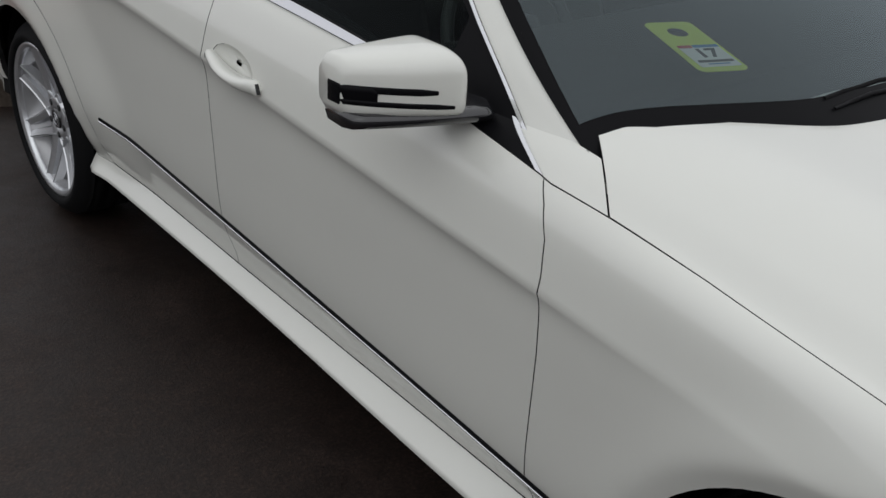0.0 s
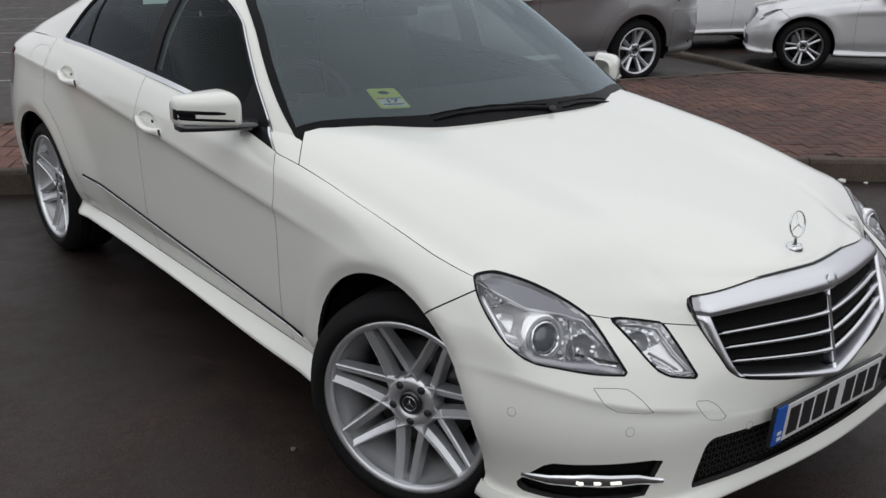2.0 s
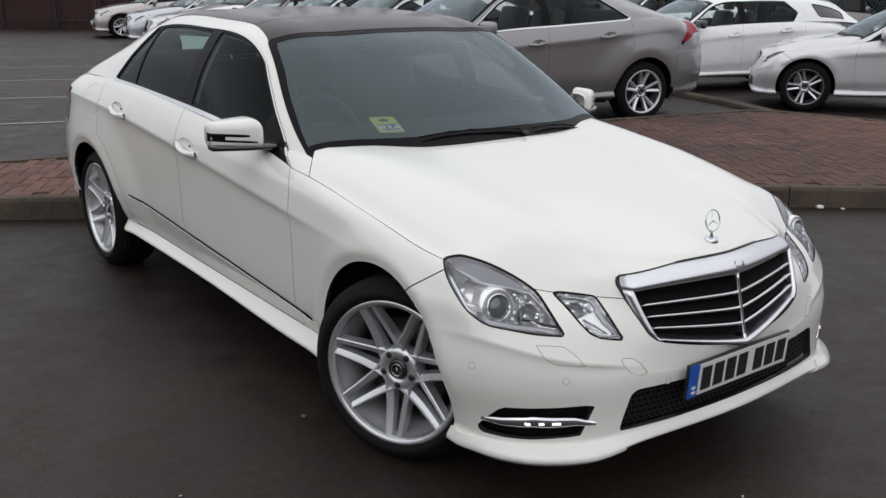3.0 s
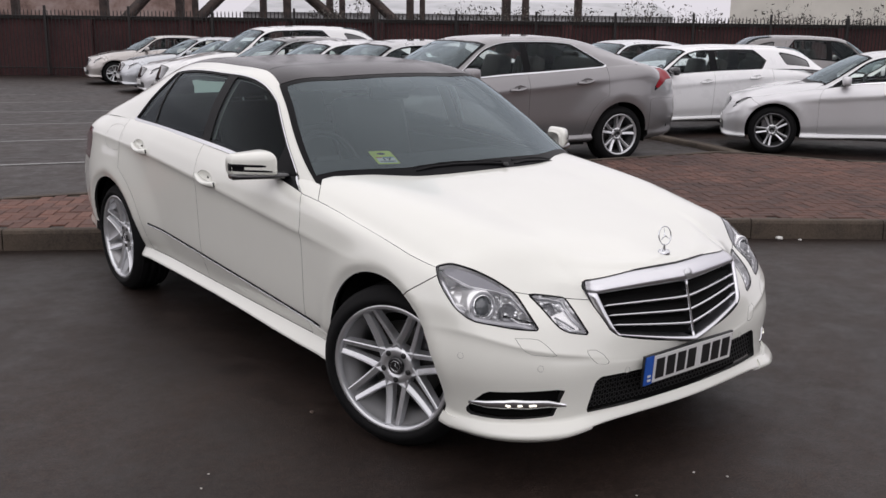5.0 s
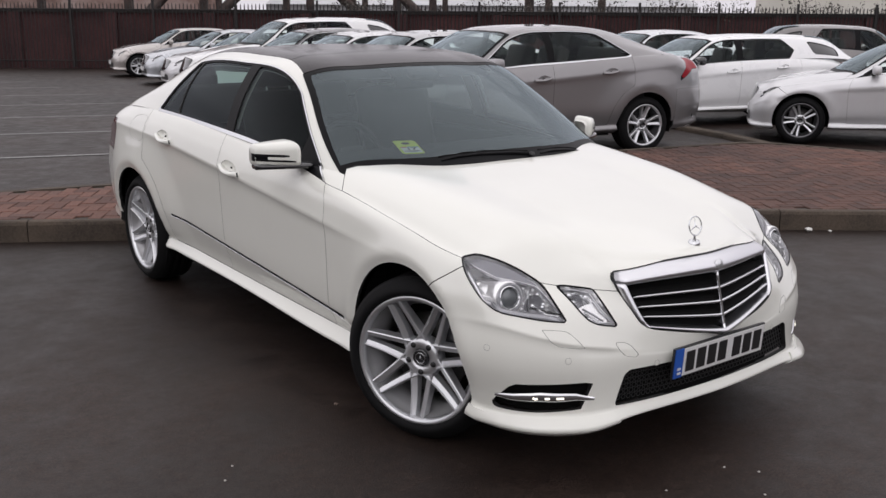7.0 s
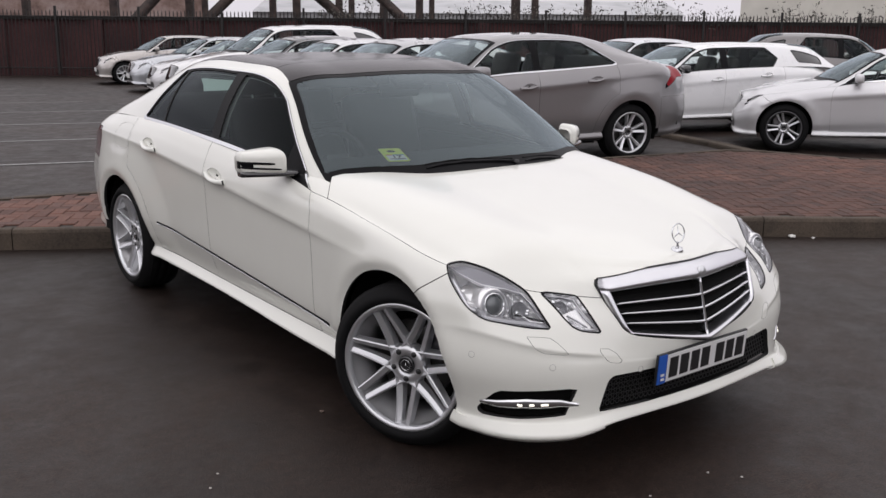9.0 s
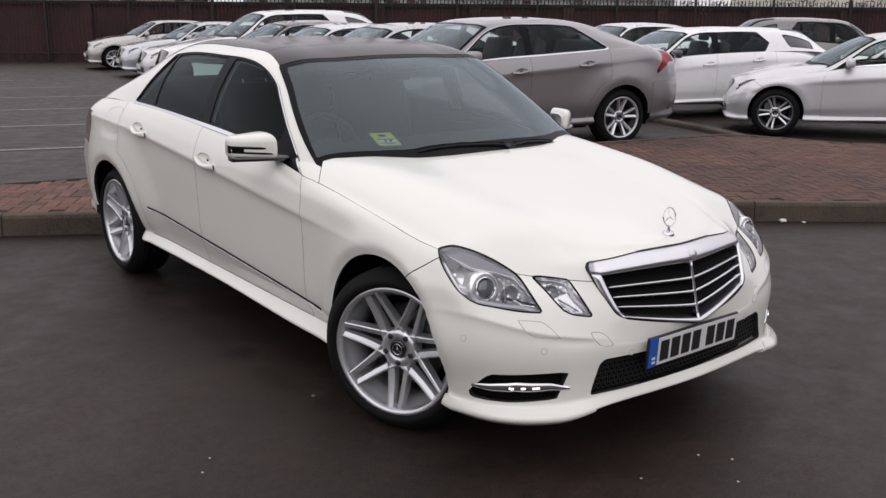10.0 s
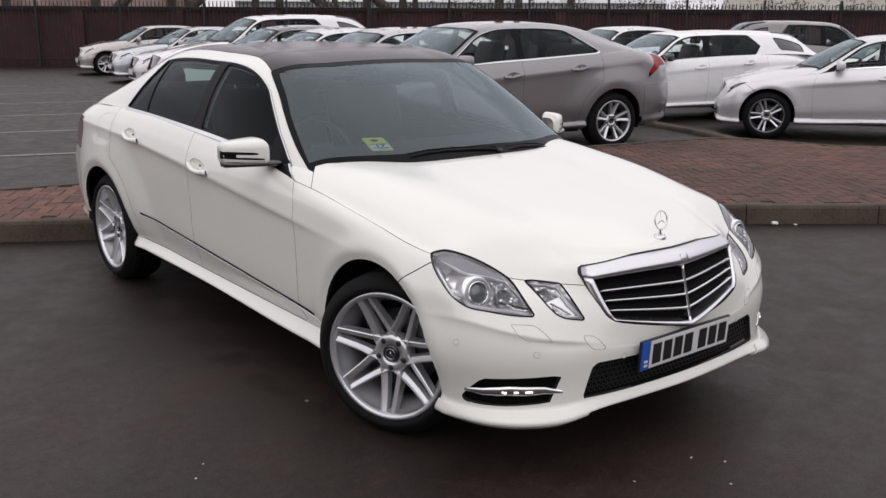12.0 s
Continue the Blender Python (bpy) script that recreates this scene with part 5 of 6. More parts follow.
    # bonnet star on its stem
    base = lathe([(0.0, 0.0), (0.004, 0.016), (0.008, 0.020), (0.0, 0.023), (-0.006, 0.024)], 24, "z")
    foot = obj("bonnet_emblem", [(x, y, z) for x, y, z in base[0]], base[1], chrome, root, "standing chrome bonnet emblem")
    foot.location = (0, -0.645, 0.800)
    vs, fs = lathe([(0.004, 0.008), (0.018, 0.005), (0.030, 0.004)], 10, "z")
    obj("stem", vs, fs, chrome, foot)
    emblem_star("emblem_ring", 0.036, 0.0028, chrome, foot, Matrix.Translation((0, 0, 0.064)) @ Matrix.Rotation(radians(-10), 4, "X"))


def door_handles(root, s, side, mat):
    """Pull handles over scooped bowls, one on each door of a side."""
    for y, z in HANDLES:
        x = side_at(s, y, z)
        vs = []
        for k in range(8):
            r = k / 7
            for i in range(28):
                a = 2 * math.pi * i / 28
                yy, zz = y + 0.02 + 0.087 * r * math.cos(a), z + 0.016 + 0.0355 * r * math.sin(a) + 0.10 * (0.02 + 0.087 * r * math.cos(a))
                vs.append((side * (side_at(s, yy, zz) - 0.017 * (1 - r**2.6) - 0.0006), yy, zz))
        fs = [(k * 28 + i, k * 28 + (i + 1) % 28, (k + 1) * 28 + (i + 1) % 28, (k + 1) * 28 + i) for k in range(1, 7) for i in range(28)]
        fs.append(tuple(range(28, 56)))
        obj("handle_bowl", vs, fs, mat, root)
        # a flat grip across the bowl's lower half, thick at the front end
        vs, m = [], 15
        for i in range(m):
            t = i / (m - 1)
            yy = y + 0.108 - 0.212 * t
            low = z - 0.016 + 0.026 * (1 - t) - 0.010 * math.sin(math.pi * t)
            high = low + 0.020 + 0.012 * t - 0.006 * math.sin(math.pi * t) - 0.016 * max(0, (t - 0.9) / 0.1) ** 2
            out = 0.006 + 0.024 * math.sin(math.pi * min(1, 0.08 + 0.88 * t)) ** 0.7
            xs = side_at(s, yy, (low + high) / 2)
            for dx, zz in ((-0.006, low), (out * 0.7, low), (out, low + 0.3 * (high - low)), (out, high - 0.3 * (high - low)), (out * 0.7, high), (-0.006, high)):
                vs.append((side * (xs + dx), yy, zz))
        fs = [(i * 6 + k, i * 6 + (k + 1) % 6, (i + 1) * 6 + (k + 1) % 6, (i + 1) * 6 + k) for i in range(m - 1) for k in range(6)] + [tuple(range(6)), tuple(range((m - 1) * 6, m * 6))]
        grip = obj("door_handle", vs, fs, mat, root, "door handle over a scooped bowl")
        box("handle_seam", (side * (x + 0.008), y - 0.1045, z + 0.000), (0.008, 0.0015, 0.022), black_plastic, grip, "", Matrix.Rotation(radians(-20), 4, "X"))
        if y < 2:
            box("keyhole", (side * (x + 0.010), y + 0.108, z + 0.018), (0.006, 0.003, 0.010), black_plastic, grip)


def side_details(root, s):
    def flank(y, z, out=0.0):
        return Vector((side_at(s, y, z) + out, y, z))

    for side in (1, -1):
        # thin bright strip with a black edge along the doors
        ys = np.linspace(0.462, 2.315, 26)
        zs = line_of([(0.46, 0.378), (1.0, 0.418), (1.6, 0.462), (2.32, 0.514)])(ys)
        pts = [flank(y, z) for y, z in zip(ys, zs)]
        strip = ribbon("side_moulding", pts, [Vector((1, 0, 0))] * 26, 0.011, 0.004, frame_black, root, "thin black and chrome strip along the doors", side)
        ribbon("bright_edge", [p + Vector((0, 0, -0.006)) for p in pts], [Vector((1, 0, 0))] * 26, 0.004, 0.005, chrome, strip, "", side)
        # door handles over scooped bowls
        door_handles(root, s, side, handle_paint)
        mirror(root, side)
        # fuel flap seam on the rear wing
        if side == -1:
            ring = smooth_ring([(2.67, 1.028), (2.88, 1.024), (2.90, 0.912), (2.70, 0.902)], 6)
            tube("fuel_flap", [(-side_at(s, a, b) - 0.0002, a, b) for a, b in ring], 0.0008, seam_grey, root, "round-cornered fuel flap seam", 5, closed=True)
    return


def mirror(root, side):
    """A wing mirror: body-coloured shell, black foot, indicator slots."""
    nx, na = 24, 64

    def section(t):
        top = 1.099 - 0.020 * t**1.4 - 0.030 * max(0, (0.24 - t) / 0.24) ** 2.4
        low = 0.981 + 0.004 * t
        half = (top - low) / 2 * (1 - 0.35 * max(0, (t - 0.93) / 0.07) ** 2.2)
        return (top + low) / 2, half

    def shell(t, a, grow=0.0):
        # t from the foot's end to the tip, a round the section
        mid, half = section(t)
        c, s = math.cos(a), math.sin(a)
        p = abs(c) ** 0.60 * (1 if c > 0 else -1)
        r = abs(s) ** 0.55 if s > 0 else -(abs(s) ** 0.34)
        fy = (0.105 if p < 0 else 0.030) * (1 - 0.55 * t**2) * (1 - 0.35 * max(0, (0.15 - t) / 0.15) ** 2)
        return (side * (0.879 + (0.183 if side < 0 else 0.150) * t + grow * 0.3 * t), 0.885 + 0.055 * t + (fy + grow) * p, mid + (half + grow) * r)

    vs = [shell(i / nx, 2 * math.pi * j / na) for i in range(nx + 1) for j in range(na)]
    fs = [(i * na + j, i * na + (j + 1) % na, (i + 1) * na + (j + 1) % na, (i + 1) * na + j) for i in range(nx) for j in range(na)]
    fs += [tuple(range(na)), tuple(range(nx * na, (nx + 1) * na))]
    if side == -1:
        fs = [f[::-1] for f in fs]
    top = obj("wing_mirror", vs, fs, white_paint, root, "white wing mirror with dark indicator slots")
    # black under-tray and foot
    vs, m = [], 14
    for i in range(m):
        t = i / (m - 1)
        x = 0.800 + (0.256 if side < 0 else 0.225) * t
        wide = 0.090 * (1 - 0.5 * t**2) if t > 0.1 else 0.05
        yc = 0.862 + 0.05 * t
        z = 0.982 - 0.003 * t
        for dy, dz in ((-wide, 0.006), (-wide * 0.92, -0.008), (-wide * 0.3, -0.013), (0.026, -0.010), (0.034, 0.004), (0.0, 0.014), (-wide * 0.8, 0.014)):
            vs.append((side * x, yc + dy, z + dz + 0.004 * t))
    fs = [(i * 7 + k, i * 7 + (k + 1) % 7, (i + 1) * 7 + (k + 1) % 7, (i + 1) * 7 + k) for i in range(m - 1) for k in range(7)] + [tuple(range(7)), tuple(range((m - 1) * 7, m * 7))]
    obj("mirror_foot", vs, fs, black_gloss, top, "black plastic mirror foot")
    # indicator slots on the front face: two bars that meet at the tip
    for z_in, z_out, t0, t1, tall in ((1.030, 1.037, 0.34, 0.99, 0.011), (1.006, 1.014, 0.20, 0.99, 0.010), (1.018, 1.0255, 0.77, 0.99, 0.032)):
        pts, ns = [], []
        for i in range(12):
            t = t0 + (t1 - t0) * i / 11
            mid, half = section(t)
            r = (z_in + (z_out - z_in) * t - mid) / half
            a = math.pi - math.asin(min(1, abs(r) ** (1 / (0.55 if r > 0 else 0.34)))) * (1 if r > 0 else -1)
            p, q = shell(t, a), shell(t, a, 0.01)
            pts.append(p)
            ns.append((Vector(q) - Vector(p)).normalized())
        # round the outer end
        tip = pts[-1]
        pts += [(tip[0] + side * 0.002, tip[1] + d, tip[2]) for d in (0.008, 0.022, 0.036)]
        ns += [Vector((side, -0.3, 0)).normalized()] + [Vector((side, 0, 0))] * 2
        ribbon("indicator_slot", pts, ns, [tall * (0.6 + 0.4 * min(1, i / 2)) for i in range(15)], 0.0016, frame_black, top)
    vs = [(side * (0.89 + 0.115 * i), 0.912 + 0.03 * i, 1.0 + 0.062 * j) for j in (0, 1) for i in (0, 1)]
    obj("mirror_glass", vs, [(0, 1, 3, 2)], chrome, top)


def screen_details(root, t):
    # wipers resting on the black edge
    def on_screen(x, y):
        v = t.v
        d = np.hypot(v[:, 0] - abs(x), v[:, 1] - y) + (v[:, 4] < 2.9) * 5
        k = np.argsort(d)[:4]
        wgt = 1 / (d[k] + 1e-4)
        return float((v[k, 2] * wgt).sum() / wgt.sum())

    for x0, y0, x1, y1 in ((0.10, 0.400, -0.38, 0.452), (0.62, 0.468, 0.17, 0.404)):
        pts = [(x0 + (x1 - x0) * i / 10, y0 + (y1 - y0) * i / 10) for i in range(11)]
        arm = tube("wiper", [(x, y, on_screen(x, y) + 0.007 - 0.002 * i / 10) for i, (x, y) in enumerate(pts)], [0.007, 0.007, 0.007, 0.006, 0.006, 0.005, 0.005, 0.004, 0.004, 0.004, 0.003], frame_black, root, "black wiper at rest", 8, 0.9)
        tube("wiper_blade", [(x, y + 0.022, on_screen(x, y + 0.016) + 0.005) for x, y in pts], 0.004, rubber, arm, sides=6)
        vs, fs = lathe([(0.0, 0.014), (0.010, 0.012), (0.014, 0.0)], 14, "z")
        o = obj("wiper_pivot", vs, fs, black_plastic, arm)
        o.location = (x0, y0 - 0.01, on_screen(x0, y0) + 0.004)
    # inside mirror and sensor housing at the screen's head
    bm = bmesh.new()
    add_box(bm, (0.0, 1.13, 1.345), (0.17, 0.10, 0.045), Matrix.Rotation(radians(28), 4, "X"), 0.018)
    add_box(bm, (0.0, 1.20, 1.295), (0.24, 0.03, 0.065), Matrix.Rotation(radians(-8), 4, "X"), 0.012)
    part("inside_mirror", bm, black_plastic, root, "black inside mirror with sensor housing", True)
    # short aerial fin and sun visor edges
    bm = bmesh.new()
    for s in (-1, 1):
        add_box(bm, (s * 0.32, 1.30, 1.345), (0.40, 0.16, 0.015), Matrix.Rotation(radians(18), 4, "X"), 0.006)
    part("sun_visor", bm, cabin_light, root, "grey sun visors")
    tube("roof_aerial", [(-0.02, 2.72, 1.392), (-0.02, 2.80, 1.425), (-0.02, 2.83, 1.428), (-0.02, 2.86, 1.38)], [0.012, 0.010, 0.008, 0.016], black_plastic, root, "short roof aerial", 8)


seam_grey = material("seam_grey", (0.30, 0.30, 0.29), 0.7)
lamp_grey = material("lamp_grey", (0.40, 0.405, 0.43), 0.25, 0.45)
brow_grey = material("brow_grey", (0.27, 0.27, 0.30), 0.35, 0.3, 0.5)
projector_glass = material("projector_glass", (0.10, 0.11, 0.12), 0.05, 0.3, 1.0)
bright_facet = material("bright_facet", (0.93, 0.93, 0.94), 0.12, 0.55)
satin_chrome = material("satin_chrome", (0.72, 0.72, 0.75), 0.28, 1.0)
plate_white = material("plate_white", (0.70, 0.70, 0.70), 0.4)
plate_black = material("plate_black", (0.015, 0.015, 0.016), 0.4)
plate_blue = material("plate_blue", (0.02, 0.10, 0.45), 0.4)
handle_paint = paint("white_handle_paint", (0.762, 0.766, 0.712))
cabin_light = material("cabin_light", (0.22, 0.22, 0.22), 0.8)
lit_white = material("lit_white", (0.9, 0.9, 0.85), 0.3)
lw = lit_white.node_tree.nodes["Principled BSDF"]
lw.inputs["Emission Color"].default_value, lw.inputs["Emission Strength"].default_value = (1.0, 0.94, 0.78, 1), 0.9

saloon, body, cabin_top = build_car("white_saloon", "white four-door saloon with black glass roof, parked on the asphalt", white_paint, nu=250, nw=150, roof_mat=roof_glass, steer=24.0, main=True)
NOSE_NORMALS = body.normals()
headlamps(saloon, body)
grille(saloon, body)
front_details(saloon, body)
side_details(saloon, body)
screen_details(saloon, cabin_top)

# parking permit on the dash
permit_green = material("permit_green", (0.72, 0.88, 0.14), 0.6)
permit_white = material("permit_white", (0.90, 0.92, 0.88), 0.6)
permit_red = material("permit_red", (0.55, 0.06, 0.06), 0.6)
permit_blue = material("permit_blue", (0.06, 0.25, 0.50), 0.6)
PERMIT = Matrix.Translation((-0.330, 0.776, 1.030)) @ Matrix.Rotation(radians(-20.5), 4, "Z") @ Matrix.Rotation(radians(8.2), 4, "X")


def card(name, ring, hole, z, thick, mat, parent, label=""):
    """A thin card with an outline, and a hole if given."""
    n = len(ring)
    vs = [(x, y, z) for x, y in ring] + [(x, y, z - thick) for x, y in ring]
    fs = [(i, (i + 1) % n, n + (i + 1) % n, n + i) for i in range(n)]
    if hole is None:
        fs += [tuple(range(n)), tuple(reversed(range(n, 2 * n)))]
    else:
        base = len(vs)
        vs += [(x, y, z) for x, y in hole] + [(x, y, z - thick) for x, y in hole]
        fs += [(i, (i + 1) % n, base + (i + 1) % n, base + i) for i in range(n)]
        fs += [(n + (i + 1) % n, n + i, base + n + i, base + n + (i + 1) % n) for i in range(n)]
    return obj(name, vs, fs, mat, parent, label, False)


def rounded(w, h, r, n=6):
    return [(sx * (w / 2 - r) + r * math.cos(radians(a0 + 90 * k / n)), sy * (h / 2 - r) + r * math.sin(radians(a0 + 90 * k / n))) for sx, sy, a0 in ((1, 1, 0), (-1, 1, 90), (-1, -1, 180), (1, -1, 270)) for k in range(n)]


outline = rounded(0.108, 0.222, 0.018)
outline = [(a[0] + (b[0] - a[0]) * k / 8, a[1] + (b[1] - a[1]) * k / 8) for a, b in zip(outline, outline[1:] + outline[:1]) for k in range(8)]
ang = [math.atan2(y - 0.062, x) for x, y in outline]
permit = card("parking_permit", outline, [(0.021 * math.cos(a), 0.062 + 0.021 * math.sin(a)) for a in ang], 0.0, 0.0012, permit_green, None, "yellow-green hanging parking permit lying on the dashboard")
tagged(permit, "", "permit")
permit.matrix_world = PERMIT
card("white_field", rounded(0.088, 0.085, 0.006), None, 0.0006, 0.0004, permit_white, permit).location = (0.002, -0.052, 0.0006)
card("red_bar", rounded(0.030, 0.011, 0.002), None, 0.0006, 0.0004, permit_red, permit).location = (-0.027, -0.008, 0.0012)
card("blue_bar", rounded(0.056, 0.011, 0.002), None, 0.0006, 0.0004, permit_blue, permit).location = (0.018, -0.008, 0.0012)
card("text_bar", rounded(0.076, 0.009, 0.002), None, 0.0006, 0.0004, plate_black, permit).location = (0.002, -0.072, 0.0012)
card("text_bar", rounded(0.046, 0.004, 0.001), None, 0.0006, 0.0004, permit_blue, permit).location = (0.002, -0.084, 0.0012)
txt = bpy.data.curves.new("number", "FONT")
txt.body, txt.size, txt.extrude, txt.align_x, txt.align_y = "17", 0.050, 0.0004, "CENTER", "CENTER"
txt.offset = 0.0012
txt.materials.append(plate_black)
num = new("number", txt)
num.parent, num.location = permit, (0.004, -0.040, 0.0018)

# ---- brick island and kerbs ----
concrete = material("concrete", (0.20, 0.18, 0.16), 0.9)
k1, k2 = noise_node(concrete, 3.0, 6), noise_node(concrete, 60, 4, 0.7)
colour_in(concrete, mix_node(concrete, 0.5, ramp_node(concrete, k1.outputs["Fac"], ((0.35, (0.026, 0.017, 0.012)), (0.7, (0.112, 0.080, 0.057)))).outputs["Color"], ramp_node(concrete, k2.outputs["Fac"], ((0.3, (0.032, 0.026, 0.020)), (0.75, (0.125, 0.102, 0.080)))).outputs["Color"]))
bump(concrete, k2.outputs["Fac"], 0.6, 0.006)

def paving(name, light):
    """Fired clay paving: tone by brick, fine speckle and broad grime."""
    brick = material(name, (0.22, 0.09, 0.06), 0.85)
    info = brick.node_tree.nodes.new("ShaderNodeObjectInfo")
    isle = brick.node_tree.nodes.new("ShaderNodeNewGeometry")
    rnd = brick.node_tree.nodes.new("ShaderNodeMath")
    rnd.operation = "ADD"
    brick.node_tree.links.new(info.outputs["Random"], rnd.inputs[0])
    brick.node_tree.links.new(isle.outputs["Random Per Island"], rnd.inputs[1])
    frac = brick.node_tree.nodes.new("ShaderNodeMath")
    frac.operation = "FRACT"
    brick.node_tree.links.new(rnd.outputs[0], frac.inputs[0])
    shades = ((0.0, (0.078, 0.038, 0.030)), (0.35, (0.112, 0.053, 0.040)), (0.7, (0.150, 0.071, 0.053)), (1.0, (0.092, 0.052, 0.044)))
    tone = ramp_node(brick, frac.outputs[0], tuple((at, tuple(c * light for c in rgb)) for at, rgb in shades))
    b1, b2 = noise_node(brick, 45, 5, 0.7), noise_node(brick, 0.9, 4)
    grime = ramp_node(brick, b2.outputs["Fac"], ((0.35, (0.58, 0.58, 0.59)), (0.7, (1.14, 1.09, 1.03))))
    speck = ramp_node(brick, b1.outputs["Fac"], ((0.3, (0.65, 0.65, 0.65)), (0.75, (1.3, 1.28, 1.25))))
    colour_in(brick, mix_node(brick, 1.0, mix_node(brick, 1.0, tone.outputs["Color"], speck.outputs["Color"], "MULTIPLY"), grime.outputs["Color"], "MULTIPLY"))
    bump(brick, b1.outputs["Fac"], 0.5, 0.004)
    return brick


brick = paving("paving_brick", 0.90)
pale_brick = paving("pale_paving_brick", 1.45)
sand = material("joint_sand", (0.05, 0.042, 0.036), 0.95)
bump(sand, noise_node(sand, 120).outputs["Fac"], 0.5, 0.004)

TOP = 0.15
# front edge from far left to right, back edge from right to left
FRONT = [(-5.5, 6.95), (-1.22, 4.34), (3.67, 1.38), (4.52, 0.73), (13.0, -5.7)]
BACK = [(14.5, -4.8), (7.78, 2.88), (7.5, 3.94), (7.14, 4.33), (5.26, 4.65), (-0.18, 5.63), (-0.85, 5.76), (-5.3, 7.0)]


def inset(line, by):
    """A line moved to its left by a width."""
    out = []
    for i, p in enumerate(line):
        a, b = Vector(line[max(i - 1, 0)]), Vector(line[min(i + 1, len(line) - 1)])
        d = (b - a).normalized()
        out.append((p[0] - d.y * by, p[1] + d.x * by))
    return out


def kerb_stone(a, b, wide, top, low):
    """One kerb block between two places, its top edge rounded, wide to the left of a to b."""
    a, b = Vector(a), Vector(b)
    d = (b - a).normalized()
    s = Vector((-d.y, d.x))
    g = 0.004
    prof = [(0, low), (0.004, top - 0.03), (0.014, top - 0.008), (0.032, top), (wide, top), (wide, low)]
    vs = []
    for end in (a + d * g, b - d * g):
        for o, z in prof:
            p = end + s * o
            vs.append((p.x, p.y, z + fall(p.x, p.y)))
    n = len(prof)
    fs = [(k, n + k, n + (k + 1) % n, (k + 1) % n) for k in range(n)] + [tuple(reversed(range(n))), tuple(range(n, 2 * n))]
    return vs, fs


def kerb_run(name, label, line, wide, top, low, long, group):
    run = tagged(new(name), label, "kerb", "", "structure")
    for a, b in zip(line, line[1:]):
        a, b = Vector(a), Vector(b)
        n = max(1, round((b - a).length / long))
        for i in range(n):
            dz = random.uniform(-0.003, 0.003)
            vs, fs = kerb_stone(a + (b - a) * i / n, a + (b - a) * (i + 1) / n, wide, top + dz, low)
            obj("kerb_stone", vs, fs, concrete, run, smooth=False)
    return run


kerb_run("kerb_front", "weathered concrete kerb stones edging the brick island", FRONT, 0.075, TOP + 0.004, -0.05, 0.915, "")
kerb_run("kerb_back", "concrete edging along the back of the brick island", BACK, 0.11, TOP + 0.004, -0.05, 0.915, "")
kerb_run("kerb_strip", "low concrete kerb between two rows of parking bays", [(9.55, 9.2), (8.35, 5.45), (7.75, 4.22)], 0.16, 0.07, -0.05, 0.915, "")

ring = [Vector(p) for p in inset(FRONT, 0.077) + inset(BACK, 0.112)]
island = np.array([(p.x, p.y) for p in ring])
bm = bmesh.new()
bm.faces.new([bm.verts.new((p.x, p.y, TOP - 0.012 + fall(p.x, p.y))) for p in ring])
bed = part("island_bed", bm, sand, None, "dark joint sand under red paving bricks")
tagged(bed, "", "pavement", "", "structure")

# parking lines on the asphalt
line_paint = material("line_paint", (0.55, 0.55, 0.54), 0.8)
lp = noise_node(line_paint, 30, 5, 0.7)
colour_in(line_paint, ramp_node(line_paint, lp.outputs["Fac"], ((0.38, (0.12, 0.12, 0.12)), (0.55, (0.30, 0.30, 0.295)))).outputs["Color"])
BAY = Vector((0.958, -0.287))
for k in range(8):
    a = Vector((-0.09, 8.85)) + Vector((0.0, 2.66)) * k - BAY * 10.0
    s = Vector((-BAY.y, BAY.x)) * 0.045
    bm = bmesh.new()
    rows = []
    for i in range(13):
        p = a + BAY * (14.0 * i / 12)
        rows.append([bm.verts.new((c.x, c.y, 0.006 + fall(c.x, c.y))) for c in (p - s, p + s)])
    for r0, r1 in zip(rows, rows[1:]):
        bm.faces.new((r0[0], r1[0], r1[1], r0[1]))
    o = part("parking_line", bm, line_paint, None, "worn white parking bay line on the asphalt")
    tagged(o, "", "road marking", "parking bay lines", "structure")

# ---- other parked cars ----
def stand(root, at, turn, scale):
    """Set a car on the falling ground, tilted with it."""
    e = 0.5
    n = Vector(((fall(at[0] - e, at[1]) - fall(at[0] + e, at[1])) / (2 * e), (fall(at[0], at[1] - e) - fall(at[0], at[1] + e)) / (2 * e), 1)).normalized()
    tilt = Vector((0, 0, 1)).rotation_difference(n).to_matrix().to_4x4()
    root.matrix_world = Matrix.Translation((at[0], at[1], fall(*at))) @ tilt @ Matrix.Rotation(radians(turn), 4, "Z") @ Matrix.Diagonal((*scale, 1))


def other(name, label, colour, kind, at, turn, scale=(1, 1, 1), metal=0.5, style="ten", wheel_mats=None, roof=None, rough=0.3, trim=chrome, front=True):
    m = paint(name + "_paint", colour, metal, rough, colour)
    root, skin, _ = build_car(name, label, m, kind, 110, 56, trim, roof, wheel_mats or (alloy, alloy), style, 0.0, False, 0.236)
    tagged(root, "", "", "parked cars behind")
    simple_lamps(root, skin, m)
    stand(root, at, turn, scale)
    return root


lamp_dark = material("lamp_dark", (0.14, 0.145, 0.155), 0.3, 0.6)


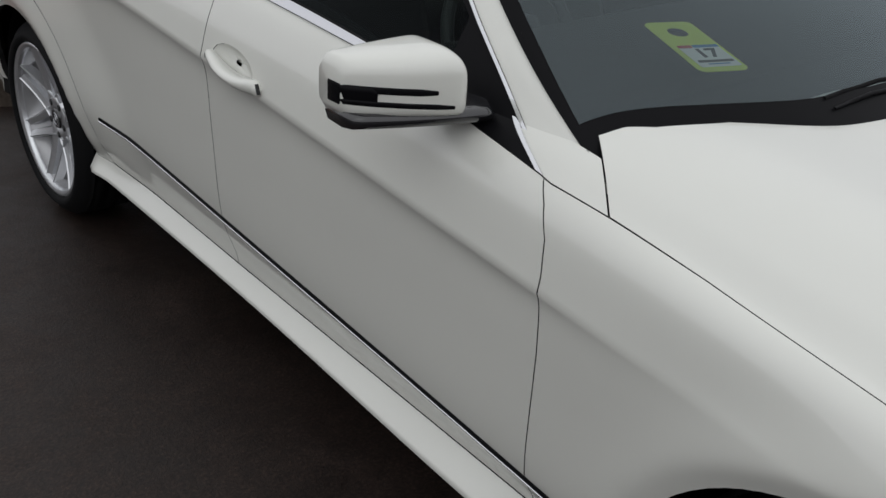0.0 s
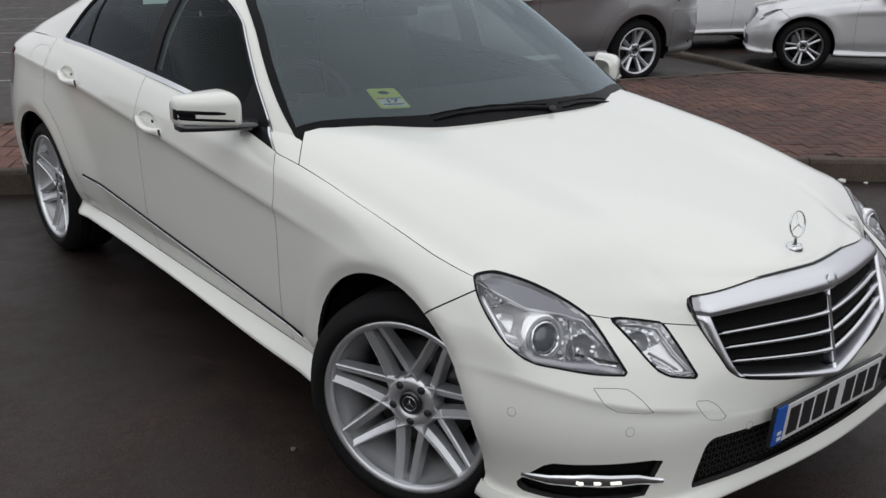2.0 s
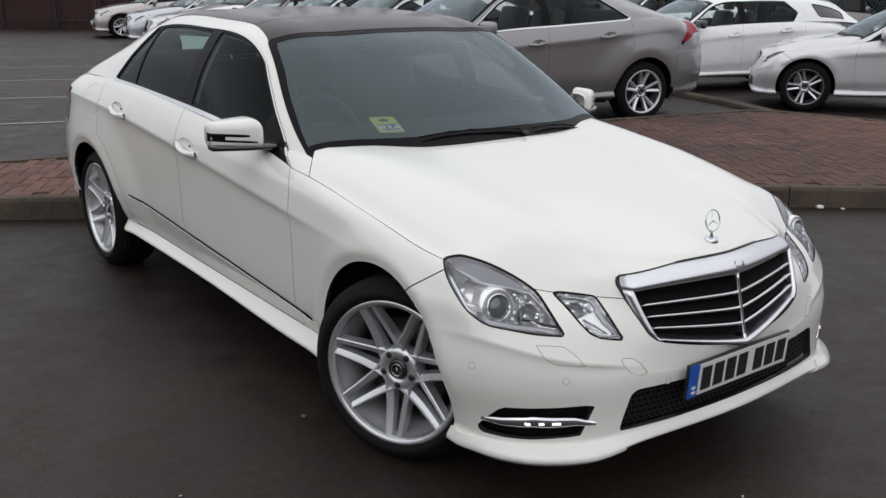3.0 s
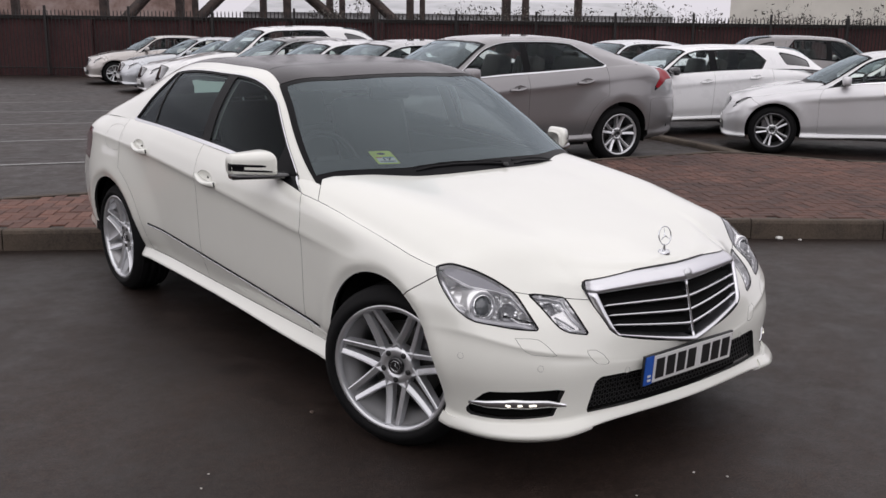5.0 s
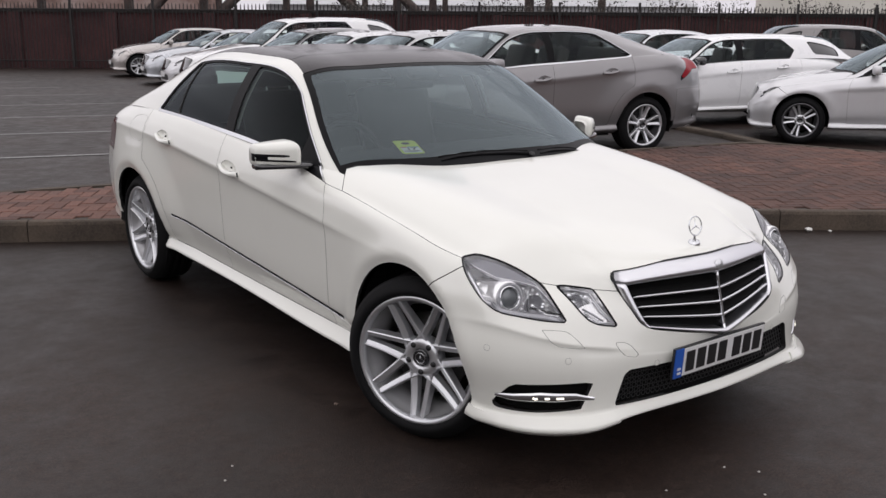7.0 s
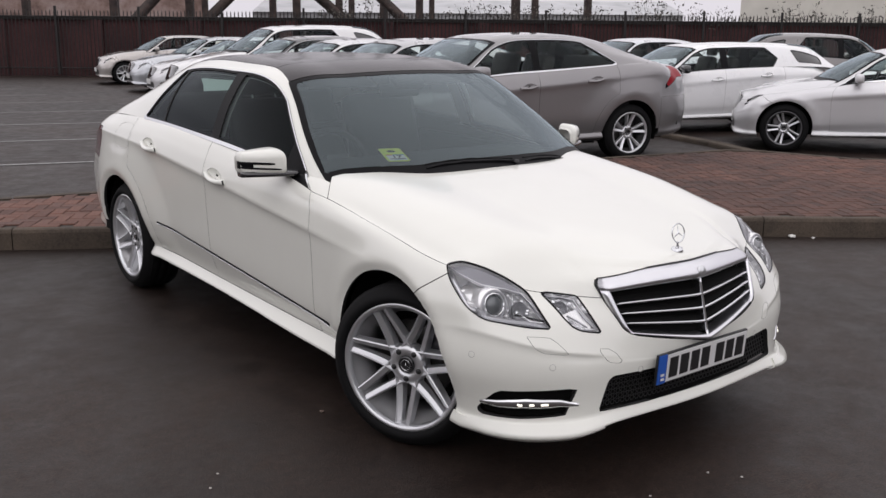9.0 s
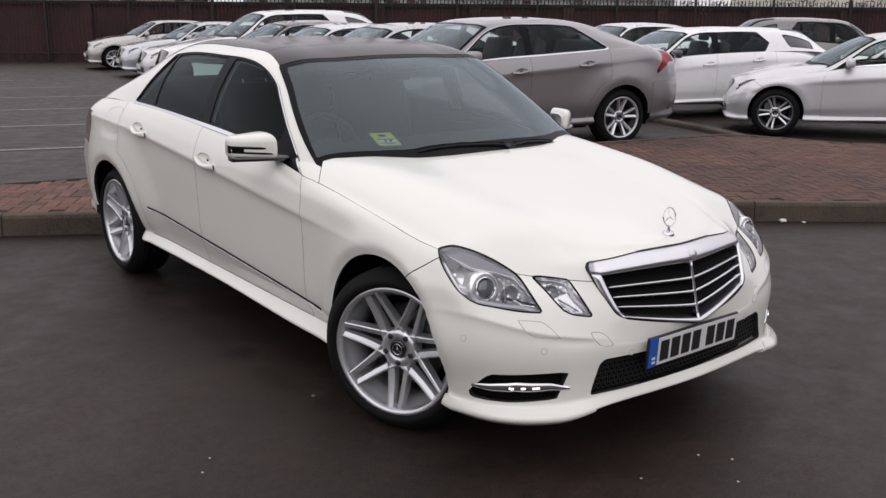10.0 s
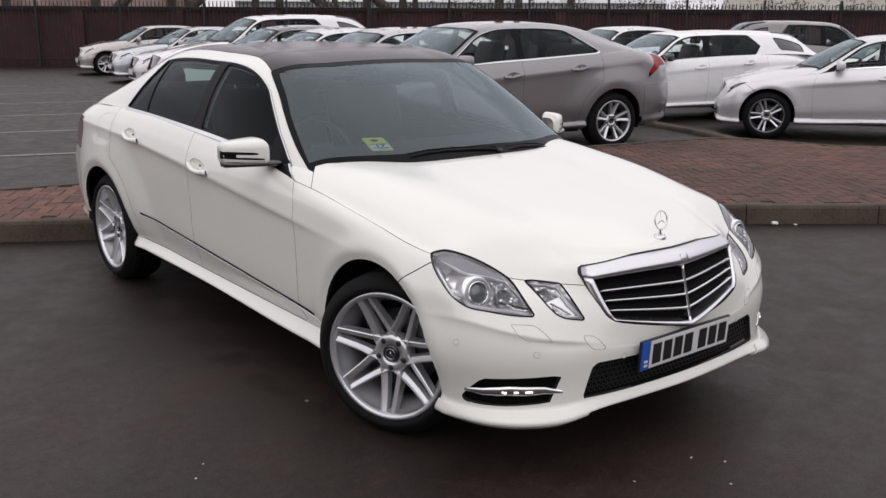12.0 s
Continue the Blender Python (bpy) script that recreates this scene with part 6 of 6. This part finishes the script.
def simple_lamps(root, s, mat):
    """Lamps, grille, plate, handles and mirrors of the cars behind."""
    for side in (1, -1):
        for ring in ("lamp", "lamp2"):
            lens = clip_all(s, lambda f: f[ring])
            if not lens.f:
                continue
            v, f = lens.halves(side)
            o = obj("headlamp", v, f, lamp_glass, root, "clear headlamp")
            v, f = lens.moved(-0.03).halves(side)
            obj("lamp_bowl", v, f, lamp_dark, o)
        door_handles(root, s, side, mat)
        bm = bmesh.new()
        add_box(bm, (side * 0.965, 0.90, 1.045), (0.22, 0.11, 0.13), None, 0.04)
        top = part("wing_mirror", bm, black_gloss if root.name.startswith("white_hatch") else mat, root, "", True)
        box("mirror_foot", (side * 0.86, 0.88, 0.99), (0.12, 0.06, 0.03), black_plastic, top, "", None, 0.01)
    v, f = clip_all(s, lambda f: f["grille"]).moved(-0.01).halves(0)
    obj("grille", v, f, black_gloss, root, "dark grille")
    v, f = clip_all(s, lambda f: f["intake"]).moved(0.001).halves(0)
    obj("air_intake", v, f, black_plastic, root)
    middle = s.v[s.v[:, 0] < 0.25]
    front = middle[np.abs(middle[:, 2] - 0.42) < 0.08][:, 1].min()
    back = middle[np.abs(middle[:, 2] - 0.70) < 0.08][:, 1].max()
    box("number_plate", (0, front - 0.004, 0.42), (0.52, 0.012, 0.11), plate_white, root)
    box("rear_plate", (0, back + 0.004, 0.70), (0.52, 0.012, 0.11), plate_white, root)


grey_car = other("grey_saloon", "metallic grey saloon with bright multi-spoke wheels", (0.25, 0.242, 0.248), "saloon", (3.36, 6.60), -102.0, (1.07, 1.085, 1.06), 0.55, rough=0.36)
silver_car = other("silver_saloon", "silver saloon with dark and polished wheels", (0.64, 0.64, 0.655), "saloon", (9.42, 4.98), -145.4, (1.0, 0.97, 0.96), style="five_twin", wheel_mats=(alloy_dark, alloy), rough=0.42)
other("white_hatchback", "white hatchback with dark rear windows", (0.80, 0.80, 0.81), "hatch", (8.9, 7.9), -115.0, (0.96, 1.0, 0.97), 0.0, trim=None)
suv_car = other("white_estate", "tall pearl-white estate car with a sloping tail", (0.72, 0.72, 0.72), "hatch", (5.3, 15.35), -103.0, (1.02, 1.0, 1.13), 0.0)
row = Vector((0.2, 0.98)) * 2.5
base = Vector((3.2, 6.3))


def repeat(car, name, label, k, turn, scale, colour=None, metal=0.5, at=None):
    """A further car of the same build, in its own paint."""
    p = at or tuple(base + row * k + Vector((0.32, 0.0)) * (4 < k < 7))
    made = copy_thing(car, Matrix.Identity(4))
    made.name = name
    tagged(made, label)
    if colour:
        m = paint(name + "_paint", colour, metal, 0.3, colour)
        for o in made.children:
            if o.type == "MESH" and o.data.materials and o.data.materials[0].name.endswith("_paint"):
                o.data = o.data.copy()
                o.data.materials[0] = m
    made.scale = (1, 1, 1)
    stand(made, p, turn, scale)
    return made


repeat(grey_car, "silver_saloon_car", "silver saloon in the row of parked cars", 1.0, -103, (1.0, 1.0, 1.0), (0.45, 0.45, 0.46))
repeat(grey_car, "pale_saloon_car", "pale silver-white saloon in the row", 1.95, -103, (1.0, 1.0, 0.98), (0.66, 0.66, 0.68))
repeat(grey_car, "dark_saloon_car", "dark grey saloon with bright window trim", 2.85, -103, (1.0, 1.0, 1.0), (0.10, 0.10, 0.105))
repeat(silver_car, "silver_saloon_far", "silver saloon in the far row", 4.9, -103, (1.0, 1.0, 0.95))
repeat(silver_car, "silver_coupe_far", "silver car with a dark grille in the far row", 6.1, -103, (1.0, 1.0, 0.94), (0.50, 0.52, 0.55))
repeat(grey_car, "beige_saloon_far", "pale beige saloon at the end of the row", 7.7, -103, (1.0, 1.0, 0.95), (0.46, 0.43, 0.41))
repeat(grey_car, "pale_saloon_behind", "pale silver saloon behind the hatchback", 0, -108, (1.0, 1.0, 1.0), (0.62, 0.63, 0.66), 0.5, (10.9, 10.9))
dark_car = repeat(suv_car, "grey_estate", "grey-brown estate car behind, facing the other way", 0, 45, (1.0, 0.82, 1.08), (0.17, 0.16, 0.16), 0.5, (15.85, 6.62))
for trim_piece in [o for o in dark_car.children if o.name.startswith("window_trim")]:
    trim_piece.data = trim_piece.data.copy()
    trim_piece.data.materials[0] = frame_black
repeat(silver_car, "white_saloon_behind", "white saloon beyond the silver one", 0, -145, (1.0, 1.0, 0.97), (0.75, 0.75, 0.76), 0.1, (12.9, 6.3))

# ---- wall, railings and what stands beyond ----
wall_brick = material("wall_brick", (0.10, 0.05, 0.04), 0.9)
wb1, wb2 = noise_node(wall_brick, 0.8, 5), noise_node(wall_brick, 14, 5, 0.7)
colour_in(wall_brick, mix_node(wall_brick, 0.5, ramp_node(wall_brick, wb1.outputs["Fac"], ((0.35, (0.040, 0.014, 0.016)), (0.68, (0.125, 0.040, 0.038)))).outputs["Color"], ramp_node(wall_brick, wb2.outputs["Fac"], ((0.3, (0.030, 0.018, 0.021)), (0.75, (0.115, 0.056, 0.055)))).outputs["Color"]))
bump(wall_brick, wb2.outputs["Fac"], 0.6, 0.02)
coping = material("coping", (0.045, 0.038, 0.036), 0.9)
bump(coping, noise_node(coping, 30).outputs["Fac"], 0.5, 0.01)
iron = material("iron", (0.022, 0.020, 0.020), 0.6, 0.3)
W0, W1 = Vector((-13.0, 44.4)), Vector((50.0, 0.3))
WD = (W1 - W0).normalized()
WN = Vector((-WD.y, WD.x))
WALL_LOW, WALL_TOP = -0.25, 1.62


def along(d, off=0.0):
    p = W0 + WD * d + WN * off
    return p


LONG = (W1 - W0).length
turn_w = Matrix.Rotation(math.atan2(WD.y, WD.x), 4, "Z")
boundary = tagged(new("wall_north"), "dark red brick boundary wall with stone coping", "wall", "", "structure")
bay = 3.2
for k in range(int(LONG / bay)):
    c = along(k * bay + bay / 2, 0.16)
    low = min(WALL_LOW, fall(c.x, c.y))
    b = bmesh.new()
    add_box(b, (c.x, c.y, (WALL_TOP + low) / 2), (bay - 0.02, 0.22, WALL_TOP - low), turn_w)
    part("wall_panel", b, wall_brick, boundary)
    c = along(k * bay, 0.10)
    b = bmesh.new()
    add_box(b, (c.x, c.y, (WALL_TOP + low) / 2), (0.36, 0.36, WALL_TOP - low - 0.01), turn_w)
    part("pier", b, wall_brick, boundary)
    c = along(k * bay + bay / 2, 0.14)
    b = bmesh.new()
    add_box(b, (c.x, c.y, WALL_TOP + 0.04), (bay - 0.01, 0.40, 0.09), turn_w, 0.015)
    part("coping_stone", b, coping, boundary)

# iron railings in front of and above the wall: too fine and too many to pick apart
vs, fs = [], []


def bar(p, z0, z1, w):
    n = len(vs)
    for z, r in ((z0, w), (z1 - 0.06, w), (z1, 0.002)):
        vs.extend([(p.x - r, p.y - r, z), (p.x + r, p.y - r, z), (p.x + r, p.y + r, z), (p.x - r, p.y + r, z)])
    for k in range(2):
        for i in range(4):
            fs.append((n + k * 4 + i, n + k * 4 + (i + 1) % 4, n + k * 4 + 4 + (i + 1) % 4, n + k * 4 + 4 + i))


d = 0.0
while d < LONG:
    p = along(d, -0.12)
    bar(p, fall(p.x, p.y), 1.93 + random.uniform(-0.015, 0.015), 0.013)
    d += 0.125
rails = obj("railing_bars", vs, fs, iron, None, "close-set black iron railing bars with pointed tips", False)
tagged(rails, "", "railing", "", "stuff")
fence = tagged(new("railing"), "black iron railing along the brick wall", "railing", "", "structure")
for z in (0.25, 1.72):
    a, b = along(0, -0.12), along(LONG, -0.12)
    tube("rail", [(a.x, a.y, z - 0.2), (b.x, b.y, z - 0.2)] if z < 1 else [(a.x, a.y, z), (b.x, b.y, z)], 0.022, iron, fence, sides=6)
for k in range(int(LONG / 2.7)):
    p = along(k * 2.7, -0.14)
    box("post", (p.x, p.y, 0.95), (0.07, 0.07, 2.2), iron, fence, "", turn_w)

# steel trestles beyond the wall
rust = material("rusted_steel", (0.05, 0.035, 0.03), 0.8, 0.2)
rs = noise_node(rust, 4.0, 6)
colour_in(rust, ramp_node(rust, rs.outputs["Fac"], ((0.35, (0.022, 0.017, 0.016)), (0.7, (0.075, 0.052, 0.045)))).outputs["Color"])


def trestle(name, feet, braces, label):
    t = tagged(new(name), label, "steel frame")
    for (x, y), w in feet:
        box("post", (x, y, 3.6), (w, w, 7.6), rust, t, "", turn_w)
    for (x0, y0, z0), (x1, y1, z1) in braces:
        tube("brace", [(x0, y0, z0), (x1, y1, z1)], 0.20, rust, t, sides=4)
    return t


trestle("steel_trestle", [((13.0, 33.8), 0.30), ((13.5, 33.5), 0.22), ((15.9, 32.4), 0.26), ((16.7, 31.9), 0.30)],
        [((10.6, 34.2, 1.3), (13.0, 33.3, 4.0)), ((13.2, 33.6, 1.3), (16.4, 32.2, 4.6))], "rusted steel trestle with slanting braces beyond the wall")
trestle("steel_trestle", [((18.2, 31.1), 0.28), ((18.6, 30.8), 0.24), ((19.7, 30.1), 0.34), ((20.9, 29.3), 0.30), ((21.3, 29.0), 0.22)],
        [((16.2, 31.8, 3.6), (18.7, 30.8, 1.4)), ((18.2, 30.9, 4.0), (20.6, 29.4, 1.4))], "rusted steel trestle with slanting braces beyond the wall")
for x, y, w in ((10.4, 34.9, 0.30), (23.9, 26.8, 0.34), (24.5, 26.3, 0.26), (26.2, 25.0, 0.28), (7.4, 35.8, 0.26)):
    o = box("steel_post", (x, y, 3.6), (w, w, 7.6), rust, None, "dark steel post beyond the boundary wall", turn_w)
    tagged(o, "", "post", "steel posts")

# pale buildings in the distance
render_wall = material("render_wall", (0.42, 0.37, 0.35), 0.9)
rw = noise_node(render_wall, 0.7, 6, 0.7)
colour_in(render_wall, ramp_node(render_wall, rw.outputs["Fac"], ((0.35, (0.12, 0.075, 0.062)), (0.5, (0.24, 0.165, 0.145)), (0.7, (0.36, 0.29, 0.27)))).outputs["Color"])
cream_wall = material("cream_wall", (0.62, 0.60, 0.54), 0.8)
colour_in(cream_wall, ramp_node(cream_wall, noise_node(cream_wall, 0.5, 5).outputs["Fac"], ((0.3, (0.55, 0.53, 0.48)), (0.7, (0.66, 0.64, 0.58)))).outputs["Color"])
roof_sheet = material("roof_sheet", (0.45, 0.46, 0.48), 0.6)
colour_in(roof_sheet, ramp_node(roof_sheet, noise_node(roof_sheet, 0.6, 5).outputs["Fac"], ((0.3, (0.36, 0.37, 0.38)), (0.7, (0.54, 0.54, 0.56)))).outputs["Color"])


def shed(name, a, b, deep, eaves, ridge, wall_mat, label, windows=True):
    """A long building from a to b, with a shallow roof and a row of window openings."""
    a, b = Vector(a), Vector(b)
    d = (b - a).normalized()
    n = Vector((-d.y, d.x))
    if n.dot(Vector((0.7, 0.7))) < 0:
        n = -n
    t = tagged(new(name), label, "building")
    base = [a, b, b + n * deep, a + n * deep]
    vs = [(p.x, p.y, z) for z in (-1.0, eaves) for p in base]
    obj("wall", vs, [(0, 1, 5, 4), (1, 2, 6, 5), (2, 3, 7, 6), (3, 0, 4, 7)], wall_mat, t, smooth=False)
    m0, m1 = a + n * deep / 2, b + n * deep / 2
    o = 0.4
    rv = [(p.x, p.y, eaves - 0.05) for p in (a - n * o, b - n * o, b + n * (deep + o), a + n * (deep + o))] + [(m0.x, m0.y, ridge), (m1.x, m1.y, ridge)]
    obj("roof", rv, [(0, 1, 5, 4), (2, 3, 4, 5), (1, 2, 5), (3, 0, 4)], roof_sheet, t, smooth=False)
    count = int((b - a).length / 3.5)
    for k in range(count if windows else 0):
        p = a + d * (k + 0.5) * 3.5 - n * 0.03
        w = Matrix.Rotation(math.atan2(d.y, d.x), 4, "Z")
        box("window", (p.x, p.y, eaves * 0.62), (1.3, 0.08, min(1.1, eaves * 0.3)), black_gloss, t, "", w)
    return t


shed("brick_warehouse", (4.0, 62.0), (24.0, 56.5), 14, 6.5, 8.0, render_wall, "pale weathered brick warehouse beyond the wall")
shed("long_shed", (30.0, 62.0), (55.0, 43.0), 12, 2.3, 3.3, roof_sheet, "long low grey industrial shed in the distance")
shed("cream_building", (54.8, 38.0), (61.0, 29.0), 12, 5.5, 6.4, cream_wall, "cream-coloured industrial building in the distance", False)

# dry shrubs behind the railing
twig_mat = material("twig", (0.055, 0.045, 0.04), 0.9)
leaf_mat = material("dry_leaf", (0.07, 0.065, 0.05), 0.8)
lm = noise_node(leaf_mat, 3.0, 3)
colour_in(leaf_mat, ramp_node(leaf_mat, lm.outputs["Fac"], ((0.35, (0.035, 0.036, 0.028)), (0.7, (0.13, 0.115, 0.10)))).outputs["Color"])


def shrub(d, off, tall, stems, seed):
    rnd = random.Random(seed)
    p = along(d, off)
    root = tagged(new("shrub"), "bare dry shrub with drooping seed heads behind the railing", "shrub", "shrubs along the wall")
    root.location = (p.x, p.y, -0.2)
    sv, sf, lv, lf = [], [], [], []
    for i in range(stems):
        a, lean, h = rnd.uniform(0, 6.28), rnd.uniform(0.15, 0.75), tall * rnd.uniform(0.72, 1.1)
        n0 = 6
        bx, by = rnd.uniform(-0.8, 0.8), rnd.uniform(-0.4, 0.4)
        for k in range(n0 + 1):
            t = k / n0
            c = Vector((bx + math.cos(a) * lean * t * t * h * 0.5, by + math.sin(a) * lean * t * t * h * 0.3, h * (t - 0.10 * lean * t**3)))
            r = 0.016 * (1 - 0.8 * t)
            m = len(sv)
            sv.extend([(c.x + r, c.y, c.z), (c.x - r * 0.5, c.y + r * 0.87, c.z), (c.x - r * 0.5, c.y - r * 0.87, c.z)])
            if k:
                for q in range(3):
                    sf.append((m - 3 + q, m - 3 + (q + 1) % 3, m + (q + 1) % 3, m + q))
            if t > 0.45:
                for _ in range(5):
                    s = 0.055 * rnd.uniform(0.6, 1.5)
                    o = c + Vector((rnd.gauss(0, 0.10), rnd.gauss(0, 0.10), rnd.gauss(0, 0.08)))
                    u, w = Vector((rnd.gauss(0, 1), rnd.gauss(0, 1), rnd.gauss(0, 1))).normalized() * s, Vector((rnd.gauss(0, 1), rnd.gauss(0, 1), rnd.gauss(0, 1))).normalized() * s * 0.5
                    m2 = len(lv)
                    lv.extend([tuple(o - u), tuple(o + w), tuple(o + u), tuple(o - w)])
                    lf.append((m2, m2 + 1, m2 + 2, m2 + 3))
    tagged(obj("brushwood", sv, sf, twig_mat, root, smooth=False), kind="stuff")
    tagged(obj("foliage", lv, lf, leaf_mat, root, smooth=False), kind="stuff")


for k in range(26):
    dd = 33.0 + k * 1.35
    shrub(dd + random.uniform(-0.5, 0.5), 0.9 + random.uniform(0, 0.8), random.uniform(2.05, 2.6) if k < 18 else random.uniform(2.0, 2.35), 24, 100 + k)

# ---- paving bricks, last ----
L, HALF = 0.20, 0.10
lay = Vector((0.853, -0.522))
cross_ = Vector((0.522, 0.853))
origin = Vector((-1.22, 4.34))


def brick_mesh(name, along_x, mat):
    bmx = bmesh.new()
    sx, sy = (L, HALF) if along_x else (HALF, L)
    g, c, h = 0.0025, 0.005, 0.05
    low = [bmx.verts.new((x, y, -h)) for x, y in ((g, g), (sx - g, g), (sx - g, sy - g), (g, sy - g))]
    mid = [bmx.verts.new((v.co.x, v.co.y, -0.005)) for v in low]
    top = [bmx.verts.new((x, y, 0)) for x, y in ((g + c, g + c), (sx - g - c, g + c), (sx - g - c, sy - g - c), (g + c, sy - g - c))]
    for a, b in ((low, mid), (mid, top)):
        for i in range(4):
            bmx.faces.new((a[i], a[(i + 1) % 4], b[(i + 1) % 4], b[i]))
    bmx.faces.new(top)
    me = bpy.data.meshes.new(name)
    bmx.to_mesh(me)
    bmx.free()
    me.materials.append(mat)
    return me


flat_mesh, tall_mesh = brick_mesh("brick_lengthwise", True, brick), brick_mesh("brick_crosswise", False, brick)
# the stretch beside the saloon's tail is paler
pale_flat, pale_tall = brick_mesh("pale_brick_lengthwise", True, pale_brick), brick_mesh("pale_brick_crosswise", False, pale_brick)
turn_b = Matrix.Rotation(math.atan2(lay.y, lay.x), 4, "Z")
spots = []
for j in range(-40, 110):
    for i in range(-60, 170):
        k = (i - j) % 4
        if k not in (0, 3):
            continue
        size = (L, HALF) if k == 0 else (HALF, L)
        p = origin + lay * (i * HALF) + cross_ * (j * HALF)
        mid = p + lay * size[0] / 2 + cross_ * size[1] / 2
        if mid.x > 11.0 or mid.x < -4.0:
            continue
        spots.append((p, k == 0, mid))
mids = np.array([(m.x, m.y) for _, _, m in spots])
keep = inside_ring(mids[:, 0], mids[:, 1], island) > 0.03
spots = [s for s, k in zip(spots, keep) if k]
# those beside the saloon's tail and by the front kerb are pieces of their own
near = sorted(range(len(spots)), key=lambda n: min((spots[n][2] - Vector((-0.9, 4.9))).length, (spots[n][2] - Vector((4.6, 1.9))).length + 0.9))[:300]
single = set(near)
jv, jf = [], []
for n, (p, flat, mid) in enumerate(spots):
    z = TOP + random.uniform(-0.0025, 0.0025) + fall(mid.x, mid.y)
    m = Matrix.Translation((p.x, p.y, z)) @ turn_b @ Matrix.Rotation(random.uniform(-0.012, 0.012), 4, "X") @ Matrix.Rotation(random.uniform(-0.012, 0.012), 4, "Y")
    pale = mid.x < 1.0
    me = (pale_flat if flat else pale_tall) if pale else flat_mesh if flat else tall_mesh
    if n in single or pale:
        o = new("brick", me)
        o.parent = bed
        o.matrix_world = m
    else:
        b0 = len(jv)
        jv.extend(tuple(m @ v.co) for v in me.vertices)
        jf.extend([tuple(b0 + q for q in f.vertices) for f in me.polygons])
rest = obj("paving_bricks", jv, jf, brick, bed, "", False)
tagged(rest, "", "", "", "stuff")
